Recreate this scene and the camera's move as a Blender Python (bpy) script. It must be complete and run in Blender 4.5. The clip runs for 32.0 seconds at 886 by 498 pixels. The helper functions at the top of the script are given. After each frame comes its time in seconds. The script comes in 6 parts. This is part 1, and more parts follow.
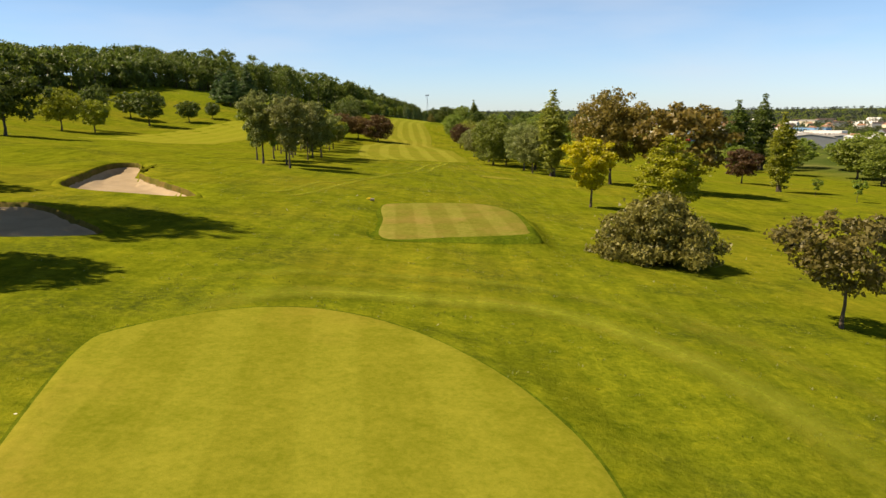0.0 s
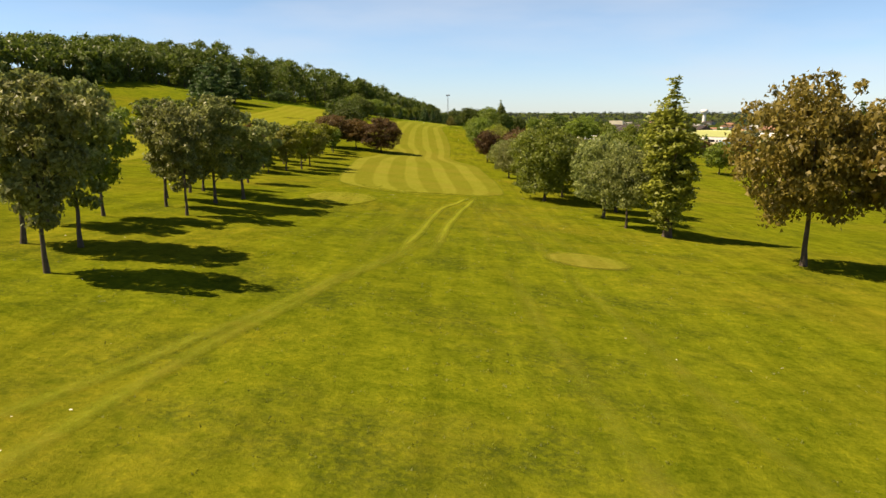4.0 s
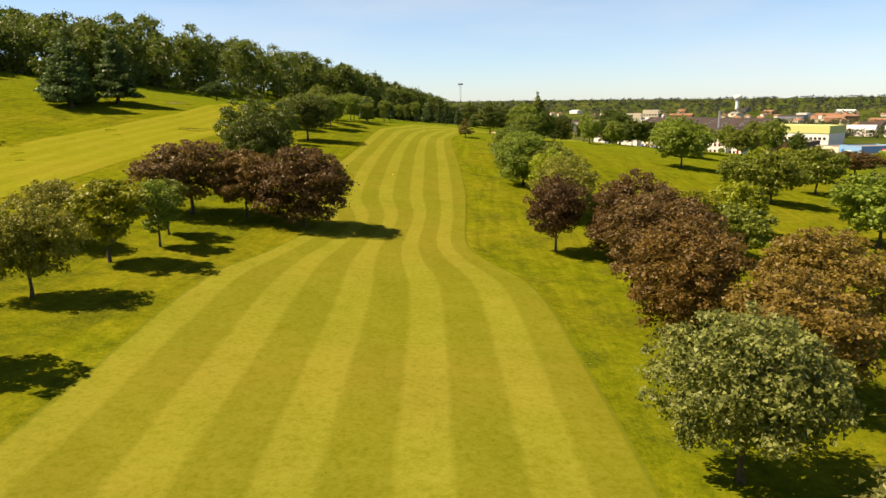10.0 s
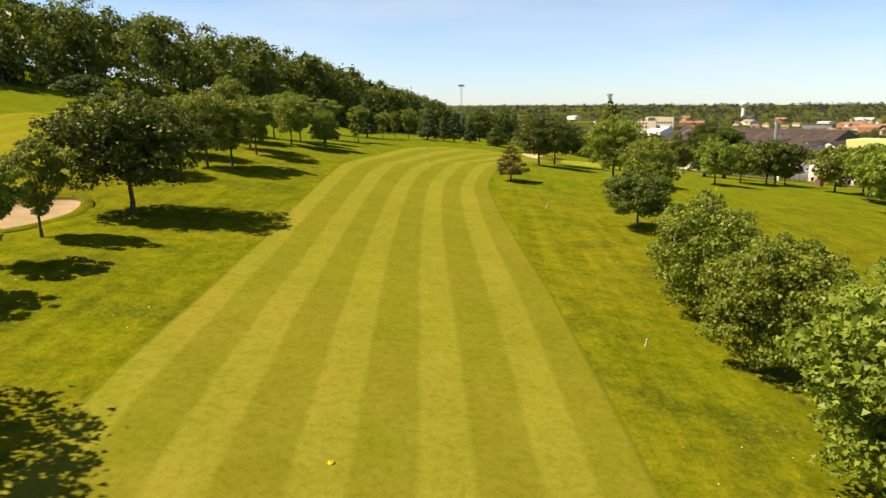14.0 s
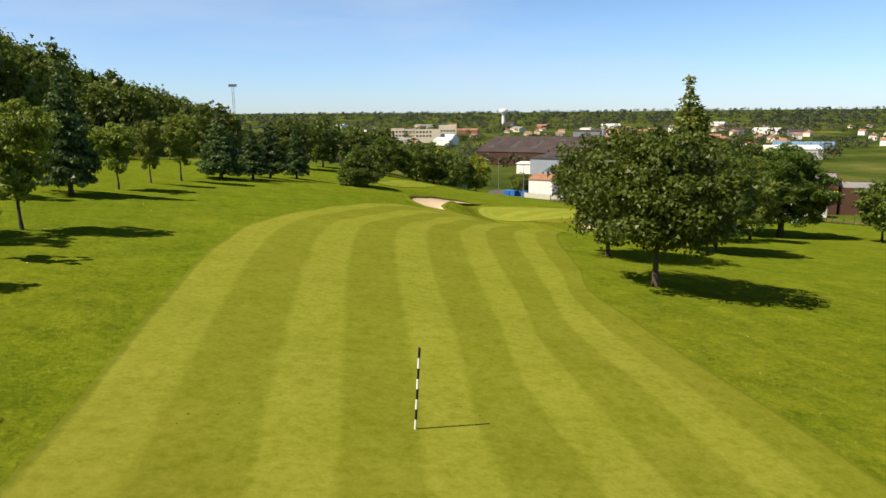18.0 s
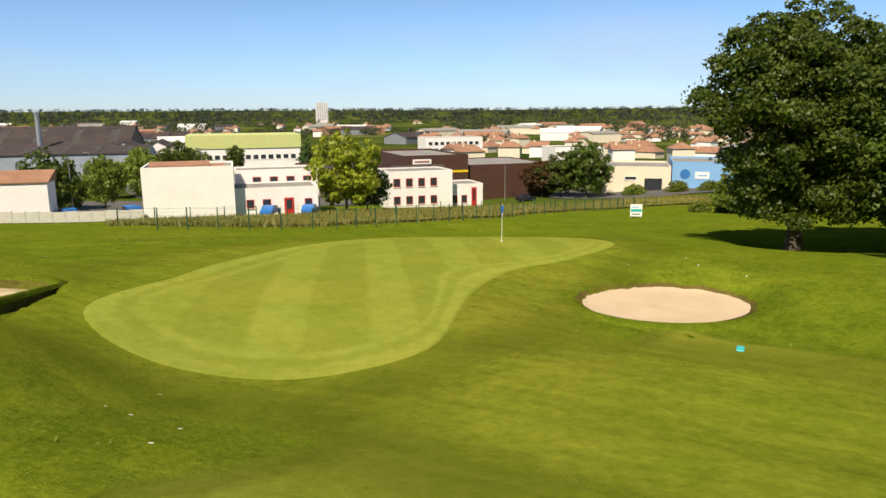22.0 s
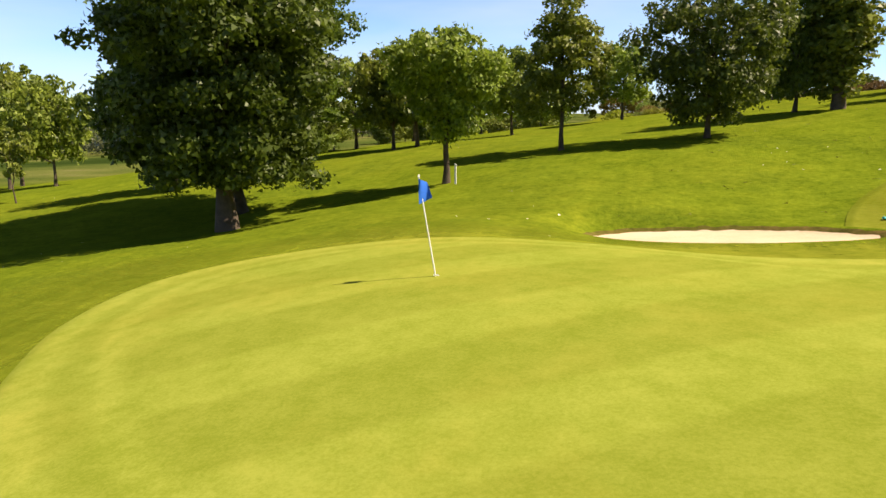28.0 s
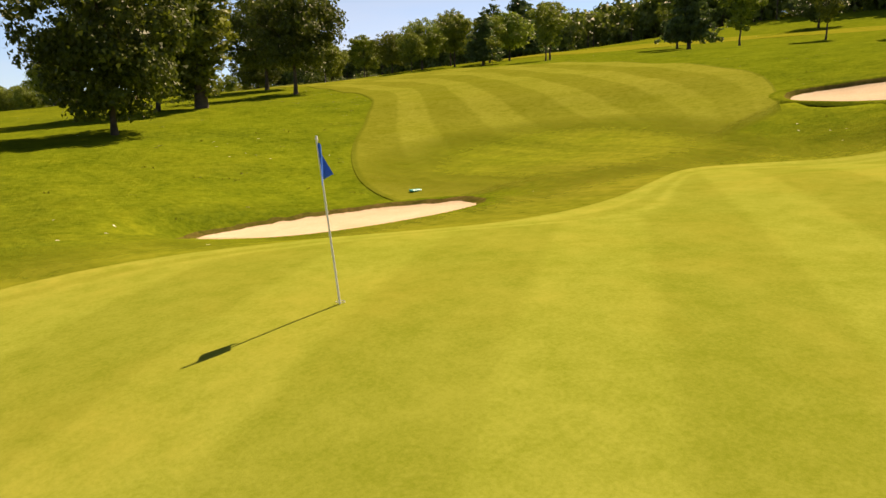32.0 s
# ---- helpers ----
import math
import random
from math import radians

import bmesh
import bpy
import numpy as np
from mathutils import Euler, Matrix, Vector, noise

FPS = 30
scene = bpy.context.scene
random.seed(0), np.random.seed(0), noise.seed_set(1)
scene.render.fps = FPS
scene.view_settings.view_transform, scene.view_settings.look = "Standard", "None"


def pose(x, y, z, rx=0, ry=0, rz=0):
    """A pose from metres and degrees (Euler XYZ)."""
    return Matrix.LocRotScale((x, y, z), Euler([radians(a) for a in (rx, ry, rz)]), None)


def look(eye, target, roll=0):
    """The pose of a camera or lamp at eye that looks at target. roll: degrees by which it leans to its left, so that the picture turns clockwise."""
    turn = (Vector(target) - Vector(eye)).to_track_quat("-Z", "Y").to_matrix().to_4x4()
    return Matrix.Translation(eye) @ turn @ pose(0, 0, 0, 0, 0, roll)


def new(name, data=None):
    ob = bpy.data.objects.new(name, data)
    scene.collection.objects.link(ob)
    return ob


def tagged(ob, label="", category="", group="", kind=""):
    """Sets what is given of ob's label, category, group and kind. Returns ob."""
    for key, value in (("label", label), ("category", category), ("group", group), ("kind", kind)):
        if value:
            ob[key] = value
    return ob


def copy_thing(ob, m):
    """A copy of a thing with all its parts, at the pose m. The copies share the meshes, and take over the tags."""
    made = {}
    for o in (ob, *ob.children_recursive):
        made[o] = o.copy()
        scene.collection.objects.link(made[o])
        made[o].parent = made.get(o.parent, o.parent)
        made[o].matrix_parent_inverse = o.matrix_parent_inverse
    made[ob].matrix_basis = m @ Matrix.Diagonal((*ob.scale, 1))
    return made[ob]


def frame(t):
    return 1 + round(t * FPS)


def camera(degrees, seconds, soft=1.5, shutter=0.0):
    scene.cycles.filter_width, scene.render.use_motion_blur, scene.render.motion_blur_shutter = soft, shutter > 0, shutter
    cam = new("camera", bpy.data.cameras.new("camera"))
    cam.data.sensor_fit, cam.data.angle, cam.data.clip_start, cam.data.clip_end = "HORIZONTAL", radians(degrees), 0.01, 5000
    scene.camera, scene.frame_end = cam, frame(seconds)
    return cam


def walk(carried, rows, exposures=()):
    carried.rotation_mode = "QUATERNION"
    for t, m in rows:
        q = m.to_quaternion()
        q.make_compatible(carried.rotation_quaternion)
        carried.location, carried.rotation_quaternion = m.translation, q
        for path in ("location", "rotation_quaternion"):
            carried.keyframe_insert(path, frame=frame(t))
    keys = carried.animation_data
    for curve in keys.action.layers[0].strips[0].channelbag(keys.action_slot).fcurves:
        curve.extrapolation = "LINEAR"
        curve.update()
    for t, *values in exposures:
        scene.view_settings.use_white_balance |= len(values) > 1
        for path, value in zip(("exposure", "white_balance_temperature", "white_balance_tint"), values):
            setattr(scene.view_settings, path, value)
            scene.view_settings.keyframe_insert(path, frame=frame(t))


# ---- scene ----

cam = camera(64.68, 32.0)
PATH = [
    (0, (-0.0, 0.0, 0.001), (-0.011, 1.963, -0.38), -0.55),
    (1, (0.086, 13.613, 0.065), (0.065, 15.577, -0.314), -0.41),
    (2, (0.055, 28.79, 0.198), (0.018, 30.754, -0.18), -0.33),
    (3, (-0.118, 45.252, 0.272), (-0.171, 47.216, -0.104), -0.21),
    (3.5, (-0.224, 53.555, 0.384), (-0.285, 55.518, 0.006), -0.18),
    (5.5, (-1.779, 87.34, 1.037), (-1.859, 89.302, 0.661), 0.07),
    (6, (-2.06, 96.561, 1.439), (-2.147, 98.523, 1.06), -0.19),
    (7, (-2.494, 115.796, 2.497), (-2.588, 117.756, 2.113), -0.28),
    (8, (-2.598, 136.59, 3.18), (-2.703, 138.548, 2.788), -0.67),
    (9, (-3.136, 158.69, 3.844), (-3.243, 160.647, 3.444), -0.67),
    (10, (-3.66, 183.435, 4.669), (-3.767, 185.389, 4.259), -0.77),
    (11, (-4.819, 209.635, 5.215), (-4.921, 211.589, 4.801), -0.54),
    (12, (-7.215, 235.894, 6.18), (-7.309, 237.849, 5.766), -0.45),
    (13, (-10.464, 261.389, 5.896), (-10.549, 263.345, 5.488), -0.37),
    (14, (-14.47, 287.627, 5.554), (-14.542, 289.586, 5.154), -0.31),
    (14.5, (-16.657, 301.23, 5.424), (-16.72, 303.189, 5.027), -0.40),
    (16.5, (-24.753, 351.416, 6.058), (-24.568, 353.369, 5.665), -0.26),
    (17, (-26.038, 365.165, 5.573), (-25.751, 367.106, 5.184), -0.30),
    (17.5, (-26.714, 378.78, 5.153), (-26.268, 380.692, 4.77), -0.44),
    (18, (-26.437, 392.153, 4.858), (-25.849, 394.026, 4.476), -0.50),
    (18.5, (-25.171, 405.936, 4.09), (-24.435, 407.757, 3.711), -0.75),
    (19, (-22.606, 419.826, 3.724), (-21.721, 421.578, 3.341), -0.66),
    (19.5, (-19.163, 433.241, 2.662), (-18.138, 434.914, 2.278), -0.84),
    (20, (-14.617, 445.776, 1.08), (-13.47, 447.368, 0.695), -0.81),
    (20.5, (-9.669, 457.318, -0.655), (-8.395, 458.811, -1.041), -0.63),
    (21, (-5.36, 468.029, -2.473), (-3.931, 469.374, -2.857), -0.33),
    (21.5, (-1.603, 476.757, -4.25), (0.006, 477.879, -4.637), -0.50),
    (22, (1.459, 483.081, -5.284), (3.218, 483.95, -5.67), -0.40),
    (22.5, (4.328, 488.27, -6.552), (6.189, 488.891, -6.941), -0.39),
    (23, (7.079, 492.47, -7.122), (9.014, 492.794, -7.512), -0.31),
    (23.5, (10.176, 496.284, -7.43), (12.138, 496.301, -7.821), 0.10),
    (24, (13.269, 499.777, -7.622), (15.211, 499.496, -8.01), 0.49),
    (24.5, (16.171, 502.461, -7.795), (18.057, 501.917, -8.178), 0.56),
    (25, (18.84, 504.864, -7.98), (20.627, 504.051, -8.358), 0.35),
    (25.5, (21.465, 506.886, -8.133), (23.099, 505.795, -8.507), 0.15),
    (27.5, (31.11, 510.575, -8.865), (31.863, 508.76, -9.238), -0.49),
    (28, (33.195, 510.38, -9.155), (33.68, 508.475, -9.525), -0.57),
    (28.5, (35.177, 509.813, -9.432), (35.372, 507.856, -9.798), -0.56),
    (29, (36.796, 509.207, -9.598), (36.717, 507.242, -9.962), -0.57),
    (29.5, (38.259, 508.369, -9.726), (37.905, 506.435, -10.089), -0.51),
    (30, (39.517, 507.538, -9.81), (38.904, 505.668, -10.17), -0.53),
    (30.5, (40.268, 506.616, -9.929), (39.432, 504.835, -10.286), -0.62),
    (31, (40.918, 505.699, -10.001), (39.86, 504.04, -10.358), -0.64),
    (31.5, (41.379, 504.904, -10.059), (40.146, 503.37, -10.417), -0.68),
    (32, (41.613, 503.991, -10.125), (40.269, 502.554, -10.482), -0.75),
]
walk(cam, [(t, look(eye, target, roll)) for t, eye, target, roll in PATH],
     [(0, 0.73, 7950, 11), (3.5, 0.75, 8100, 12), (5.5, 0.90, 9000, 14), (9, 0.84, 8900, 13), (12, 0.94, 8700, 13), (14.5, 0.90, 8600, 13), (17, 0.80, 7900, 12), (18, 0.64, 7100, 10), (21, 0.46, 7100, 10), (25.5, 0.44, 6700, 9), (27.5, 1.04, 7200, 14), (29.5, 0.94, 8400, 20), (32, 0.78, 9200, 21)])

# ---- light ----
SUN_ELEVATION, SUN_FROM = 51.0, 264.5  # degrees; compass angle from +y, clockwise
world = bpy.data.worlds.new("sky")
scene.world = world
world.use_nodes = True
wn = world.node_tree
sky = wn.nodes.new("ShaderNodeTexSky")
sky.sky_type, sky.sun_disc = "NISHITA", False
sky.sun_elevation, sky.sun_rotation = radians(SUN_ELEVATION), radians(SUN_FROM)
sky.air_density, sky.dust_density, sky.ozone_density = 1.0, 0.1, 1.6
# thin high cloud
wc = wn.nodes.new("ShaderNodeTexCoord")
wm = wn.nodes.new("ShaderNodeMapping")
wm.inputs["Scale"].default_value = (1.0, 1.0, 5.0)
wn.links.new(wc.outputs["Generated"], wm.inputs["Vector"])
wz = wn.nodes.new("ShaderNodeTexNoise")
wz.inputs["Scale"].default_value, wz.inputs["Detail"].default_value = 2.2, 6.0
wn.links.new(wm.outputs["Vector"], wz.inputs["Vector"])
wr = wn.nodes.new("ShaderNodeMapRange")
for _i, _v in enumerate((0.45, 0.75, 0.0, 0.5)):
    wr.inputs[_i + 1].default_value = _v
wn.links.new(wz.outputs["Fac"], wr.inputs[0])
wx = wn.nodes.new("ShaderNodeMix")
wx.data_type = "RGBA"
wx.inputs[7].default_value = (5.0, 6.0, 7.8, 1)
wn.links.new(wr.outputs[0], wx.inputs[0])
wt = wn.nodes.new("ShaderNodeMix")  # clear washed air
wt.data_type, wt.blend_type = "RGBA", "MULTIPLY"
wt.inputs[0].default_value = 1.0
wt.inputs[7].default_value = (0.80, 0.93, 1.12, 1)
wn.links.new(sky.outputs["Color"], wt.inputs[6])
wg = wn.nodes.new("ShaderNodeSeparateXYZ")
wn.links.new(wc.outputs["Generated"], wg.inputs[0])
wh = wn.nodes.new("ShaderNodeMapRange")
wh.inputs[2].default_value = 0.3
wn.links.new(wg.outputs[2], wh.inputs[0])
wv = wn.nodes.new("ShaderNodeMix")
wv.data_type = "RGBA"
wv.inputs[6].default_value, wv.inputs[7].default_value = (0.62, 0.86, 1.42, 1), (0.77, 0.97, 1.09, 1)
wn.links.new(wh.outputs[0], wv.inputs[0])
wd = wn.nodes.new("ShaderNodeMapRange")  # a clear sky deepens towards the zenith
for _i, _v in enumerate((0.12, 0.8, 1.0, 0.22)):
    wd.inputs[_i + 1].default_value = _v
wn.links.new(wg.outputs[2], wd.inputs[0])
wk = wn.nodes.new("ShaderNodeVectorMath")
wk.operation = "SCALE"
wn.links.new(wv.outputs[2], wk.inputs[0])
wn.links.new(wd.outputs[0], wk.inputs["Scale"])
wn.links.new(wk.outputs[0], wt.inputs[7])
wn.links.new(wt.outputs[2], wx.inputs[6])
wn.links.new(wx.outputs[2], wn.nodes["Background"].inputs["Color"])
wn.nodes["Background"].inputs["Strength"].default_value = 0.081
sun = new("sun", bpy.data.lights.new("sun", "SUN"))
sun.data.energy, sun.data.angle, sun.data.color = 5.0, radians(0.53), (1.0, 0.91, 0.76)
_a, _e = radians(SUN_FROM), radians(SUN_ELEVATION)
sun.matrix_world = look((0, 0, 60), (-math.sin(_a) * math.cos(_e), -math.cos(_a) * math.cos(_e), 60 - math.sin(_e)))

# ---- materials ----
def material(name, rough=0.8, metal=0.0, spec=0.3):
    m = bpy.data.materials.new(name)
    m.use_nodes = True
    nt = m.node_tree
    b = nt.nodes["Principled BSDF"]
    b.inputs["Roughness"].default_value = rough
    b.inputs["Metallic"].default_value = metal
    b.inputs["Specular IOR Level"].default_value = spec
    return m, nt, b


def node(nt, kind, **sets):
    n = nt.nodes.new(kind)
    for k, v in sets.items():
        if k in n.inputs:
            n.inputs[k].default_value = v
    return n


def coords(nt):
    return nt.nodes.new("ShaderNodeTexCoord").outputs["Object"]


def world_pos(nt):
    return nt.nodes.new("ShaderNodeNewGeometry").outputs["Position"]


def noise_of(nt, vec, scale, detail=3.0, rough=0.55, stretch=None):
    if stretch:
        mp = nt.nodes.new("ShaderNodeMapping")
        mp.inputs["Scale"].default_value = stretch
        nt.links.new(vec, mp.inputs["Vector"])
        vec = mp.outputs["Vector"]
    n = node(nt, "ShaderNodeTexNoise", Scale=scale, Detail=detail, Roughness=rough)
    nt.links.new(vec, n.inputs["Vector"])
    return n.outputs["Fac"]


def ramp(nt, fac, stops):
    r = nt.nodes.new("ShaderNodeValToRGB")
    e = r.color_ramp.elements
    while len(e) < len(stops):
        e.new(0.5)
    for el, (p, c) in zip(e, stops):
        el.position = p
        el.color = (*c, 1) if len(c) == 3 else c
    nt.links.new(fac, r.inputs["Fac"])
    return r.outputs["Color"]


def grey(nt, fac, a, b, lo=0.0, hi=1.0):
    r = node(nt, "ShaderNodeMapRange")
    for i, v in enumerate((a, b, lo, hi)):
        r.inputs[i + 1].default_value = v
    nt.links.new(fac, r.inputs[0])
    return r.outputs[0]


def mix(nt, fac, a, b, how="MIX"):
    m = nt.nodes.new("ShaderNodeMix")
    m.data_type, m.blend_type = "RGBA", how
    for sock, v in ((m.inputs[0], fac), (m.inputs[6], a), (m.inputs[7], b)):
        if isinstance(v, (int, float)):
            sock.default_value = v
        elif isinstance(v, tuple):
            sock.default_value = (*v, 1) if len(v) == 3 else v
        else:
            nt.links.new(v, sock)
    return m.outputs[2]


def calc(nt, op, a, b=None, c=None):
    m = nt.nodes.new("ShaderNodeMath")
    m.operation = op
    for i, v in enumerate((a, b, c)):
        if v is None:
            continue
        if isinstance(v, (int, float)):
            m.inputs[i].default_value = v
        else:
            nt.links.new(v, m.inputs[i])
    return m.outputs[0]


def bump(nt, b, height, strength=0.4, distance=0.05):
    n = node(nt, "ShaderNodeBump", Strength=strength, Distance=distance)
    nt.links.new(height, n.inputs["Height"])
    nt.links.new(n.outputs["Normal"], b.inputs["Normal"])


def attribute(nt, name):
    a = nt.nodes.new("ShaderNodeAttribute")
    a.attribute_name = name
    return a.outputs["Fac"]


def plain(name, base, rough=0.7, metal=0.0, vary=0.12, scale=1.5, grain=18.0, relief=0.15):
    """A surface with blotches at two scales and a little relief."""
    m, nt, b = material(name, rough, metal)
    p = coords(nt)
    big, fine = noise_of(nt, p, scale, 3), noise_of(nt, p, grain, 4)
    f = calc(nt, "ADD", calc(nt, "MULTIPLY", big, 0.6), calc(nt, "MULTIPLY", fine, 0.4))
    lo = tuple(c * (1 - vary) for c in base)
    hi = tuple(min(1, c * (1 + vary)) for c in base)
    nt.links.new(ramp(nt, f, [(0.3, lo), (0.7, hi)]), b.inputs["Base Color"])
    bump(nt, b, fine, relief, 0.02)
    return m


def leaf_material(name, dark, light, back=None):
    """Leaves: each clump takes its own tone; light passes through a little."""
    m, nt, b = material(name, 0.5, 0.0, 0.4)
    geo = nt.nodes.new("ShaderNodeNewGeometry")
    big = noise_of(nt, coords(nt), 0.8, 3)
    f = calc(nt, "ADD", calc(nt, "MULTIPLY", geo.outputs["Random Per Island"], 0.42), calc(nt, "MULTIPLY", big, 0.62))
    mid = tuple((a + c) / 2 for a, c in zip(dark, light))
    col = ramp(nt, f, [(0.16, dark), (0.46, mid), (0.76, light)])
    info = nt.nodes.new("ShaderNodeObjectInfo")
    hue = node(nt, "ShaderNodeHueSaturation")
    nt.links.new(grey(nt, info.outputs["Random"], 0, 1, 0.8, 1.2), hue.inputs["Value"])
    nt.links.new(grey(nt, info.outputs["Random"], 0, 1, 0.488, 0.512), hue.inputs["Hue"])
    nt.links.new(col, hue.inputs["Color"])
    nt.links.new(hue.outputs["Color"], b.inputs["Base Color"])
    tr = nt.nodes.new("ShaderNodeBsdfTranslucent")
    nt.links.new(hue.outputs["Color"], tr.inputs["Color"])
    ms = node(nt, "ShaderNodeMixShader", Fac=0.42)
    nt.links.new(b.outputs[0], ms.inputs[1])
    nt.links.new(tr.outputs[0], ms.inputs[2])
    nt.links.new(ms.outputs[0], nt.nodes["Material Output"].inputs["Surface"])
    return m


LEAF = {
    "green": leaf_material("leaf_green", (0.054, 0.089, 0.008), (0.257, 0.317, 0.041)),
    "maple": leaf_material("leaf_maple", (0.020, 0.046, 0.005), (0.124, 0.190, 0.021)),
    "deep": leaf_material("leaf_deep_green", (0.026, 0.048, 0.006), (0.13, 0.178, 0.022)),
    "silver": leaf_material("leaf_grey_green", (0.05, 0.072, 0.012), (0.315, 0.345, 0.1)),
    "olive": leaf_material("leaf_olive", (0.091, 0.107, 0.012), (0.319, 0.319, 0.047)),
    "yellow": leaf_material("leaf_yellow", (0.29, 0.25, 0.008), (0.60, 0.54, 0.020)),
    "rust": leaf_material("leaf_rust_olive", (0.072, 0.068, 0.012), (0.27, 0.235, 0.058)),
    # ridge woods: distance haze put into the dull bluish leaf colour
    "pine": leaf_material("leaf_hazy_ridge", (0.02, 0.029, 0.022), (0.052, 0.066, 0.048)),
    "lime": leaf_material("leaf_lime", (0.120, 0.150, 0.010), (0.360, 0.396, 0.031)),
    "purple": leaf_material("leaf_purple", (0.046, 0.025, 0.009), (0.172, 0.101, 0.034)),
    "bronze": leaf_material("leaf_bronze", (0.090, 0.055, 0.012), (0.258, 0.168, 0.038)),
    "russet": leaf_material("leaf_russet", (0.102, 0.084, 0.013), (0.300, 0.228, 0.046)),
    "gold": leaf_material("leaf_gold_green", (0.165, 0.180, 0.009), (0.410, 0.430, 0.022)),
    "needle": leaf_material("leaf_needle", (0.025, 0.050, 0.015), (0.098, 0.156, 0.040)),
    "forest": leaf_material("leaf_forest", (0.035, 0.068, 0.009), (0.162, 0.223, 0.032)),
    "blade": leaf_material("grass_blade", (0.10, 0.13, 0.010), (0.22, 0.24, 0.030)),
    "hay": leaf_material("dry_grass_blade", (0.13, 0.135, 0.022), (0.30, 0.27, 0.075)),
    "far": leaf_material("leaf_far", (0.03, 0.04, 0.018), (0.105, 0.118, 0.05)),
}
BARK = plain("bark", (0.085, 0.065, 0.048), 0.95, vary=0.45, scale=3, grain=25, relief=0.6)
BARK_PALE = plain("bark_pale", (0.22, 0.19, 0.15), 0.95, vary=0.35, scale=3, grain=25, relief=0.5)

# ---- mesh tools ----
def part(name, bm, mat, parent=None, label="", smooth=False):
    """Links a bmesh or a mesh as one object under its thing."""
    if isinstance(bm, bmesh.types.BMesh):
        me = bpy.data.meshes.new(name)
        bm.to_mesh(me)
        bm.free()
    else:
        me = bm
    if mat is not None and not me.materials:
        me.materials.append(mat)
    if smooth:
        me.polygons.foreach_set("use_smooth", [True] * len(me.polygons))
    ob = new(name, me)
    if parent is not None:
        ob.parent = parent
    if label:
        ob["label"] = label
    return ob


def thing(name, m, label, category, group=""):
    ob = new(name)
    ob.empty_display_size = 0.3
    ob.matrix_basis = m
    return tagged(ob, label, category, group)


def mesh_of(name, verts, faces, mat=None):
    """A mesh from numpy arrays; faces all triangles or all quads."""
    verts, faces = np.asarray(verts, np.float32), np.asarray(faces, np.int32)
    me = bpy.data.meshes.new(name)
    n = faces.shape[1]
    me.vertices.add(len(verts))
    me.vertices.foreach_set("co", verts.ravel())
    me.loops.add(faces.size)
    me.loops.foreach_set("vertex_index", faces.ravel())
    me.polygons.add(len(faces))
    me.polygons.foreach_set("loop_start", np.arange(0, faces.size, n, dtype=np.int32))
    me.update(calc_edges=True)
    if mat is not None:
        me.materials.append(mat)
    return me


def box(bm, x0, y0, z0, x1, y1, z1, bevel=0.0):
    r = bmesh.ops.create_cube(bm, size=1.0)
    vs = r["verts"]
    bmesh.ops.scale(bm, verts=vs, vec=(x1 - x0, y1 - y0, z1 - z0))
    bmesh.ops.translate(bm, verts=vs, vec=((x0 + x1) / 2, (y0 + y1) / 2, (z0 + z1) / 2))
    if bevel:
        es = list({e for v in vs for e in v.link_edges})
        bmesh.ops.bevel(bm, geom=es, offset=bevel, segments=1, affect="EDGES")
    return bm


def boxed(x0, y0, z0, x1, y1, z1, bevel=0.0):
    return box(bmesh.new(), x0, y0, z0, x1, y1, z1, bevel)


def tube(points, radii, sides=8, cap=True):
    """Vertices and quads of a round bar along points."""
    pts = [Vector(p) for p in points]
    verts, faces = [], []
    for i, p in enumerate(pts):
        d = (pts[min(i + 1, len(pts) - 1)] - pts[max(i - 1, 0)]).normalized()
        a = d.cross(Vector((0.31, 0.95, 0.02))).normalized()
        c = d.cross(a)
        for k in range(sides):
            t = 2 * math.pi * k / sides
            verts.append(p + radii[i] * (math.cos(t) * a + math.sin(t) * c))
        if i:
            for k in range(sides):
                q = (k + 1) % sides
                faces.append([(i - 1) * sides + k, (i - 1) * sides + q, i * sides + q, i * sides + k])
    return np.array([tuple(v) for v in verts]), np.array(faces)


def joined(pieces):
    vs, fs, n = [], [], 0
    for v, f in pieces:
        vs.append(v)
        fs.append(f + n)
        n += len(v)
    return np.concatenate(vs), np.concatenate(fs)


def round_bar(name, points, radii, mat, parent, sides=10, label=""):
    v, f = tube(points, radii, sides)
    return part(name, mesh_of(name, v, f), mat, parent, label, smooth=True)


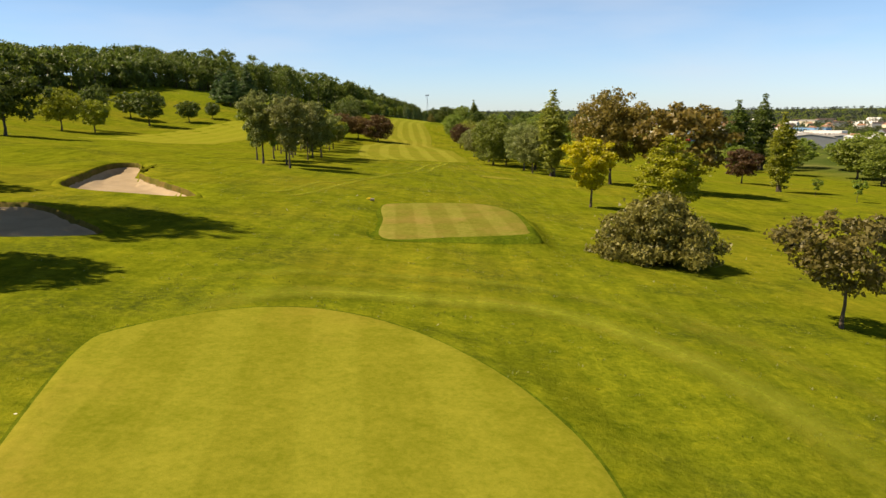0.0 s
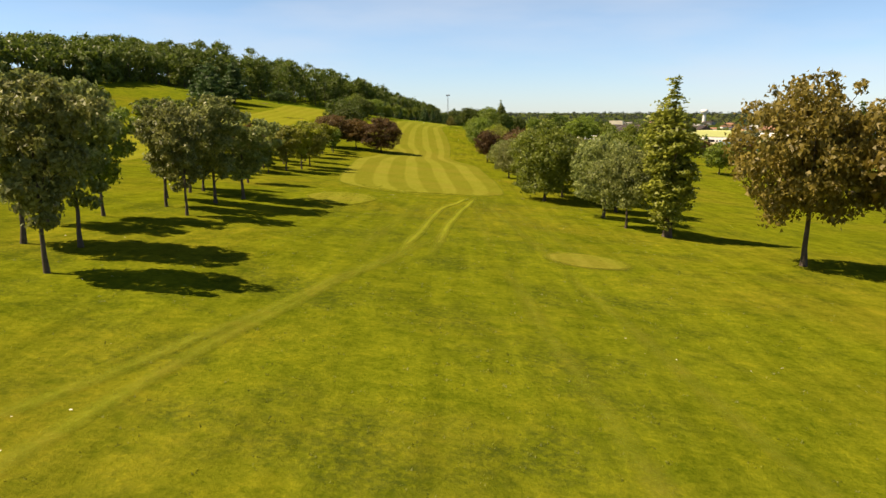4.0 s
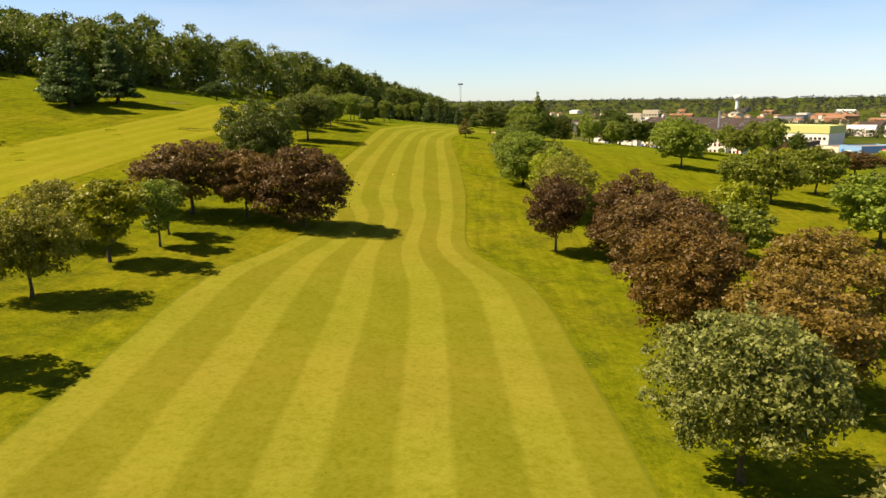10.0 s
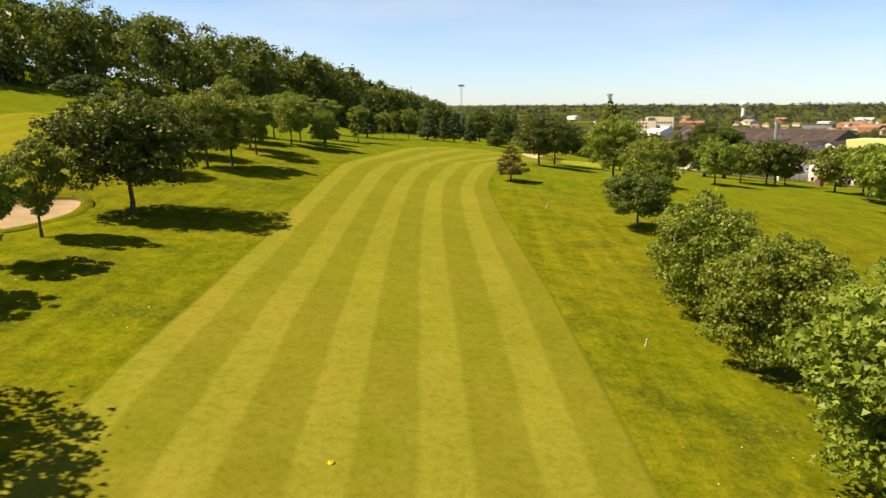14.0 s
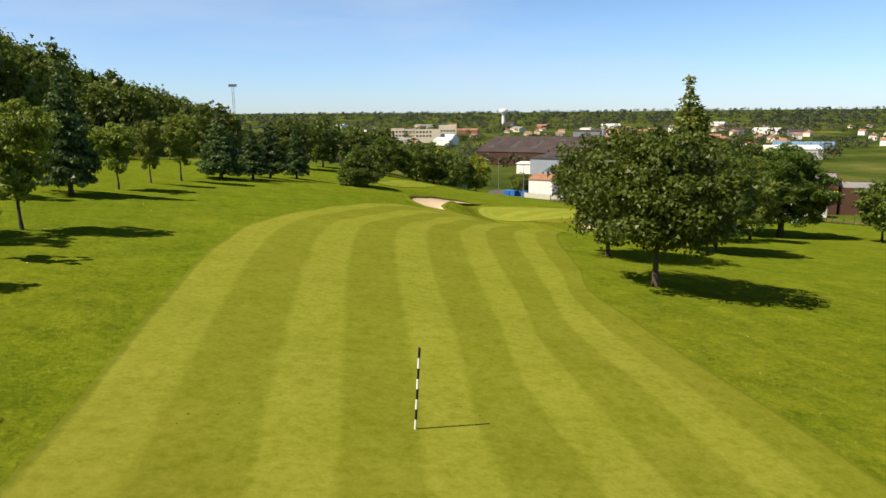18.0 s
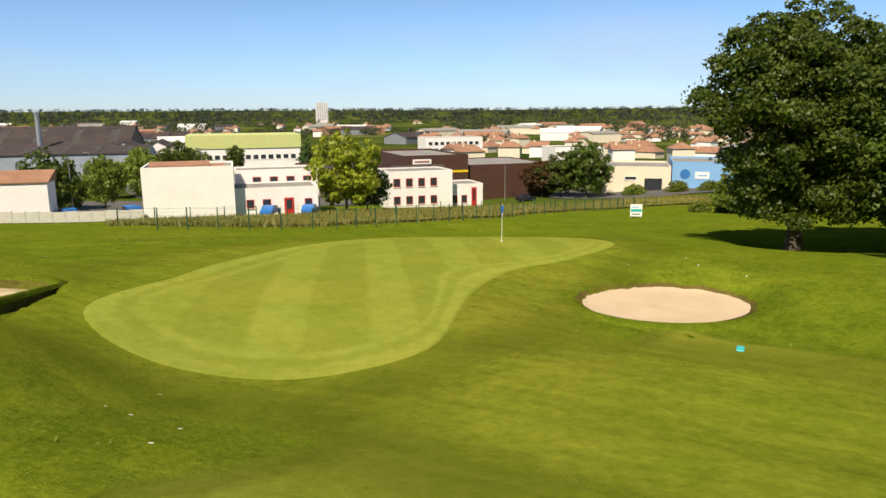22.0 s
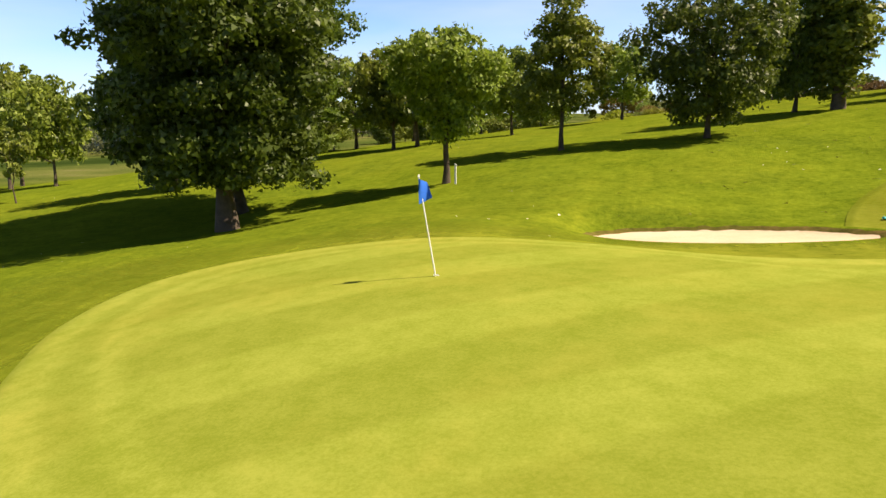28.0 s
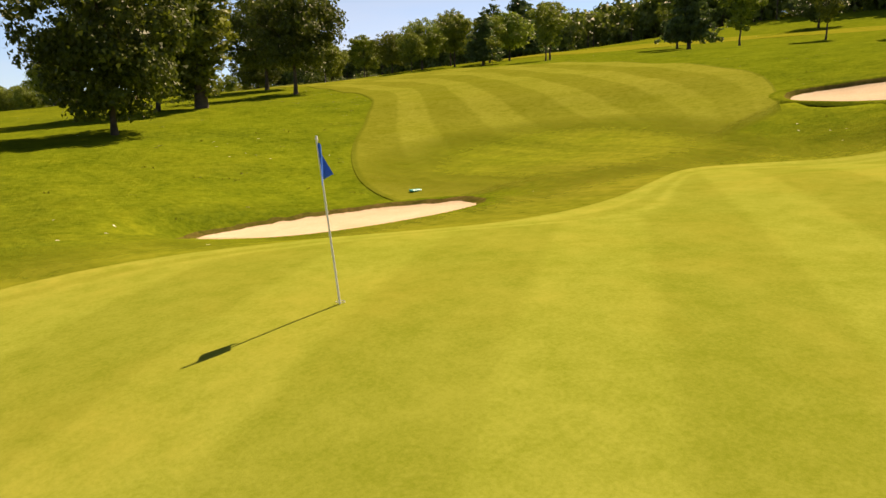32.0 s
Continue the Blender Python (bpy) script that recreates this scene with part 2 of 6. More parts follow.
# ---- trees ----
def leaves_on(rng, centres, radii, counts, size, flat=0.75, outward=None, loose=0.85):
    """Three-cornered leaf sprays strewn over clusters, most on the outer and upper side, facing outward unevenly."""
    c = np.repeat(centres, counts, 0)
    r = np.repeat(radii, counts)
    n = len(c)
    d = rng.normal(size=(n, 3)) + np.array([0, 0, 0.35])
    if outward is not None:
        d = d + 0.75 * np.repeat(outward, counts, 0)
    d /= np.linalg.norm(d, axis=1)[:, None]
    rad = 0.62 + 0.42 * rng.random(n) + 0.55 * (rng.random(n) < 0.16) * rng.random(n)
    p = c + d * (r * rad)[:, None] * np.array([1, 1, flat])
    nrm = d + rng.normal(size=(n, 3)) * loose + np.array([0, 0, 0.2])
    nrm /= np.linalg.norm(nrm, axis=1)[:, None]
    a = np.cross(nrm, rng.normal(size=(n, 3)))
    a /= np.linalg.norm(a, axis=1)[:, None]
    b = np.cross(nrm, a)
    s = ((size if np.ndim(size) == 0 else np.repeat(size, counts)) * (0.6 + 0.8 * rng.random(n)))[:, None]
    v = np.stack([p - a * s, p + a * s * 0.9 - b * s * 0.7, p + a * s * 0.5 + b * s * 0.9], 1).reshape(-1, 3)
    return v, np.arange(3 * n).reshape(-1, 3)


def crown_width(form, u):
    """How wide a crown is at the share u of its height."""
    if form == "round":
        return math.sqrt(max(0.0, 1 - (2 * (u * 0.93 + 0.02) - 0.9) ** 2)) if u > 0.45 else 0.72 + 0.6 * u
    if form == "cone":
        return (1 - u) ** 0.8 * 0.95 + 0.04
    if form == "poplar":
        return min(1.0, 0.5 + 1.6 * u) * min(1.0, (1.06 - u) * 2.2) * 0.8
    if form == "ovate":
        return min(1.0, 0.6 + 1.7 * u) * (1 - u) ** 0.6 * 1.12 + 0.03
    if form == "bush":
        return math.sqrt(max(0.0, 1 - u * u)) * (1.0 if u > 0.12 else 0.9)
    return (0.35 + 0.75 * u) if u < 0.75 else 0.95 * math.sqrt(max(0.0, 1 - ((u - 0.7) / 0.32) ** 2))  # vase


def tree_kit(seed, height=8.0, crown_r=3.5, crown_low=1.8, form="round", leaf=0.2, leaves=6000, clusters=60, trunk_r=0.18, lean=0.0):
    """Meshes of one tree, standing at the origin: trunk, limbs, crown."""
    rng = np.random.default_rng(seed)
    span = height - crown_low
    share = 0.25 if form in ("round", "bush", "vase", "ovate") else 0.42 if form == "poplar" else 0.25
    cs, rs = [], []
    for k in range(clusters):
        best = None
        for _ in range(7):  # the try that lies farthest from the others is kept
            u = rng.random() ** (1.25 if form == "cone" else 0.9)
            ang = rng.random() * 2 * math.pi
            r = crown_r * share * (0.5 + 0.8 * rng.random()) * (0.7 if u > 0.85 else 1.0)
            uneven = 0.95 + 0.22 * math.sin(2 * ang + seed) * math.sin(3.1 * u + seed * 1.7) + 0.12 * rng.normal()
            full = crown_r * crown_width(form, u) * max(0.5, uneven)
            rho = max(0.0, full - 0.75 * r) * ((0.86 + 0.14 * rng.random()) if k % 4 else 0.6 * rng.random() ** 0.5)
            p = (rho * math.cos(ang) + lean * u, rho * math.sin(ang), crown_low + 0.4 * r + (span - 0.9 * r) * u)
            d = min(((p[0] - q[0]) ** 2 + (p[1] - q[1]) ** 2 + 1.4 * (p[2] - q[2]) ** 2 for q in cs), default=9e9)
            if best is None or d > best[0]:
                best = (d, p, r)
        cs.append(best[1])
        rs.append(best[2])
    cs, rs = np.array(cs), np.array(rs)
    out = (cs - np.array([lean * 0.5, 0, crown_low + span * 0.42])) / np.array([crown_r, crown_r, span * 0.55])
    out /= np.maximum(np.linalg.norm(out, axis=1), 0.3)[:, None]
    w = rs**2 / (rs**2).sum()
    counts = np.maximum(6, (leaves * w).astype(int))
    flat = 0.66 if form != "cone" else 0.42
    # larger sprays inside, added to block light and make the crown's shadow solid
    inner = leaves_on(rng, cs - out * rs[:, None] * 0.4, rs * 0.5, np.full(len(cs), 14), rs * 0.27, flat, out)
    v, f = joined([leaves_on(rng, cs, rs, counts, leaf, flat, out), inner])
    v[:, 2] = np.maximum(v[:, 2], 0.12)
    crown = mesh_of("crown", v, f)
    # wood
    top = crown_low + span * (0.85 if form in ("cone", "poplar") else 0.6)
    pts, radii = [], []
    for i in range(7):
        u = i / 6
        pts.append((lean * u * 0.6 + 0.05 * rng.normal() * (i > 0), 0.05 * rng.normal() * (i > 0), top * u - 0.12))
        radii.append(trunk_r * (1.35 if i == 0 else 1 - 0.75 * u))
    trunk = mesh_of("trunk", *tube(pts, radii, 9))
    limbs = []
    for k in rng.permutation(len(cs))[: 14 if clusters > 30 else 7]:
        end = Vector(cs[k])
        u0 = 0.25 + 0.55 * rng.random()
        z0 = min(end.z * 0.75, top * u0 + crown_low * 0.3)
        u = max(0.0, z0 / top)
        start = Vector((lean * u * 0.6, 0, z0))
        mid = (start + end) / 2 + Vector((0, 0, 0.12 * (end - start).length))
        r0 = trunk_r * 0.42 * (1 - 0.5 * u)
        limbs.append(tube([start, mid, end], [r0, r0 * 0.65, r0 * 0.2], 6))
    limbs = [mesh_of("limb", *q) for q in limbs[:9]]
    return trunk, limbs, crown


def plant(kit, x, y, label, leafmat, scale=1.0, turn=None, name="tree", category="tree", group="", bark=None, z=None, stretch=1.0):
    """Sets one tree of a kit on the ground."""
    trunk, limb, crown = kit
    key = (crown.name, leafmat.name)
    turn = (x * 37.7 + y * 11.3) % 360 if turn is None else turn
    zz = ground(x, y) - 0.02 if z is None else z
    m = pose(x, y, zz, 0, 0, turn) @ Matrix.Diagonal((scale, scale, scale * stretch, 1))
    ob = thing(name, m, label, category, group)
    bark = bark or BARK
    if key not in DRESSED:
        c2 = crown.copy()
        c2.materials.clear()
        c2.materials.append(leafmat)
        t2, l2 = trunk.copy(), [q.copy() for q in limb]
        for q in (t2, *l2):
            q.materials.clear()
            q.materials.append(bark)
            q.polygons.foreach_set("use_smooth", [True] * len(q.polygons))
        DRESSED[key] = (t2, l2, c2)
    t2, l2, c2 = DRESSED[key]
    part("trunk", t2, None, ob)
    for q in l2[:LIMB_COUNT]:
        part("limb", q, None, ob)
    part("crown", c2, None, ob)
    return ob


DRESSED, LIMB_COUNT = {}, 7

# ---- the lie of the land: heights on a coarse lattice, joined smoothly ----
LAT_X = (-220.0, -110.0, -50.0, -20.0, 10.0, 50.0, 130.0)
LAT_Y = (-40.0, 45.0, 110.0, 200.0, 270.0, 340.0, 400.0, 440.0, 480.0, 520.0, 600.0)
LAT_Z = np.array((
    (17.0, -0.5, -5.5, -7.5, -9.5, -13.0, -19.5),
    (17.0, 1.0, -4.5, -6.5, -9.5, -14.0, -19.0),
    (18.0, 0.5, -5.0, -7.5, -10.5, -14.0, -19.0),
    (18.5, -4.0, -8.5, -11.0, -13.0, -16.5, -21.5),
    (19.0, -4.0, -8.0, -11.0, -13.5, -17.5, -22.5),
    (20.5, 2.0, -3.5, -6.5, -10.0, -15.0, -21.5),
    (25.0, 7.8, -0.2, -4.3, -7.0, -11.5, -20.5),
    (30.5, 7.5, -0.5, -4.0, -7.8, -11.5, -19.5),
    (38.5, 7.0, -1.0, -4.5, -9.0, -13.3, -20.0),
    (45.0, 9.0, -3.2, -5.5, -10.5, -15.0, -23.0),
    (48.0, 14.5, -5.5, -8.5, -11.0, -20.0, -25.0),
))


WOOD_Y = np.array([60, 150, 250, 330, 410, 490, 540, 570, 610, 680, 760, 860.0])
WOOD_X = np.array([-215, -212, -198, -178, -160, -122, -80, -62, -48, -34, -20, 0.0])


def _cubic(nodes, values, at):
    """Smooth curve through values (last axis: nodes) at the places `at`."""
    nodes = np.asarray(nodes)
    at = np.clip(at, nodes[0], nodes[-1])
    i = np.clip(np.searchsorted(nodes, at, side="right") - 1, 0, len(nodes) - 2)
    h = np.diff(nodes)
    s = np.diff(values, axis=-1) / h
    m = np.concatenate([s[..., :1], (s[..., :-1] * h[1:] + s[..., 1:] * h[:-1]) / (h[1:] + h[:-1]), s[..., -1:]], -1)
    u = (at - nodes[i]) / h[i]
    a, b = np.take(values, i, -1), np.take(values, i + 1, -1)
    ma, mb = np.take(m, i, -1) * h[i], np.take(m, i + 1, -1) * h[i]
    return (2 * u**3 - 3 * u**2 + 1) * a + (u**3 - 2 * u**2 + u) * ma + (3 * u**2 - 2 * u**3) * b + (u**3 - u**2) * mb


def _step(a, b, v):
    t = np.clip((v - a) / (b - a), 0, 1)
    return t * t * (3 - 2 * t)


def land(x, y):
    """Height of the land without tees, greens and bunkers, for arrays of x and y."""
    x, y = np.atleast_1d(np.asarray(x, float)), np.atleast_1d(np.asarray(y, float))
    brow = np.interp(y, WOOD_Y, WOOD_X) - 42  # the hill levels off behind the wood's edge
    rows = _cubic(LAT_X, LAT_Z, np.maximum(x, brow))  # lattice rows at every x
    nodes = np.asarray(LAT_Y)
    yc = np.clip(y, nodes[0], nodes[-1])
    i = np.clip(np.searchsorted(nodes, yc, side="right") - 1, 0, len(nodes) - 2)
    h = np.diff(nodes)
    s = np.diff(rows, axis=0) / h[:, None]
    m = np.concatenate([s[:1], (s[:-1] * h[1:, None] + s[1:] * h[:-1, None]) / (h[1:] + h[:-1])[:, None], s[-1:]], 0)
    k = np.arange(len(x))
    u = (yc - nodes[i]) / h[i]
    a, b, ma, mb = rows[i, k], rows[i + 1, k], m[i, k] * h[i], m[i + 1, k] * h[i]
    z = (2 * u**3 - 3 * u**2 + 1) * a + (u**3 - 2 * u**2 + u) * ma + (3 * u**2 - 2 * u**3) * b + (u**3 - u**2) * mb
    # a hollow before the green
    z = z - 1.8 * np.exp(-(((x - 18) / 11) ** 2 + ((y - 482) / 10) ** 2) / 2)
    # a dip under the maples
    z = z - 0.75 * np.exp(-(((x - 53) / 7) ** 2 + ((y - 479) / 7) ** 2) / 2)
    # the wooded hill goes on to the west; everything else sinks to the plain, and low hills close the distance
    west = np.maximum(0, -220 - x)
    z = z - 4 * _step(0, 140, west) - 30 * _step(250, 900, west)
    out = np.hypot(np.maximum(0, x - 130), np.maximum(np.maximum(0, y - 600), -40 - y))
    far = np.hypot(x - 20, y - 450)
    plain = -29 + 24 * _step(1300, 4200, far) + 16 * _step(2400, 4600, far) * (0.6 + 0.4 * np.sin(x / 700 + 1.3) * np.cos(y / 900))
    return z + (plain - z) * _step(0, 330, out)


# ---- shapes on the ground ----
def smooth_loop(pts, n):
    """A closed smooth curve through pts, in n steps."""
    p = np.asarray(pts, float)
    k = len(p)
    t = np.linspace(0, k, n, endpoint=False)
    i = t.astype(int)
    u = (t - i)[:, None]
    a, b, c, d = p[(i - 1) % k], p[i % k], p[(i + 1) % k], p[(i + 2) % k]
    return 0.5 * (2 * b + (c - a) * u + (2 * a - 5 * b + 4 * c - d) * u**2 + (3 * b - a - 3 * c + d) * u**3)


def smooth_line(pts, n):
    p = np.asarray(pts, float)
    p = np.concatenate([2 * p[:1] - p[1:2], p, 2 * p[-1:] - p[-2:-1]])
    t = np.linspace(0, len(p) - 3 - 1e-6, n)
    i = t.astype(int)
    u = (t - i)[:, None]
    a, b, c, d = p[i], p[i + 1], p[i + 2], p[i + 3]
    return 0.5 * (2 * b + (c - a) * u + (2 * a - 5 * b + 4 * c - d) * u**2 + (3 * b - a - 3 * c + d) * u**3)


class Patch:
    """A rounded patch of ground: a centre, an outline, and the distance from it."""

    def __init__(self, centre, pts, grow=0.0):
        self.c = np.asarray(centre, float)
        loop = smooth_loop(pts, 240) - self.c
        ang, rad = np.arctan2(loop[:, 1], loop[:, 0]), np.hypot(loop[:, 0], loop[:, 1]) + grow
        o = np.argsort(ang)
        self.ang = np.concatenate([ang[o] - 2 * np.pi, ang[o], ang[o] + 2 * np.pi])
        self.rad = np.tile(rad[o], 3)

    def radius(self, a):
        return np.interp(a, self.ang, self.rad)

    def off(self, x, y):
        dx, dy = np.asarray(x) - self.c[0], np.asarray(y) - self.c[1]
        return np.hypot(dx, dy) - self.radius(np.arctan2(dy, dx))


GREEN_LINE = ((13.3, 499.3), (12.9, 497.3), (13.3, 495.6), (14.8, 493.2), (18.1, 491.8), (22.4, 492.8), (24.9, 493.5), (27.5, 493.9), (29.7, 493.9), (31.1, 493.6), (34.0, 492.3), (38.4, 491.4),
              (42.8, 492.2), (45.2, 494.6), (45.0, 498.0), (43.6, 500.8), (41.7, 503.4), (39.4, 505.6), (36.3, 507.0), (32.0, 507.2), (27.7, 506.2), (23.2, 504.7), (19.1, 502.8), (16.2, 502.0), (14.3, 501.0))
GREEN = Patch((28.0, 499.0), GREEN_LINE)
COLLAR = Patch((28.0, 499.0), GREEN_LINE, 6.0)
TEE_BACK = Patch((-4.0, 15.0), ((-11.8, 21.2), (-11.2, 23.8), (-8.6, 26.4), (-5.6, 27.2), (-2.4, 25.9), (0.4, 23.0), (2.6, 19.0), (3.8, 14.0), (3.4, 6.0), (-2.0, 2.0), (-8.0, 4.0), (-9.6, 12.0)))
TEE_FRONT = Patch((0.5, 55.0), ((-4.2, 46.0), (-5.0, 54.5), (-5.7, 60.5), (-5.6, 63.6), (-4.6, 64.3), (-1.5, 64.7), (1.5, 64.5), (3.4, 63.5), (4.8, 61.2), (5.7, 57.0), (5.8, 49.5), (5.2, 47.4), (0.5, 46.4)))
TEE_ROUND = Patch((-14.6, 140.0), ((-18.6, 139.5), (-17.4, 145.5), (-13.6, 147.6), (-10.9, 143.0), (-10.7, 138.6), (-12.6, 133.4), (-16.0, 133.6)))
BUNKERS = {
    "greenside_bunker_oval": (Patch((30.1, 487.0), [(30.1 + 4.7 * math.cos(a) * 0.906 + 2.85 * math.sin(a) * 0.42, 487.0 - 4.7 * math.cos(a) * 0.42 + 2.85 * math.sin(a) * 0.906) for a in np.linspace(0, 2 * math.pi, 12, endpoint=False)]), 0.42),
    "greenside_bunker_boot": (Patch((4.6, 497.0), ((2.0, 498.3), (6.2, 502.2), (12.0, 505.2), (15.4, 503.8), (11.8, 501.2), (8.6, 499.0), (6.2, 496.2), (5.6, 492.6), (5.0, 490.2), (3.4, 489.2), (1.8, 490.2), (0.8, 494.5))), 0.42),
    "hillside_bunker_far": (Patch((-31.0, 68.0), ((-32.4, 58.8), (-36.2, 71.0), (-39.0, 83.5), (-34.5, 84.0), (-33.2, 75.0), (-27.5, 67.5), (-20.8, 58.0), (-24.0, 55.3))), 1.1),
    "hillside_bunker_near": (Patch((-25.5, 42.0), ((-31.5, 44.0), (-28.5, 47.0), (-23.5, 43.4), (-19.6, 39.0), (-23.5, 36.0), (-29.5, 37.5))), 0.6),
    "second_green_bunker": (Patch((-7.9, 525.7), ((-11.0, 525.0), (-8.0, 527.2), (-4.8, 526.2), (-7.6, 524.0))), 0.3),
    "upper_fairway_bunker_left": (Patch((-95.0, 395.0), ((-98.5, 394.0), (-95.0, 397.0), (-91.5, 396.0), (-95.0, 393.0))), 0.3),
    "upper_fairway_bunker_right": (Patch((-71.0, 350.0), ((-75.0, 349.5), (-71.0, 351.5), (-67.0, 350.5), (-71.0, 348.3))), 0.3),
    "tree_row_bunker": (Patch((-51.5, 345.0), ((-54.0, 340.0), (-54.5, 347.0), (-50.5, 351.0), (-48.5, 345.0), (-50.5, 339.0))), 0.35),
}


def ground_at(x, y, deep=0.0):
    """Height of the turf: the land with its tees, green, mounds and bunkers."""
    x, y = np.atleast_1d(np.asarray(x, float)), np.atleast_1d(np.asarray(y, float))
    z = land(x, y)
    for tee, lift, flat, hold in ((TEE_BACK, -7.35, 2.6, 0.35), (TEE_FRONT, -8.18, 2.2, 0.92)):
        w = 1 - _step(0.2, flat, tee.off(x, y))
        z = z + (lift - z) * w * hold
    w = 1 - _step(0.0, 2.0, TEE_ROUND.off(x, y))
    z = z + 0.35 * w
    # mounds round the green and on the rough
    for mx, my, mh, ms in ((-2.0, 503.0, 1.1, 6.0), (9.5, 512.0, 0.9, 7.0), (38.0, 487.2, 0.25, 2.6), (52.0, 505.0, -0.8, 5.0), (-50.0, 92.0, 0.8, 6.0), (24.0, 481.0, -0.2, 4.0), (36.8, 496.9, 0.42, 5.0), (13.5, 495.3, -0.9, 4.0), (9.2, 497.8, 0.75, 1.8), (29.0, 487.0, -0.5, 4.0), (6.0, 499.0, -0.15, 6.0)):
        z = z + mh * np.exp(-((x - mx) ** 2 + (y - my) ** 2) / (2 * ms * ms))
    calm = _step(0, 4, GREEN.off(x, y)) * _step(0, 2, TEE_BACK.off(x, y)) * _step(0, 2, TEE_FRONT.off(x, y))
    z = z + calm * (0.10 * np.sin(x / 4.7 + 1.1) * np.sin(y / 6.1) + 0.05 * np.sin(x / 1.9 + y / 2.7))
    for p, d in BUNKERS.values():
        o = p.off(x, y)
        if d == 0.42 and p.c[0] > 20:  # the oval bunker lies in a tilted hollow
            z = z + (-12.95 - 0.065 * (x - 30) + 0.073 * (y - 487) - z) * _step(1.6, -0.1, o)
            d = 0.24
        z = z + 0.10 * np.exp(-((o - 0.5) / 0.7) ** 2) - d * (0.72 * _step(0.12, -0.5, o) + 0.28 * _step(-0.3, -2.2, o)) - deep * 2.5 * _step(0.75, 0.0, o)
    return z


def ground(x, y):
    return float(ground_at(x, y)[0])


# ---- grass and sand ----
def grass_material(name, dark, light, dry, stripes=None, fine=5.5, patches=0.06, relief=0.5, spread=0.13, dryness=0.75, flowers=0.0, edge=None, country=False, soft=False, clippings=0.0, lush=None, lap=False, weeds=0.0):
    """Turf: blotches of dry grass, tufts and blades, and the mower's bands where it is mown in bands."""
    m, nt, b = material(name, 1.0, 0.0, 0.0)
    p = world_pos(nt)
    wide, mid, small = noise_of(nt, p, patches, 5, 0.6), noise_of(nt, p, 0.45, 5, 0.6), noise_of(nt, p, fine, 6, 0.8)
    tuft = noise_of(nt, p, 2.2, 5, 0.7)
    f = calc(nt, "ADD", calc(nt, "MULTIPLY", mid, 0.25), calc(nt, "ADD", calc(nt, "MULTIPLY", small, 0.45), calc(nt, "MULTIPLY", tuft, 0.30)))
    col = ramp(nt, f, [(0.5 - spread, dark), (0.5 + spread, light)])
    dull = calc(nt, "MULTIPLY", grey(nt, wide, 0.46, 0.7, 0.0, dryness), grey(nt, tuft, 0.35, 0.6, 0.45, 1.0))
    col = mix(nt, dull, col, dry)
    if weeds:  # clumps of coarse dark weeds and mottled clover
        clump = calc(nt, "MULTIPLY", grey(nt, noise_of(nt, p, 0.17, 4, 0.6), 0.50, 0.64, 0.0, 1.0), grey(nt, noise_of(nt, p, 3.4, 5, 0.75), 0.40, 0.60, 0.0, weeds))
        col = mix(nt, clump, col, (0.040, 0.055, 0.010))
        mottle = noise_of(nt, p, 0.8, 6, 0.7)
        col = mix(nt, 0.75, col, mix(nt, 1.0, col, ramp(nt, mottle, [(0.34, (0.70, 0.76, 0.72)), (0.5, (1.0, 1.0, 1.0)), (0.66, (1.26, 1.17, 1.1))]), "MULTIPLY"))
    if not stripes:  # the run of the mower's wheels
        run = noise_of(nt, p, 1.0, 4, 0.6, (0.9, 0.06, 0.3))
        col = mix(nt, 0.6, col, mix(nt, 1.0, col, ramp(nt, run, [(0.35, (0.76, 0.78, 0.75)), (0.65, (1.22, 1.2, 1.15))]), "MULTIPLY"))
    if country or lush:
        xyz = nt.nodes.new("ShaderNodeSeparateXYZ")
        nt.links.new(p, xyz.inputs[0])
    if lush:  # moister, greener grass round the green
        rich = ramp(nt, f, [(0.5 - spread, lush[0]), (0.5 + spread, lush[1])])
        col = mix(nt, grey(nt, xyz.outputs[1], 350, 440, 0.0, 0.6), col, rich)
    if country:  # scrub, meadows and litter beyond the course
        out = calc(nt, "MAXIMUM", calc(nt, "MAXIMUM", grey(nt, xyz.outputs[0], 112, 150), grey(nt, xyz.outputs[1], 585, 630)), grey(nt, xyz.outputs[0], -165, -200))
        field = noise_of(nt, p, 0.011, 6, 0.6)
        veg = ramp(nt, field, [(0.36, (0.024, 0.042, 0.009)), (0.5, (0.055, 0.078, 0.017)), (0.6, (0.10, 0.115, 0.030)), (0.7, (0.17, 0.15, 0.065))])
        veg = mix(nt, 1.0, veg, ramp(nt, tuft, [(0.3, (0.7, 0.7, 0.7)), (0.7, (1.25, 1.25, 1.25))]), "MULTIPLY")
        col = mix(nt, out, col, veg)
    if flowers:
        vo = node(nt, "ShaderNodeTexVoronoi", Scale=1.1)
        nt.links.new(p, vo.inputs["Vector"])
        spot = calc(nt, "MULTIPLY", calc(nt, "LESS_THAN", vo.outputs["Distance"], 0.05), calc(nt, "GREATER_THAN", noise_of(nt, p, 0.13, 2), 1 - flowers))
        col = mix(nt, spot, col, (0.75, 0.74, 0.6))
    if clippings:  # dark scraps of cut grass and worm casts
        vo = node(nt, "ShaderNodeTexVoronoi", Scale=2.4)
        nt.links.new(p, vo.inputs["Vector"])
        spot = calc(nt, "MULTIPLY", calc(nt, "LESS_THAN", vo.outputs["Distance"], calc(nt, "MULTIPLY", small, 0.17)), calc(nt, "GREATER_THAN", noise_of(nt, p, 0.22, 3), 1 - clippings))
        col = mix(nt, calc(nt, "MULTIPLY", spot, 0.75), col, (0.035, 0.040, 0.010))
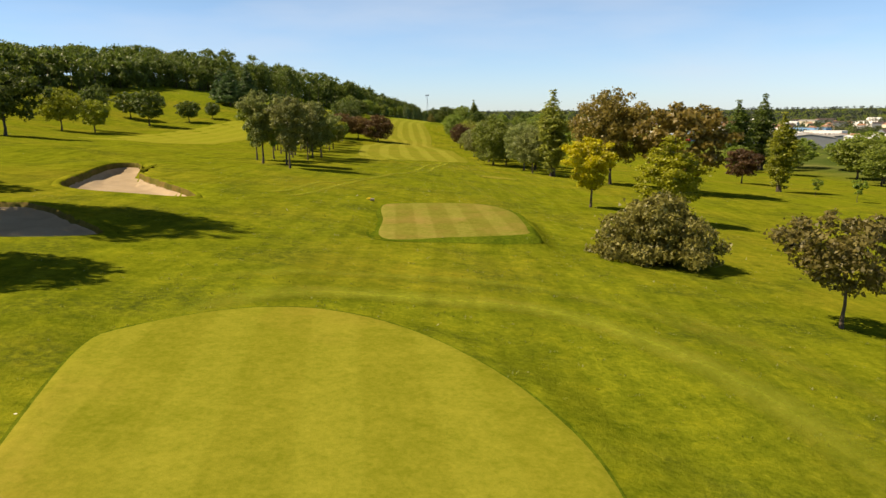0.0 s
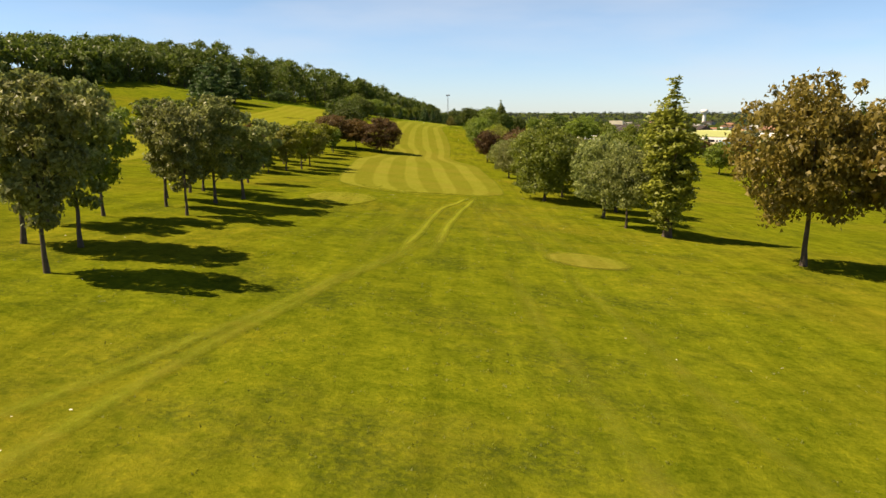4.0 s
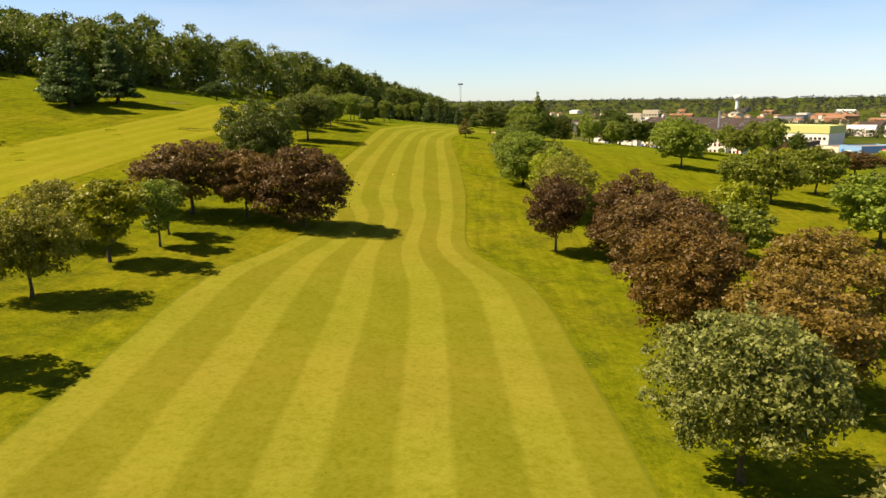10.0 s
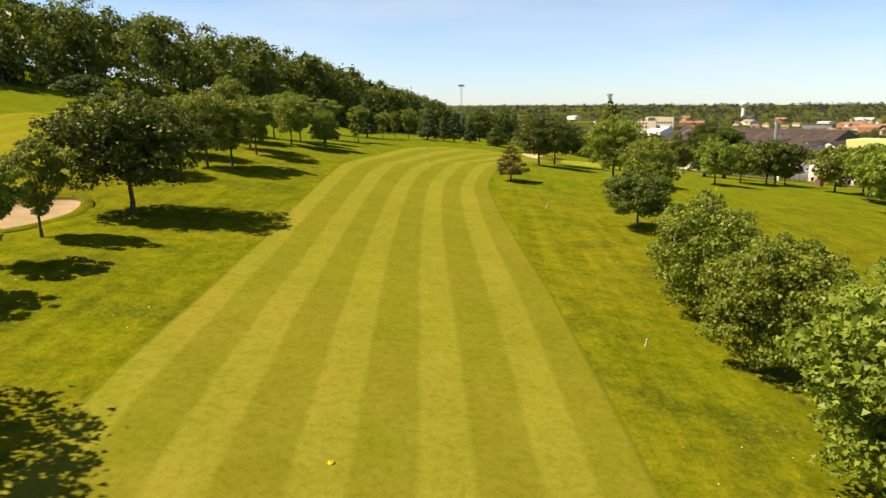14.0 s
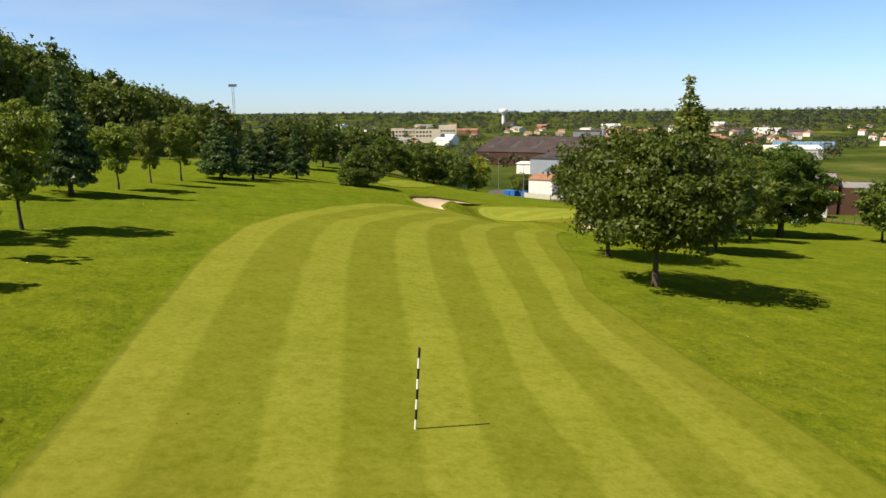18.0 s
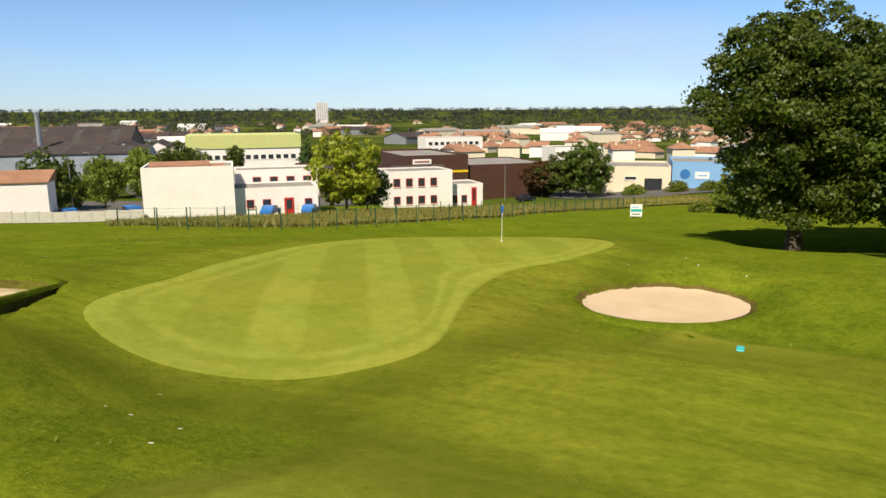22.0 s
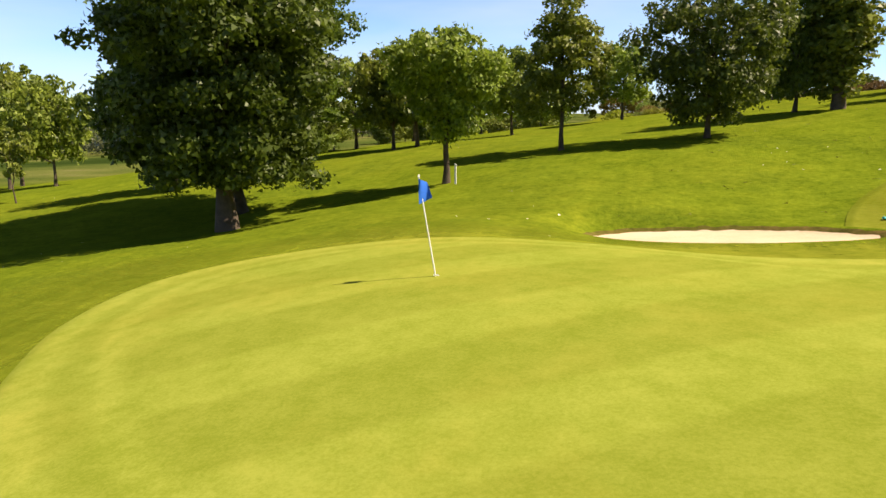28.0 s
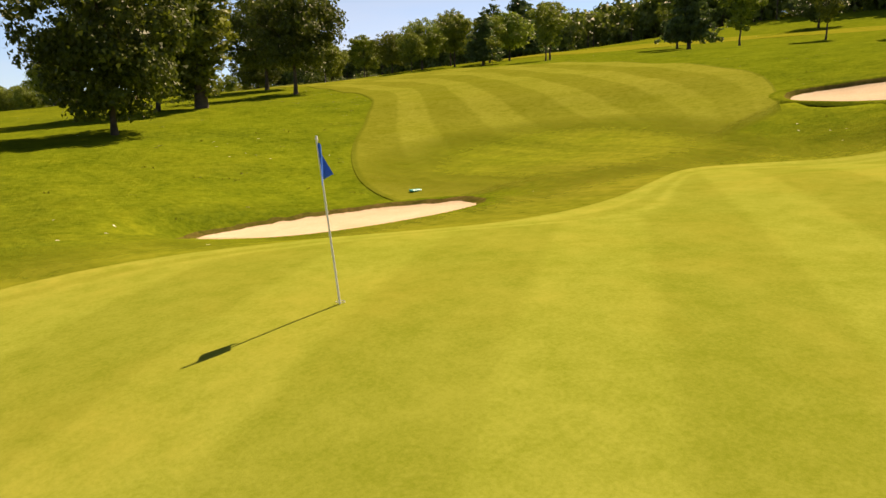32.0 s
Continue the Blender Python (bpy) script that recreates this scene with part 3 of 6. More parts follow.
    if stripes:
        count, gain = stripes
        s = calc(nt, "SINE", calc(nt, "MULTIPLY", calc(nt, "ADD", attribute(nt, "across"), calc(nt, "MULTIPLY", mid, 0.012)), 2 * math.pi * count))
        k = calc(nt, "MULTIPLY", grey(nt, s, -0.05, 0.35, -1.0, 1.0), grey(nt, attribute(nt, "along"), 0.90, 0.99, 1.0, 0.3))
        if lap:  # the mower's last rounds along the edge
            k = calc(nt, "ADD", calc(nt, "MULTIPLY", k, calc(nt, "SUBTRACT", 1.0, attribute(nt, "lap"))), attribute(nt, "lap_tone"))
        # blades bent away from the eye look paler; this sheen is put into the colour
        low = mix(nt, 1.0, col, (1 - gain, 1 - gain * 0.9, 1 - gain * 1.6, 1), "MULTIPLY")
        high = mix(nt, 1.0, col, (1 + gain, 1 + gain, 1 + gain * 1.6, 1), "MULTIPLY")
        col = mix(nt, grey(nt, k, -1, 1, 0.0, 1.0), low, high)
        if lap:
            col = mix(nt, calc(nt, "MULTIPLY", attribute(nt, "ring"), grey(nt, tuft, 0.3, 0.6, 0.5, 1.0)), col, mix(nt, 1.0, col, (1.16, 1.13, 1.25, 1), "MULTIPLY"))
    if edge:  # the uncut fringe along both sides
        far = calc(nt, "ABSOLUTE", calc(nt, "SUBTRACT", calc(nt, "ADD", attribute(nt, "across"), calc(nt, "MULTIPLY", calc(nt, "SUBTRACT", tuft, 0.5), 0.012)), 0.495))
        col = mix(nt, grey(nt, far, 0.483, 0.489, 0.0, 0.5), col, edge)
    nt.links.new(col, b.inputs["Base Color"])
    bump(nt, b, calc(nt, "ADD", calc(nt, "MULTIPLY", small, 0.5), tuft), relief, 0.08)
    if soft:  # thin turf through which the ground's own grass shows
        clear = nt.nodes.new("ShaderNodeBsdfTransparent")
        ms = nt.nodes.new("ShaderNodeMixShader")
        ragged = calc(nt, "ADD", attribute(nt, "soft"), calc(nt, "MULTIPLY", calc(nt, "SUBTRACT", tuft, 0.5), 0.5))
        nt.links.new(calc(nt, "MULTIPLY", grey(nt, ragged, 0.0, 1.0), calc(nt, "GREATER_THAN", attribute(nt, "soft"), 0.002)), ms.inputs[0])
        nt.links.new(clear.outputs[0], ms.inputs[1])
        nt.links.new(b.outputs[0], ms.inputs[2])
        nt.links.new(ms.outputs[0], nt.nodes["Material Output"].inputs["Surface"])
    return m


ROUGH = grass_material("rough_grass", (0.070, 0.094, 0.006), (0.164, 0.178, 0.013), (0.22, 0.17, 0.022), dryness=0.45, patches=0.05, relief=0.9, spread=0.10, flowers=0.40, weeds=0.7, country=True, lush=((0.062, 0.106, 0.008), (0.148, 0.208, 0.017)))
LIP_TURF = grass_material("bare_lip_turf", (0.060, 0.062, 0.012), (0.150, 0.125, 0.035), (0.20, 0.12, 0.05), relief=0.9, spread=0.1, dryness=0.7, patches=0.5)
# longer grass of the tee banks; their shade is put into the colour
SHADED_LONG_GRASS = grass_material("long_grass", (0.034, 0.060, 0.005), (0.105, 0.135, 0.010), (0.15, 0.13, 0.02), relief=0.9, spread=0.1, dryness=0.4)
FAIRWAY = grass_material("fairway_grass", (0.132, 0.142, 0.012), (0.192, 0.196, 0.028), (0.225, 0.18, 0.032), dryness=0.45, lush=((0.130, 0.160, 0.014), (0.200, 0.228, 0.034)), stripes=(5, 0.108), relief=0.25, spread=0.11, clippings=0.36, edge=(0.070, 0.095, 0.008), soft=True)
UPPER_FAIRWAY = grass_material("upper_fairway_grass", (0.150, 0.162, 0.012), (0.205, 0.212, 0.024), (0.23, 0.19, 0.03), dryness=0.4, stripes=(5, 0.045), relief=0.25, spread=0.11, soft=True)
MEADOW = grass_material("dry_meadow_grass", (0.125, 0.132, 0.020), (0.255, 0.225, 0.058), (0.27, 0.21, 0.07), dryness=0.7, relief=1.0, spread=0.1, patches=0.12, soft=True)
GREEN_FAR = grass_material("second_green_grass", (0.150, 0.190, 0.020), (0.215, 0.245, 0.036), (0.24, 0.23, 0.04), relief=0.2, soft=True)
COLLAR_GRASS = grass_material("collar_grass", (0.105, 0.145, 0.011), (0.195, 0.225, 0.022), (0.22, 0.21, 0.03), relief=0.3, soft=True)
GREEN_GRASS = grass_material("green_grass", (0.158, 0.196, 0.022), (0.228, 0.258, 0.042), (0.275, 0.255, 0.042), stripes=(1.0, 0.066), fine=18, relief=0.15, dryness=0.55, patches=0.22, spread=0.09, lap=True)
TEE_GRASS = grass_material("tee_grass", (0.115, 0.130, 0.010), (0.215, 0.205, 0.024), (0.26, 0.18, 0.035), stripes=(4, 0.05), relief=0.3)
TEE_WORN = grass_material("worn_tee_grass", (0.105, 0.108, 0.014), (0.190, 0.180, 0.036), (0.21, 0.14, 0.042), stripes=(4, 0.08), relief=0.4, spread=0.11, patches=0.25)
TEE_THIN = grass_material("thin_tee_grass", (0.150, 0.172, 0.014), (0.225, 0.235, 0.028), (0.25, 0.20, 0.04), stripes=(3, 0.06), relief=0.3, soft=True)


def sand_material(name, dark, light):
    m, nt, b = material(name, 0.95, 0.0, 0.1)
    p = world_pos(nt)
    f = calc(nt, "ADD", calc(nt, "MULTIPLY", noise_of(nt, p, 0.6, 4), 0.5), calc(nt, "MULTIPLY", noise_of(nt, p, 14, 5), 0.5))
    nt.links.new(ramp(nt, f, [(0.3, dark), (0.7, light)]), b.inputs["Base Color"])
    rake = noise_of(nt, p, 6.0, 3, 0.5, (0.4, 2.5, 1))
    bump(nt, b, calc(nt, "ADD", rake, noise_of(nt, p, 3.0, 3)), 0.4, 0.05)
    return m


SAND = sand_material("sand", (0.46, 0.35, 0.23), (0.63, 0.50, 0.36))
DARK_SAND = sand_material("dark_sand", (0.24, 0.18, 0.115), (0.40, 0.31, 0.205))


def steps_between(stops):
    """Grid lines: (from, to, step) runs, then ever wider steps outward."""
    out = [stops[0][0]]
    for a, b, s in stops:
        out += list(np.arange(a + s, b + 1e-6, s))
    lo, hi, s = [], [], stops[0][2]
    v = out[0]
    while v > -4700:
        s = min(s * 1.12, 160)
        v -= s
        lo.append(v)
    s, v = stops[-1][2], out[-1]
    while v < 4900:
        s = min(s * 1.12, 160)
        v += s
        hi.append(v)
    return np.array(lo[::-1] + out + hi)


def build_ground():
    xs = steps_between([(-60, -42, 1.5), (-42, -18, 0.8), (-18, -8, 1.25), (-8, 50, 0.75), (50, 90, 1.6)])
    ys = steps_between([(-6, 34, 1.25), (34, 86, 0.8), (86, 474, 2.0), (474, 512, 0.75), (512, 540, 1.4)])
    gx, gy = np.meshgrid(xs, ys)
    z = ground_at(gx.ravel(), gy.ravel(), 0.2)
    v = np.stack([gx.ravel(), gy.ravel(), z], 1)
    w, h = len(xs), len(ys)
    i = (np.arange(h - 1)[:, None] * w + np.arange(w - 1)).ravel()
    ob = part("ground", mesh_of("ground", v, np.stack([i, i + 1, i + w + 1, i + w], 1)), ROUGH, None, smooth=True)
    return tagged(ob, "mown rough grass rolling down from a wooded hill to a plain", "ground", kind="structure")


def flat_patch(name, p, mat, lift, label, category, kind, rings=26, spokes=160, across_turn=0.0, edge=0.0, ragged=0.0, thin=(1.0, 0.02), stripe=None):
    """A surface over a patch, as spokes and rings, lying on the turf."""
    rng = np.random.default_rng(len(name))
    a = np.linspace(0, 2 * np.pi, spokes, endpoint=False)
    rag = ragged * rng.normal(size=spokes)
    verts = [(p.c[0], p.c[1])]
    for r in range(1, rings + 1):
        rr = (p.radius(a) + rag * (r == rings)) * (r / rings) ** 0.8
        verts += list(zip(p.c[0] + rr * np.cos(a), p.c[1] + rr * np.sin(a)))
    xy = np.array(verts)
    z = ground_at(xy[:, 0], xy[:, 1]) + lift
    z[-spokes:] -= edge
    v = np.c_[xy, z]
    f = []
    for k in range(spokes):
        q = (k + 1) % spokes
        f.append((0, 1 + k, 1 + q, 1 + q))
        for r in range(rings - 1):
            o = 1 + r * spokes
            f.append((o + k, o + spokes + k, o + spokes + q, o + q))
    bm_faces = np.array(f)
    me = bpy.data.meshes.new(name)
    me.from_pydata([tuple(q) for q in v], [], [tuple(q[:3]) if q[2] == q[3] else tuple(q) for q in bm_faces.tolist()])
    t = radians(across_turn)
    u = (xy[:, 0] - p.c[0]) * math.cos(t) + (xy[:, 1] - p.c[1]) * math.sin(t)
    if stripe:  # bands of a known width
        u = ((xy[:, 0] * math.cos(t) + xy[:, 1] * math.sin(t)) - stripe[0]) / stripe[1]
        inside = -p.off(xy[:, 0], xy[:, 1])
        fade = 1 - _step(2.0, 2.6, inside)
        for key, val in (("lap", fade), ("lap_tone", np.interp(inside, (0.0, 0.2, 1.0, 1.2, 1.5, 1.7, 2.1, 2.5), (0.2, 0.55, 0.55, -0.1, -0.1, 0.45, 0.4, 0.0))), ("ring", np.interp(inside, (0.1, 0.3, 0.9, 1.1, 1.6, 1.8, 2.0, 2.3), (0.0, 0.9, 0.9, 0.0, 0.0, 0.8, 0.8, 0.0)))):
            me.attributes.new(key, "FLOAT", "POINT").data.foreach_set("value", val.astype(np.float32))
    else:
        u = (u - u.min()) / (u.max() - u.min())
    me.attributes.new("across", "FLOAT", "POINT").data.foreach_set("value", u.astype(np.float32))
    me.attributes.new("along", "FLOAT", "POINT").data.foreach_set("value", np.full(len(xy), 0.4, np.float32))
    ring = np.concatenate([[0.0], np.repeat(np.arange(1, rings + 1) / rings, spokes) ** 0.8])
    me.attributes.new("soft", "FLOAT", "POINT").data.foreach_set("value", (thin[0] * np.clip((1 - ring) / thin[1], 0, 1)).astype(np.float32))
    return tagged(part(name, me, mat, None, smooth=True), label, category, kind=kind)


def band(name, left, right, mat, lift, label, steps, cells, kind="structure", category="fairway", rounded=True):
    """A strip of turf between two smooth lines."""
    l, r = smooth_line(left, steps), smooth_line(right, steps)
    u = np.linspace(0, 1, cells)
    xy = l[:, None] * (1 - u[None, :, None]) + r[:, None] * u[None, :, None]
    if rounded:  # the near end is mown in a bow
        bow = 2.8 * (1 - (2 * u - 1) ** 2)
        fade = np.clip(1 - np.linspace(0, 1, steps) * steps / 26, 0, 1) ** 1.5
        xy[:, :, 1] -= (bow[None] - 3.0) * fade[:, None]
    xy = xy.reshape(-1, 2)
    z = ground_at(xy[:, 0], xy[:, 1]) + lift
    i = (np.arange(steps - 1)[:, None] * cells + np.arange(cells - 1)).ravel()
    me = mesh_of(name, np.c_[xy, z], np.stack([i, i + 1, i + cells + 1, i + cells], 1))
    me.attributes.new("across", "FLOAT", "POINT").data.foreach_set("value", np.tile(u * 0.99, steps).astype(np.float32))
    me.attributes.new("along", "FLOAT", "POINT").data.foreach_set("value", np.repeat(np.linspace(0, 1, steps), cells).astype(np.float32))
    run = np.linspace(0, 1, steps)
    me.attributes.new("soft", "FLOAT", "POINT").data.foreach_set("value", np.repeat(np.clip(run / 0.02, 0, 1) * np.clip((1 - run) / 0.012, 0, 1), cells).astype(np.float32))
    return tagged(part(name, me, mat, None, smooth=True), label, category, kind=kind)


build_ground()
FAIR_LEFT = ((-13.0, 162.6), (-18.0, 168.4), (-21.3, 175.5), (-24.4, 195), (-27.5, 225), (-28.5, 245), (-25.8, 261), (-24.5, 275), (-29, 287), (-31, 311), (-31.5, 344), (-33.2, 385), (-32, 402), (-26, 443), (-19, 460), (-11.6, 474), (-3, 485), (7, 490.5))
FAIR_RIGHT = ((1.5, 162.2), (4.4, 168.5), (5.6, 176), (5.6, 190), (5.0, 203), (3.5, 230), (1.5, 250), (-3, 260), (-5.3, 268), (-5.8, 290), (-6.2, 304), (-8, 332), (-11, 370), (-11.2, 392), (-6.8, 424), (-2, 437), (7.2, 458.5), (14.5, 468), (19.5, 473.5), (22.8, 478), (25, 482), (26.5, 487))
band("fairway", FAIR_LEFT, FAIR_RIGHT,
     FAIRWAY, 0.03, "long fairway mown in pale and dark green bands", 420, 41)
band("upper_fairway", ((-80, 150), (-92, 200), (-98, 260), (-92, 320), (-86, 380), (-92, 430), (-98, 480)), ((-58, 150), (-62, 200), (-66, 260), (-66, 320), (-62, 380), (-66, 430), (-74, 480)),
     UPPER_FAIRWAY, 0.03, "second fairway on the slope below the wood, mown in bands", 120, 21, rounded=False)
MEADOW_EDGE = ((44, 530), (47, 521), (54, 518), (62, 515.6), (76, 513), (92, 509.5), (106, 506), (116, 499), (126, 492), (140, 496), (140, 511), (126, 524), (108, 534), (90, 543), (70, 549), (56, 551), (47, 542))
flat_patch("meadow", Patch((92.0, 524.0), MEADOW_EDGE), MEADOW, 0.24, "long dry meadow grass between the fence and the offices", "meadow", "structure", thin=(0.95, 0.12))
flat_patch("second_green", Patch((16.0, 555.0), ((5.5, 538), (6, 545), (11, 556), (18, 567), (25, 571), (27, 566), (23, 556), (16.5, 546), (10, 539))), GREEN_FAR, 0.10, "putting green of another hole on the slope", "green", "structure", thin=(0.9, 0.1))
flat_patch("old_tee", Patch((8.6, 114.0), ((5.2, 113.5), (6.5, 116.5), (9, 117.6), (11.8, 116), (12, 113), (10.2, 110.8), (7.2, 110.8))), TEE_THIN, 0.05, "small disused tee of pale short grass", "tee", "structure", thin=(0.8, 0.2))
flat_patch("approach", Patch((15.5, 485.0), ((9, 478), (15, 475), (21, 476), (25, 481), (24.5, 487.5), (22, 491.5), (15, 493), (9.5, 490.5), (7, 484))), COLLAR_GRASS, 0.05, "short grass between fairway and green", "approach", "structure", thin=(0.9, 0.5), edge=0.03)
flat_patch("green_collar", COLLAR, COLLAR_GRASS, 0.04, "collar of short grass round the putting green", "collar", "structure", thin=(0.85, 0.3), edge=0.03)
flat_patch("putting_green", GREEN, GREEN_GRASS, 0.075, "closely mown putting green with faint crossing bands", "green", "structure", rings=64, across_turn=123, edge=0.045, stripe=(402.5, 3.6))
for _pts, _c, _g in (((TEE_BACK.c), TEE_BACK, 0.32), ((TEE_FRONT.c), TEE_FRONT, 1.5)):
    # widest on the south side, where the bank's shade is painted
    _bank = Patch(_pts, [tuple(_pts + (_c.radius(a) + _g * (0.28 + 0.72 * max(0.0, -math.sin(a)) ** 2 + 0.10 * math.sin(5 * a))) * np.array((math.cos(a), math.sin(a)))) for a in np.linspace(-math.pi, math.pi, 40, endpoint=False)])
    flat_patch("tee_bank", _bank, SHADED_LONG_GRASS, 0.02, "bank of longer grass round a tee, dark to give its shade", "grass bank", "structure", rings=20)
flat_patch("tee_back", TEE_BACK, TEE_GRASS, 0.05, "raised rounded tee of short grass with a darker cut edge", "tee", "structure", across_turn=8, edge=0.03)
flat_patch("tee_front", TEE_FRONT, TEE_WORN, 0.05, "raised squarish tee of worn pale grass", "tee", "structure", across_turn=4, edge=0.03)
flat_patch("tee_round", TEE_ROUND, TEE_THIN, 0.04, "low round tee of short grass beside the trees", "tee", "structure", across_turn=4, thin=(0.75, 0.12))


def bunker(p, label):
    """Sand on the floor of a hollow, and the turf lip that falls to it."""
    ob = thing("sand_bunker", pose(p.c[0], p.c[1], ground(*p.c)), label, "bunker")
    back = ob.matrix_basis.inverted()
    rng = np.random.default_rng(int(abs(p.c[0] * 7)))
    n = 150
    a = np.linspace(0, 2 * np.pi, n, endpoint=False)
    wob = 0.05 * np.convolve(np.tile(rng.normal(size=n), 3), np.ones(3) / 2, "same")[n : 2 * n]
    offs = (1.1, 0.8, 0.5, 0.3, 0.15, 0.02, -0.1, -0.22, -0.36, -0.5, -0.7)
    vs = []
    for o in offs:
        r = p.radius(a) + o + wob * (o < 0.6)
        x, y = p.c[0] + r * np.cos(a), p.c[1] + r * np.sin(a)
        vs.append(np.c_[x, y, ground_at(x, y) + (0.035 if o < 0.9 else -0.06) - (0.12 if o < -0.6 else 0)])
    v = np.concatenate(vs) + np.array(back.translation)
    f = [(r * n + k, (r + 1) * n + k, (r + 1) * n + (k + 1) % n, r * n + (k + 1) % n) for r in range(len(offs) - 1) for k in range(n)]
    me = mesh_of("grass_lip", v, f)
    me.materials.append(ROUGH)
    me.materials.append(LIP_TURF)
    me.polygons.foreach_set("material_index", np.repeat([0, 0, 0, 0, 0, 1, 1, 1, 1, 1], n).astype(np.int32))
    part("grass_lip", me, None, ob, "rough turf lip", smooth=True)
    vs = [(0.0, 0.0)]
    for r in range(1, 15):
        rr = (p.radius(a) - 0.30 + wob * 0.6) * (r / 14) ** 0.8
        vs += list(zip(p.c[0] + rr * np.cos(a), p.c[1] + rr * np.sin(a)))
    xy = np.array(vs)
    xy[0] = p.c
    z = ground_at(xy[:, 0], xy[:, 1]) + 0.07
    me = bpy.data.meshes.new("sand")
    fs = [(0, 1 + k, 1 + (k + 1) % n) for k in range(n)] + [(1 + r * n + k, 1 + (r + 1) * n + k, 1 + (r + 1) * n + (k + 1) % n, 1 + r * n + (k + 1) % n) for r in range(13) for k in range(n)]
    me.from_pydata([tuple(q) for q in np.c_[xy, z] + np.array(back.translation)], [], fs)
    part("sand", me, DARK_SAND if p.c[1] < 400 else SAND, ob, "raked pale sand", smooth=True)


for _n, (_p, _d) in BUNKERS.items():
    bunker(_p, "pale sand bunker with a grassy lip, " + ("oval, beside the green" if "oval" in _n else "boot-shaped, before the green" if "boot" in _n else "on the grassy slope"))


# ---- tracks that mowers and carts have left ----
TRACK = grass_material("track_grass", (0.155, 0.185, 0.014), (0.235, 0.252, 0.030), (0.24, 0.22, 0.03), patches=0.4, relief=0.3, soft=True)


def track(pts, width, strength=0.6):
    """A pale soft-edged strip along a line."""
    c = smooth_line(pts, 90)
    d = np.gradient(c, axis=0)
    nrm = np.stack([-d[:, 1], d[:, 0]], 1) / np.linalg.norm(d, axis=1)[:, None]
    u = np.linspace(-0.5, 0.5, 7)
    xy = (c[:, None] + nrm[:, None] * (u[None, :, None] * width)).reshape(-1, 2)
    z = ground_at(xy[:, 0], xy[:, 1]) + 0.045
    i = (np.arange(89)[:, None] * 7 + np.arange(6)).ravel()
    me = mesh_of("mower_track", np.c_[xy, z], np.stack([i, i + 1, i + 8, i + 7], 1))
    ends = np.clip(np.minimum(np.arange(90), 89 - np.arange(90)) / 14, 0, 1)
    me.attributes.new("soft", "FLOAT", "POINT").data.foreach_set("value", (strength * ends[:, None] * (1 - np.abs(2 * u)) ** 0.7).ravel().astype(np.float32))
    tagged(part("mower_track", me, TRACK, None, smooth=True), "pale worn mower track across the grass", "track", kind="structure")


# ---- tufts that the mower has missed ----
def tufts():
    rng = np.random.default_rng(77)
    n = 6000
    x = rng.normal(size=n) * 13
    pick = rng.random(n)
    y = np.where(pick < 0.62, 18 + 150 * rng.random(n), 395 + 130 * rng.random(n))
    x = x + np.where(pick < 0.62, -2, np.interp(y, (395, 450, 490, 525), (-20, -8, 14, 30)))
    x[pick > 0.9] = rng.normal(size=(pick > 0.9).sum()) * 9 - 34
    y[pick > 0.9] = 175 + 220 * rng.random((pick > 0.9).sum())
    keep = np.ones(n, bool)
    for p in (GREEN, COLLAR, TEE_BACK, TEE_FRONT, TEE_ROUND, *[q for q, _ in BUNKERS.values()]):
        keep &= p.off(x, y) > 0.1
    fl = smooth_line(FAIR_LEFT, 300), smooth_line(FAIR_RIGHT, 300)
    xl, xr = (np.interp(y, q[:, 1], q[:, 0]) for q in fl)
    keep &= ~((y > 157) & (y < 492) & (x > xl - 0.2) & (x < xr + 0.2))
    x, y = x[keep], y[keep]
    z = ground_at(x, y)
    c = np.repeat(np.c_[x, y, z], 5, 0)
    m = len(c)
    a = 2 * np.pi * rng.random(m)
    c[:, 0] += 0.10 * rng.normal(size=m)
    c[:, 1] += 0.10 * rng.normal(size=m)
    d = np.stack([np.cos(a), np.sin(a), np.zeros(m)], 1)
    side = np.stack([-d[:, 1], d[:, 0], np.zeros(m)], 1) * (0.018 + 0.02 * rng.random(m))[:, None]
    h = 0.03 + 0.05 * rng.random(m)
    tip = c + d * (h * 0.7)[:, None] + np.array([0, 0, 1]) * h[:, None]
    v = np.stack([c - side, c + side, tip], 1).reshape(-1, 3)
    ob = part("grass_tufts", mesh_of("grass_tufts", v, np.arange(3 * m).reshape(-1, 3)), LEAF["blade"])
    tagged(ob, "uneven tufts of longer grass in the rough", "grass", kind="stuff")


tufts()

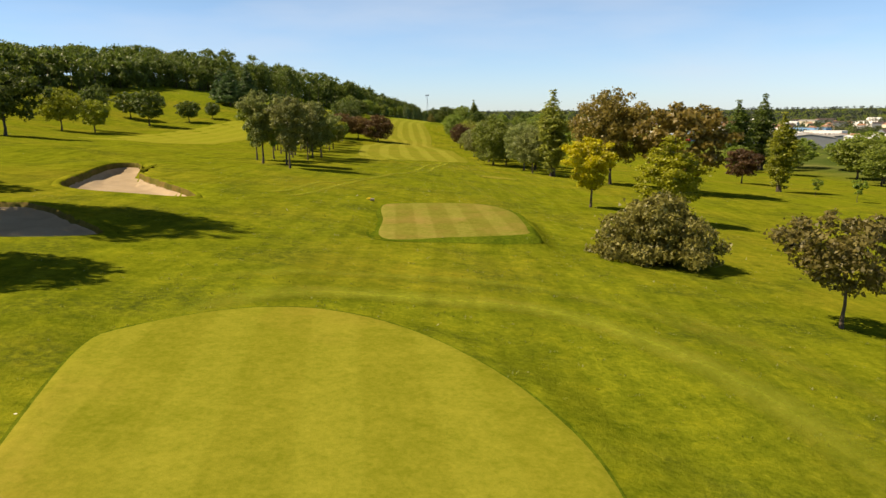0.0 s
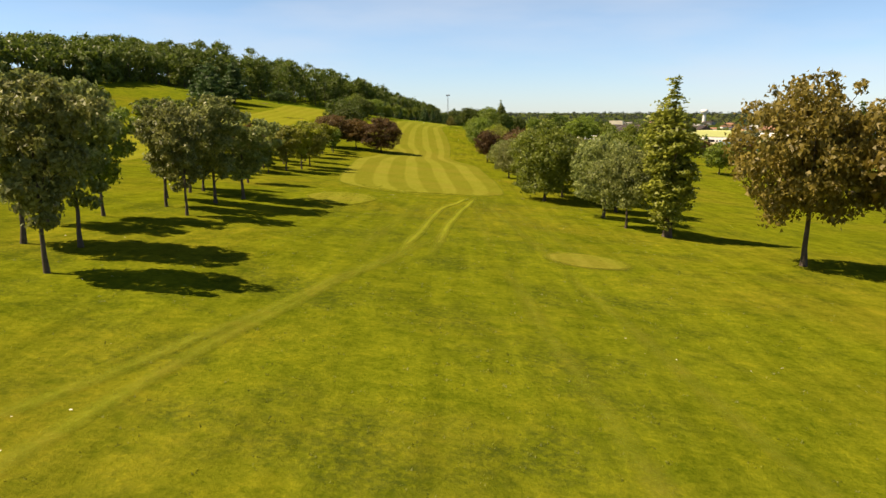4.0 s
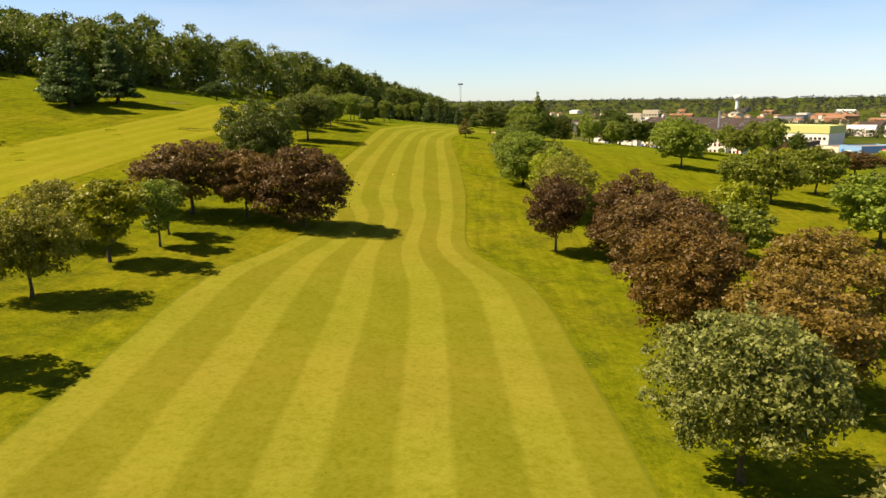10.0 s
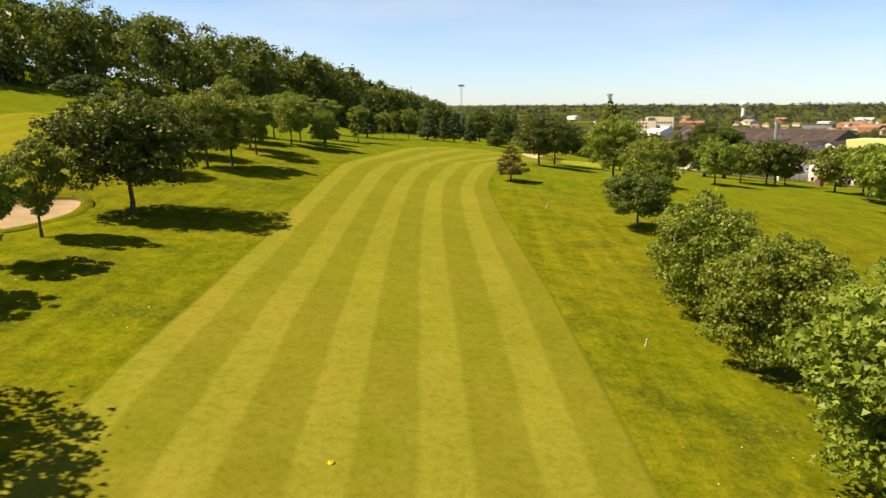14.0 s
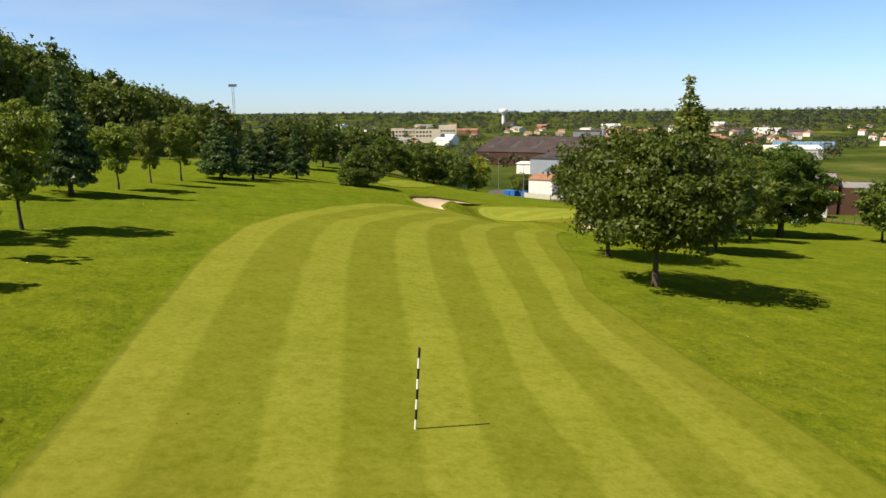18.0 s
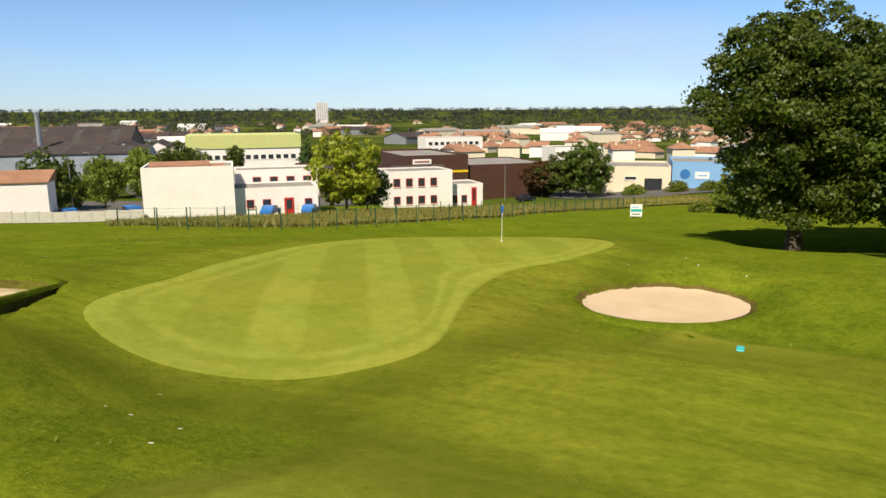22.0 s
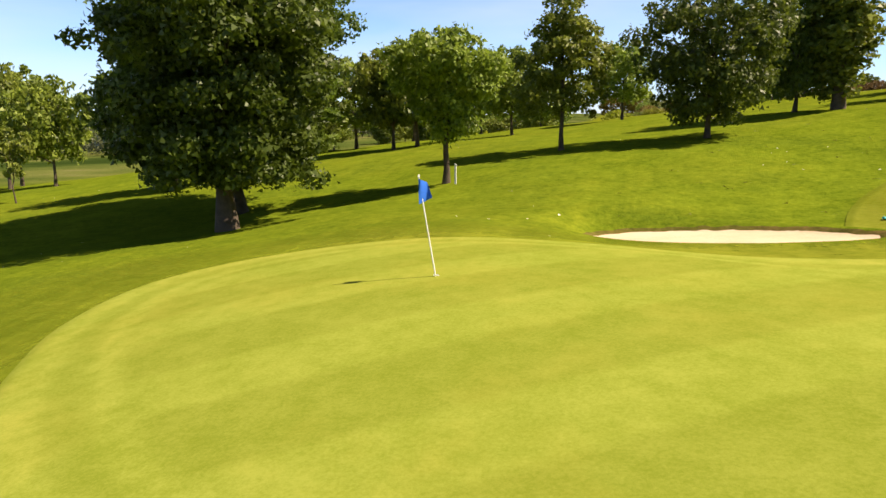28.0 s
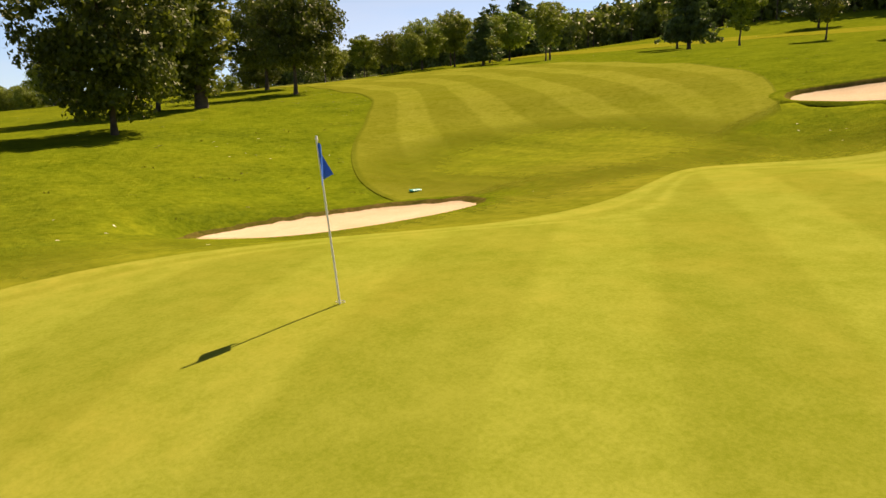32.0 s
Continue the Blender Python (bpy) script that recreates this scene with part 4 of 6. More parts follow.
# ---- trees ----
KIT = {
    "broad": [tree_kit(11 + s, 9.5, 4.3, 2.2, "round", 0.125, 14000, 105) for s in range(4)],
    "broad_far": [tree_kit(11 + s, 9.5, 4.3, 2.2, "round", 0.22, 4700, 78) for s in range(4)],
    "slim_far": [tree_kit(41 + s, 7.5, 2.6, 1.7, "vase", 0.17, 3000, 44, 0.12) for s in range(3)],
    "bigmaple": [tree_kit(31 + s, 15.0, 5.0, 2.05, "round", 0.12, 62000, 190, 0.42) for s in range(2)],
    "slim": [tree_kit(41 + s, 7.5, 2.6, 1.7, "vase", 0.11, 8500, 56, 0.12) for s in range(3)],
    "poplar": [tree_kit(51, 17.0, 2.3, 0.5, "poplar", 0.16, 9000, 90, 0.3)],
    "cone": [tree_kit(61 + s, 9.5, 3.0, 0.7, "cone", 0.15, 9000, 120, 0.2) for s in range(2)],
    "bush": [tree_kit(71, 4.6, 4.2, 0.0, "bush", 0.13, 16000, 100, 0.12)],
    "bush_far": [tree_kit(71, 4.6, 4.2, 0.0, "bush", 0.24, 3000, 60, 0.12)],
    "full": [tree_kit(111 + s, 9.5, 4.3, 0.9, "round", 0.125, 15500, 120) for s in range(3)],
    "full_far": [tree_kit(111 + s, 9.5, 4.3, 0.9, "round", 0.22, 5000, 84) for s in range(3)],
    "shrub": [tree_kit(121, 7.0, 3.6, 0.1, "ovate", 0.12, 15000, 90)],
    "open": [tree_kit(131, 5.8, 3.4, 1.5, "vase", 0.11, 4800, 40, 0.10)],
    "ovate": [tree_kit(101 + s, 10.5, 3.2, 1.9, "ovate", 0.12, 11000, 64, 0.15) for s in range(2)],
    "sapling": [tree_kit(81, 3.6, 1.4, 1.2, "vase", 0.11, 1400, 16, 0.05)],
    "apple": [tree_kit(91, 8.0, 3.9, 2.2, "vase", 0.12, 14000, 60, 0.22, lean=0.9)],
}
KINDS = {"open": 5.8, "full": 9.5, "shrub": 7.0, "broad": 9.5, "bigmaple": 15.0, "slim": 7.5, "poplar": 17.0, "cone": 9.5, "bush": 4.6, "ovate": 10.5, "sapling": 3.6, "apple": 8.0}
WIDE = {"open": 3.4, "full": 4.3, "shrub": 3.6, "broad": 4.3, "bigmaple": 5.0, "slim": 2.6, "poplar": 2.3, "cone": 3.0, "bush": 4.2, "ovate": 3.2, "sapling": 1.4, "apple": 3.9}


LINE = np.array([(0, 0), (-3, 160), (-10, 260), (-26, 390), (0, 478), (40, 505)], float)


def from_line(x, y):
    """Distance from the hole's middle line."""
    best = 1e9
    for a, b in zip(LINE[:-1], LINE[1:]):
        d = b - a
        u = min(1.0, max(0.0, float(((x - a[0]) * d[0] + (y - a[1]) * d[1]) / (d @ d))))
        best = min(best, math.hypot(x - a[0] - u * d[0], y - a[1] - u * d[1]))
    return best


def grow(kind, leaf, rows, label, group="", name="tree", pick=0):
    """Trees of one kind: x, y, height, radius of the crown."""
    for k, (x, y, h, r) in enumerate(rows):
        kin = kind + "_far" if kind in ("broad", "full", "slim", "bush") and from_line(x, y) > 38 else kind
        kit = KIT[kin][(k + pick) % len(KIT[kin])]
        flat = r / WIDE[kind]
        plant(kit, x, y, label, LEAF[leaf], flat, None, name, "bush" if name == "bush" else "tree", group, stretch=(h / KINDS[kind]) / flat)


# by the first tees
grow("bush", "rust", ((14.2, 46.5, 4.7, 3.7),), "wide dome-shaped bush with rusty olive leaves standing on the grass", name="bush")
grow("open", "rust", ((18.9, 32.3, 5.6, 3.5),), "young spreading tree with rusty olive leaves and several stems")
grow("slim", "yellow", ((16.3, 78.7, 7.8, 3.2),), "small tree with bright yellow leaves")
grow("ovate", "gold", ((22.8, 72.2, 8.9, 3.8),), "tall tree with golden yellow-green leaves")
grow("broad", "russet", ((28.4, 121.5, 16.4, 6.0),), "tall tree with olive leaves turning russet")
grow("broad", "russet", ((38.5, 115.0, 14.5, 7.6),), "broad tree with olive and russet leaves", pick=1)
grow("poplar", "olive", ((20.3, 134.2, 16.4, 3.3),), "narrow upright poplar with olive green leaves")
grow("poplar", "deep", ((105.0, 255.8, 25.0, 6.0), (117.7, 263.7, 28.0, 6.0)), "tall dark poplar on the valley floor", "poplar pair")
grow("poplar", "lime", ((64.3, 135.3, 15.4, 3.2),), "narrow poplar with yellow-green leaves")
grow("broad", "purple", ((69.3, 164.4, 8.2, 4.3), (106.0, 395.0, 7.5, 6.5)), "round tree with copper-purple leaves", pick=1)
grow("sapling", "green", ((67.5, 127.7, 3.2, 1.3), (70.2, 119.2, 3.9, 1.6), (-37.6, 430.6, 4.2, 1.5), (25.4, 596.0, 6.5, 2.4), (63.2, 279.7, 4.8, 2.9)), "sapling with a thin trunk", "saplings")
grow("broad", "green", ((146.6, 242.9, 15.0, 10.0), (130.0, 222.0, 13.0, 8.0), (160.0, 215.0, 14.0, 9.0), (112.0, 232.0, 11.0, 6.0), (175.0, 245.0, 14.0, 9.0), (118.0, 190.0, 10.0, 6.0), (131.0, 184.0, 11.0, 6.5), (143.0, 192.0, 11.0, 6.5), (128.0, 205.0, 12.0, 6.5), (101.0, 244.0, 9.0, 5.0), (150.0, 262.0, 13.0, 8.0), (164.0, 258.0, 13.0, 8.0), (178.0, 262.0, 13.0, 8.0), (138.0, 276.0, 12.0, 7.0), (192.0, 272.0, 14.0, 8.0)), "broad green tree of the valley edge", "valley trees")
grow("broad", "lime", ((23.5, 274.5, 8.0, 4.2), (35.0, 290.0, 8.5, 4.5)), "yellow-green tree behind the copper row", pick=1)
grow("broad", "green", ((28.0, 270.0, 7.6, 4.0), (53.3, 342.0, 8.0, 4.2)), "green tree lower down the slope", pick=2)
# the grove on the slope by the first tee
grow("slim", "silver", ((-26.3, 101.0, 10.2, 3.4), (-22.9, 101.0, 9.6, 3.1), (-21.0, 94.5, 9.4, 2.9), (-26.2, 120.5, 9.0, 2.7), (-22.9, 116.6, 8.5, 2.5), (-23.8, 125.6, 9.8, 3.4), (-23.5, 132.8, 8.6, 3.8)), "slender tree with grey-green leaves in a grove", "grove")
grow("slim", "green", ((-29.0, 108.0, 9.0, 2.8), (-27.5, 112.5, 8.6, 2.7), (-28.5, 126.0, 9.2, 3.0), (-29.5, 134.0, 8.4, 3.0), (-33.0, 141.0, 8.0, 2.8)), "slender green tree in a grove", "grove", pick=1)
grow("broad", "deep", ((-78.5, 126.0, 13.0, 6.4), (-112.7, 269.9, 13.5, 6.4), (-60.0, 60.0, 12.0, 5.5), (-38.0, 41.6, 28.0, 5.4), (-48.0, 53.0, 17.0, 4.6), (-31.0, 28.0, 17.5, 4.2)), "dark green tree standing alone on the slope")
grow("broad", "lime", ((-111.7, 206.0, 12.5, 5.6), (-106.0, 214.0, 10.0, 4.5)), "tree with yellow-green leaves on the slope")
grow("broad", "deep", ((-112.0, 226.0, 14.5, 5.2), (-106.4, 294.6, 8.8, 4.8), (-102.5, 312.6, 7.4, 3.9), (-125.7, 283.7, 10.5, 6.2)), "round dark tree on the upper fairway", pick=2)
grow("sapling", "green", ((-140.0, 400.0, 8.0, 3.2),), "young tree at the edge of the wood")
# the row along the left side
grow("slim", "green", ((-27.5, 145.1, 4.2, 1.8), (-34.6, 181.2, 4.4, 2.0), (-37.1, 253.4, 6.9, 2.8), (-38.4, 258.6, 6.2, 2.8)), "small green tree of the row", "tree row")
grow("slim", "olive", ((-29.6, 138.0, 7.8, 3.2), (-33.7, 190.0, 8.2, 3.9), (-37.1, 180.4, 6.6, 3.0), (-39.5, 163.0, 7.0, 3.2), (-38.5, 206.8, 7.6, 3.4), (-44.0, 214.0, 7.4, 3.6)), "rounded tree with yellowish olive leaves in the row", "tree row")
grow("slim", "bronze", ((-30.1, 155.5, 7.8, 2.9),), "slender tree with reddish leaves", "tree row")
grow("broad", "olive", ((-41.0, 172.0, 7.0, 3.4), (-32.8, 205.3, 9.4, 3.9), (-42.5, 197.0, 7.6, 3.6), (-38.5, 234.2, 7.8, 3.6), (-46.0, 228.0, 7.5, 3.8), (-46.0, 250.0, 7.0, 3.4)), "leafy olive green tree of the row", "tree row", pick=1)
grow("slim", "lime", ((-32.6, 197.3, 8.6, 3.3), (-38.2, 191.0, 7.0, 3.2), (-37.1, 219.7, 9.0, 3.6), (-38.5, 246.0, 7.8, 3.9), (-39.5, 184.5, 6.8, 2.9)), "tree with bright yellow-green leaves in the row", "tree row", pick=2)
grow("full", "purple", ((-25.9, 269.3, 10.4, 5.6),), "round maple with dark copper leaves beside the fairway")
grow("broad", "bronze", ((-33.4, 270.5, 9.0, 4.2),), "tree with reddish-brown leaves", pick=1)
grow("broad", "purple", ((-40.6, 270.5, 9.8, 6.4),), "broad tree with purple-brown leaves", pick=2)
grow("full", "deep", ((-43.5, 308.5, 13.0, 6.6), (-40.5, 296.5, 11.0, 5.0)), "tall dark green tree beside the fairway", pick=1)
grow("slim", "lime", ((-39.0, 300.0, 6.0, 2.6),), "small bright green tree below a dark one")
grow("slim", "green", ((-45.3, 324.8, 6.6, 2.6), (-45.6, 331.2, 7.0, 2.6), (-46.4, 338.1, 7.2, 2.6)), "slender green tree of a short row", "short row")
grow("broad", "deep", ((-44.2, 348.0, 11.0, 5.9),), "broad dark tree beside a bunker")
grow("broad", "green", ((-46.5, 373.0, 9.5, 3.6), (-52.1, 380.6, 8.4, 3.4), (-47.8, 394.5, 8.0, 3.4), (-44.6, 407.0, 9.0, 3.6), (-53.0, 366.0, 8.5, 3.8)), "green tree of the row on the slope", "slope row", pick=1)
grow("cone", "needle", ((-42.3, 424.3, 9.2, 3.0), (-39.3, 461.0, 11.5, 3.0), (-26.6, 497.0, 9.6, 3.5), (-22.0, 502.0, 8.3, 2.6), (-19.0, 509.0, 10.1, 2.9), (-14.0, 517.0, 8.6, 2.6)), "dark spruce with branches to the ground", "spruces")
grow("slim", "green", ((-38.3, 440.1, 7.8, 2.6), (-36.4, 468.5, 6.6, 2.5), (-34.2, 478.0, 7.0, 2.0), (-31.4, 487.0, 8.4, 3.0), (-44.5, 436.0, 8.4, 3.2), (-45.2, 388.9, 8.1, 3.3), (-45.0, 415.0, 8.8, 3.4), (-44.6, 376.2, 8.2, 3.8), (-47.5, 455.0, 8.0, 3.2), (-50.5, 418.0, 8.0, 3.4)), "green tree of the upper row", "slope row")
grow("shrub", "deep", ((-5.8, 502.0, 6.6, 3.5),), "dense dark bush-like tree before the second green")
grow("full", "deep", ((26.0, 583.0, 11.0, 5.0), (33.0, 590.0, 11.0, 5.2), (38.5, 582.0, 9.5, 4.6), (17.0, 584.0, 11.0, 5.0), (0.7, 590.0, 15.0, 5.6), (-10.0, 575.0, 13.0, 6.0), (22.0, 612.0, 14.0, 7.0), (34.0, 618.0, 13.0, 6.5), (45.0, 630.0, 14.0, 7.5), (-28.0, 575.0, 15.0, 7.0), (12.0, 600.0, 13.0, 6.0)), "dark green tree behind the second green", "boundary trees")
grow("full", "lime", ((40.0, 606.0, 12.0, 5.0), (44.5, 585.0, 11.0, 4.4)), "tree with pale yellow-green leaves by the fence", pick=2)
# the row along the right side
grow("broad", "silver", ((17.0, 138.5, 9.3, 3.4), (16.3, 147.7, 10.2, 4.3), (8.6, 214.2, 8.8, 4.0), (9.4, 198.5, 9.4, 4.2), (11.4, 187.5, 11.0, 4.4), (15.0, 176.0, 10.5, 4.6), (16.5, 205.0, 9.5, 4.4)), "tree with grey-green wind-turned leaves in a row", "lower tree row")
grow("full", "green", ((11.2, 167.5, 11.8, 5.4), (20.0, 158.0, 11.0, 5.0), (22.0, 172.0, 12.0, 5.2), (24.0, 188.0, 11.0, 5.0)), "green tree of the dense row", "lower tree row", pick=2)
grow("full", "bronze", ((16.0, 226.0, 8.5, 4.8), (12.5, 238.0, 9.5, 5.2), (24.0, 240.0, 9.5, 5.0)), "tree with bronze leaves in the row", "lower tree row", pick=1)
grow("broad", "purple", ((5.4, 266.6, 9.4, 3.8), (14.0, 250.0, 10.5, 5.8)), "tree with dark purple-brown leaves in the row", "lower tree row")
grow("full", "purple", ((14.0, 264.0, 11.0, 5.6),), "dense tree with dark copper-brown leaves in the row", "lower tree row", pick=1)
grow("full", "olive", ((9.0, 288.0, 9.2, 4.4), (10.2, 296.5, 9.4, 4.6)), "tree with olive leaves in the row", "lower tree row", pick=1)
grow("full", "lime", ((8.5, 303.6, 8.7, 4.2),), "tree with fresh yellow-green leaves in the row", "lower tree row", pick=2)
grow("full", "green", ((4.4, 315.2, 10.3, 5.4), (9.5, 311.0, 9.5, 4.4), (2.3, 337.3, 8.8, 4.2), (3.5, 327.0, 8.5, 4.0)), "leafy green tree in the row", "lower tree row")
grow("broad", "deep", ((4.4, 365.2, 6.6, 3.8),), "compact dark green tree of the row", pick=1)
grow("ovate", "rust", ((-8.1, 393.9, 5.4, 2.8),), "small bushy pine with brownish needles beside the fairway", pick=1)
grow("broad", "green", ((9.6, 404.5, 11.2, 5.0), (9.0, 380.0, 9.5, 4.0)), "broad green tree on the lower slope", pick=1)
grow("broad", "deep", ((-0.3, 429.8, 10.7, 5.2), (4.6, 443.9, 10.8, 4.6)), "broad dark oak beside the fairway", pick=2)
grow("poplar", "green", ((17.7, 451.7, 17.2, 3.2),), "narrow upright poplar with grey-green leaves")
grow("full", "deep", ((20.2, 449.5, 10.6, 4.0), (28.0, 463.0, 10.2, 4.3)), "rounded dark green tree on the slope by the green")
grow("ovate", "green", ((37.0, 464.0, 10.8, 3.4),), "young upright tree with fresh green leaves")
grow("apple", "green", ((42.2, 474.2, 7.8, 3.4),), "old apple tree with an open crown and crooked trunk")
grow("bigmaple", "maple", ((50.3, 482.5, 15.4, 5.3), (53.4, 476.4, 14.4, 6.0)), "large dense maple casting a deep shade", "maple pair")
grow("broad", "green", ((56.4, 290.1, 11.5, 7.2), (54.7, 326.4, 11.0, 6.2), (54.9, 400.2, 12.0, 6.4), (48.7, 369.9, 12.0, 6.6), (72.0, 345.0, 11.0, 6.0), (66.0, 310.0, 10.0, 5.5), (84.0, 300.0, 11.0, 6.0), (60.0, 420.0, 11.0, 5.0)), "broad tree on the lower fairway", "lower trees", pick=1)
grow("broad", "deep", ((63.4, 467.6, 9.5, 4.2), (60.0, 455.0, 10.0, 4.5), (70.0, 440.0, 11.0, 5.0), (52.0, 446.0, 10.0, 4.5)), "dark green tree beyond the green", "lower trees")
grow("cone", "needle", ((-109.8, 364.1, 20.0, 7.2), (-104.5, 378.0, 20.0, 7.0), (-116.0, 372.0, 18.0, 6.5)), "tall dark cedar at the top of the slope", "cedars")

# the clipped hedge on the upper slope
_rng = np.random.default_rng(44)
hedge = thing("clipped_hedge", pose(-162.5, 333.0, ground(-162.5, 333.0)), "long clipped dark green hedge on the upper slope", "hedge")
_p = np.stack([0.6 * _rng.normal(size=70), np.linspace(-14, 14, 70), 1.3 + 0.5 * _rng.random(70)], 1)
_p[:, 2] += ground_at(_p[:, 0] - 162.5, _p[:, 1] + 333.0) - ground(-162.5, 333.0)
part("foliage", mesh_of("foliage", *leaves_on(_rng, _p, np.full(70, 1.3), np.full(70, 50), 0.3, 1.0)), LEAF["deep"], hedge)
for _y in (-9.0, 0.0, 9.0):
    round_bar("stem", [(0, _y, ground(-162.5, 333.0 + _y) - ground(-162.5, 333.0) - 0.2), (0, _y, ground(-162.5, 333.0 + _y) - ground(-162.5, 333.0) + 1.4)], [0.12, 0.08], BARK, hedge, 6)

# ---- the wooded hill ----
def build_forest():
    rng = np.random.default_rng(5)
    cs, rs, out, trunks = [], [], [], []
    for _ in range(2250):
        y = 40 + 820 * rng.random()
        depth = 105 * rng.random() ** 1.3
        x = np.interp(y, WOOD_Y, WOOD_X) - depth
        z = float(land(x, y)[0])
        h = float(np.interp(y, (60, 400, 470, 510, 560, 610, 700), (14, 15, 19, 22.5, 21.5, 19, 19))) * (0.82 + 0.36 * rng.random())
        r = 3.8 + 2.8 * rng.random()
        front = depth < 16
        for k in range(8 if front else 4):
            a = 2 * math.pi * rng.random()
            u = rng.random() * (1.0 if front else 0.55) ** 0.5
            low = (1 - u) * (h - r * 0.5) if k else h - r * 0.6
            rho = 0.0 if k == 0 else r * 0.62 * math.sqrt(max(0.05, 1 - (1.3 * low / h - 0.45) ** 2))
            cs.append((x + rho * math.cos(a), y + rho * math.sin(a), z + max(1.0 if front else h * 0.45, low)))
            rs.append(r * (0.5 + 0.25 * rng.random()))
            out.append((0.6 * math.cos(a), 0.6 * math.sin(a), 0.5))
        if depth < 9:
            trunks.append(tube([(x, y, z - 0.3), (x, y, z + h * 0.6)], [0.25, 0.12], 5))
    cs, rs, out = np.array(cs), np.array(rs), np.array(out)
    near = cs[:, 1] > 400
    v, f = joined([leaves_on(rng, cs[near], rs[near], np.full(near.sum(), 62), 0.44, 0.8, out[near], 0.8),
                   leaves_on(rng, cs[~near], rs[~near], np.full((~near).sum(), 26), 0.72, 0.8, out[~near], 0.8),
                   leaves_on(rng, cs, rs * 0.6, np.full(len(cs), 6), 1.2, 0.8, out)])
    ob = thing("hill_wood", Matrix(), "dense dark mixed wood covering the hillside", "wood")
    ob["kind"] = "stuff"
    tagged(part("crowns", mesh_of("crowns", v, f), LEAF["forest"], ob), kind="stuff")
    tagged(part("trunks", mesh_of("trunks", *joined(trunks)), BARK, ob), kind="stuff")


build_forest()

for _pts, _w, _s in ((((-5.4, 108), (-4.6, 118), (-4.1, 128), (-3.5, 141), (-1.5, 153), (0.4, 163)), 1.0, 0.95), (((-3.0, 108), (-2.4, 123), (-1.6, 136), (-0.4, 150), (1.2, 163)), 1.0, 0.95),
                     (((6.2, 110), (5.2, 120), (4.1, 129), (2.1, 152), (1.3, 163)), 1.4, 0.4), (((1.5, 112), (1.0, 128), (0.6, 145), (1.0, 162)), 1.2, 0.3), (((8.6, 108), (8.0, 120), (6.2, 138), (3.0, 156)), 1.4, 0.35), (((-8.0, 106), (-7.4, 120), (-6.2, 138), (-2.5, 158)), 1.6, 0.3),
                     (((-17, 62), (-15, 66.4), (-13.8, 76.9), (-9.8, 90.9), (-1.2, 126)), 0.9, 0.55), (((-15, 60), (-13.3, 63.9), (-12, 70), (-11, 81), (-7.7, 97.7), (0, 128)), 0.9, 0.55),
                     (((5.5, 72), (3.5, 90), (2.0, 110)), 1.2, 0.4), (((10.0, 76), (8.0, 92), (6.0, 112)), 1.2, 0.4),
                     (((-11, 24.5), (-7.6, 29), (-2.2, 31), (3.6, 31), (7.2, 28.4), (9.8, 24.2), (11, 20.4), (11.6, 15)), 2.6, 0.75), (((-13, 29), (-7, 33.5), (0, 35), (6.5, 34), (11, 29.5), (14, 23)), 1.6, 0.4), (((8, 36), (12, 30), (15, 22), (16, 14)), 1.4, 0.4)):
    track(_pts, _w, _s)
for _k, _x in enumerate((-15.5, -12.2, -8.6, -5.0, -1.6, 1.6)):
    _y = 163.4 + 0.10 * (_x + 7) ** 2 * (_x < -7) + 0.05 * (_x + 7) ** 2 * (_x > -7) - 0.6 * (_k % 2)
    track(((_x - 1.3, _y + 3.0), (_x - 1.2, _y), (_x - 0.3, _y - 2.0 - 0.4 * (_k % 3)), (_x + 1.0, _y - 1.7), (_x + 1.5, _y), (_x + 1.4, _y + 2.6)), 0.75, 0.55)
track(((-19, 166.5), (-14, 163.2), (-8, 161.2), (-2, 160.8), (2.4, 162.0), (4.2, 165.5)), 1.1, 0.5)

# ---- materials of the town ----
WHITE_WALL = plain("white_render", (0.80, 0.765, 0.755), 0.9, vary=0.08, scale=0.4, grain=6)
CREAM_WALL = plain("cream_render", (0.70, 0.62, 0.48), 0.9, vary=0.08, scale=0.4)
BLUE_WALL = plain("blue_paint", (0.19, 0.38, 0.64), 0.6, vary=0.08, scale=0.5)
BROWN_CLAD = plain("brown_cladding", (0.075, 0.035, 0.025), 0.6, vary=0.15, scale=0.5)
GREY_CLAD = plain("grey_cladding", (0.20, 0.215, 0.24), 0.55, vary=0.12, scale=0.3)
PALE_CLAD = plain("pale_blue_grey_cladding", (0.29, 0.33, 0.40), 0.55, vary=0.12, scale=0.3)
ROOF_DARK = plain("dark_roofing", (0.055, 0.042, 0.042), 0.95, vary=0.4, scale=0.15, grain=3)
ROOF_GREY = plain("grey_felt_roofing", (0.24, 0.23, 0.22), 0.9, vary=0.25, scale=0.3)
ROOF_WHITE = plain("white_sheet_roofing", (0.70, 0.70, 0.69), 0.6, vary=0.12, scale=0.2)
SKYLIGHT = plain("grimy_skylight", (0.15, 0.14, 0.135), 0.6, vary=0.35, scale=0.4)
TILE = plain("clay_tiles", (0.29, 0.155, 0.10), 0.9, vary=0.3, scale=0.5, grain=5, relief=0.4)
LIME_CLAD = plain("lime_cladding", (0.52, 0.55, 0.22), 0.6, vary=0.08)
RED = plain("red_paint", (0.45, 0.02, 0.02), 0.5, vary=0.1)
ASPHALT = plain("asphalt", (0.10, 0.095, 0.095), 0.95, vary=0.25, scale=0.3)
STEEL = plain("galvanised_steel", (0.45, 0.46, 0.48), 0.45, 0.7, vary=0.1)
GREEN_STEEL = plain("green_steel", (0.03, 0.09, 0.05), 0.5, 0.0, vary=0.15)
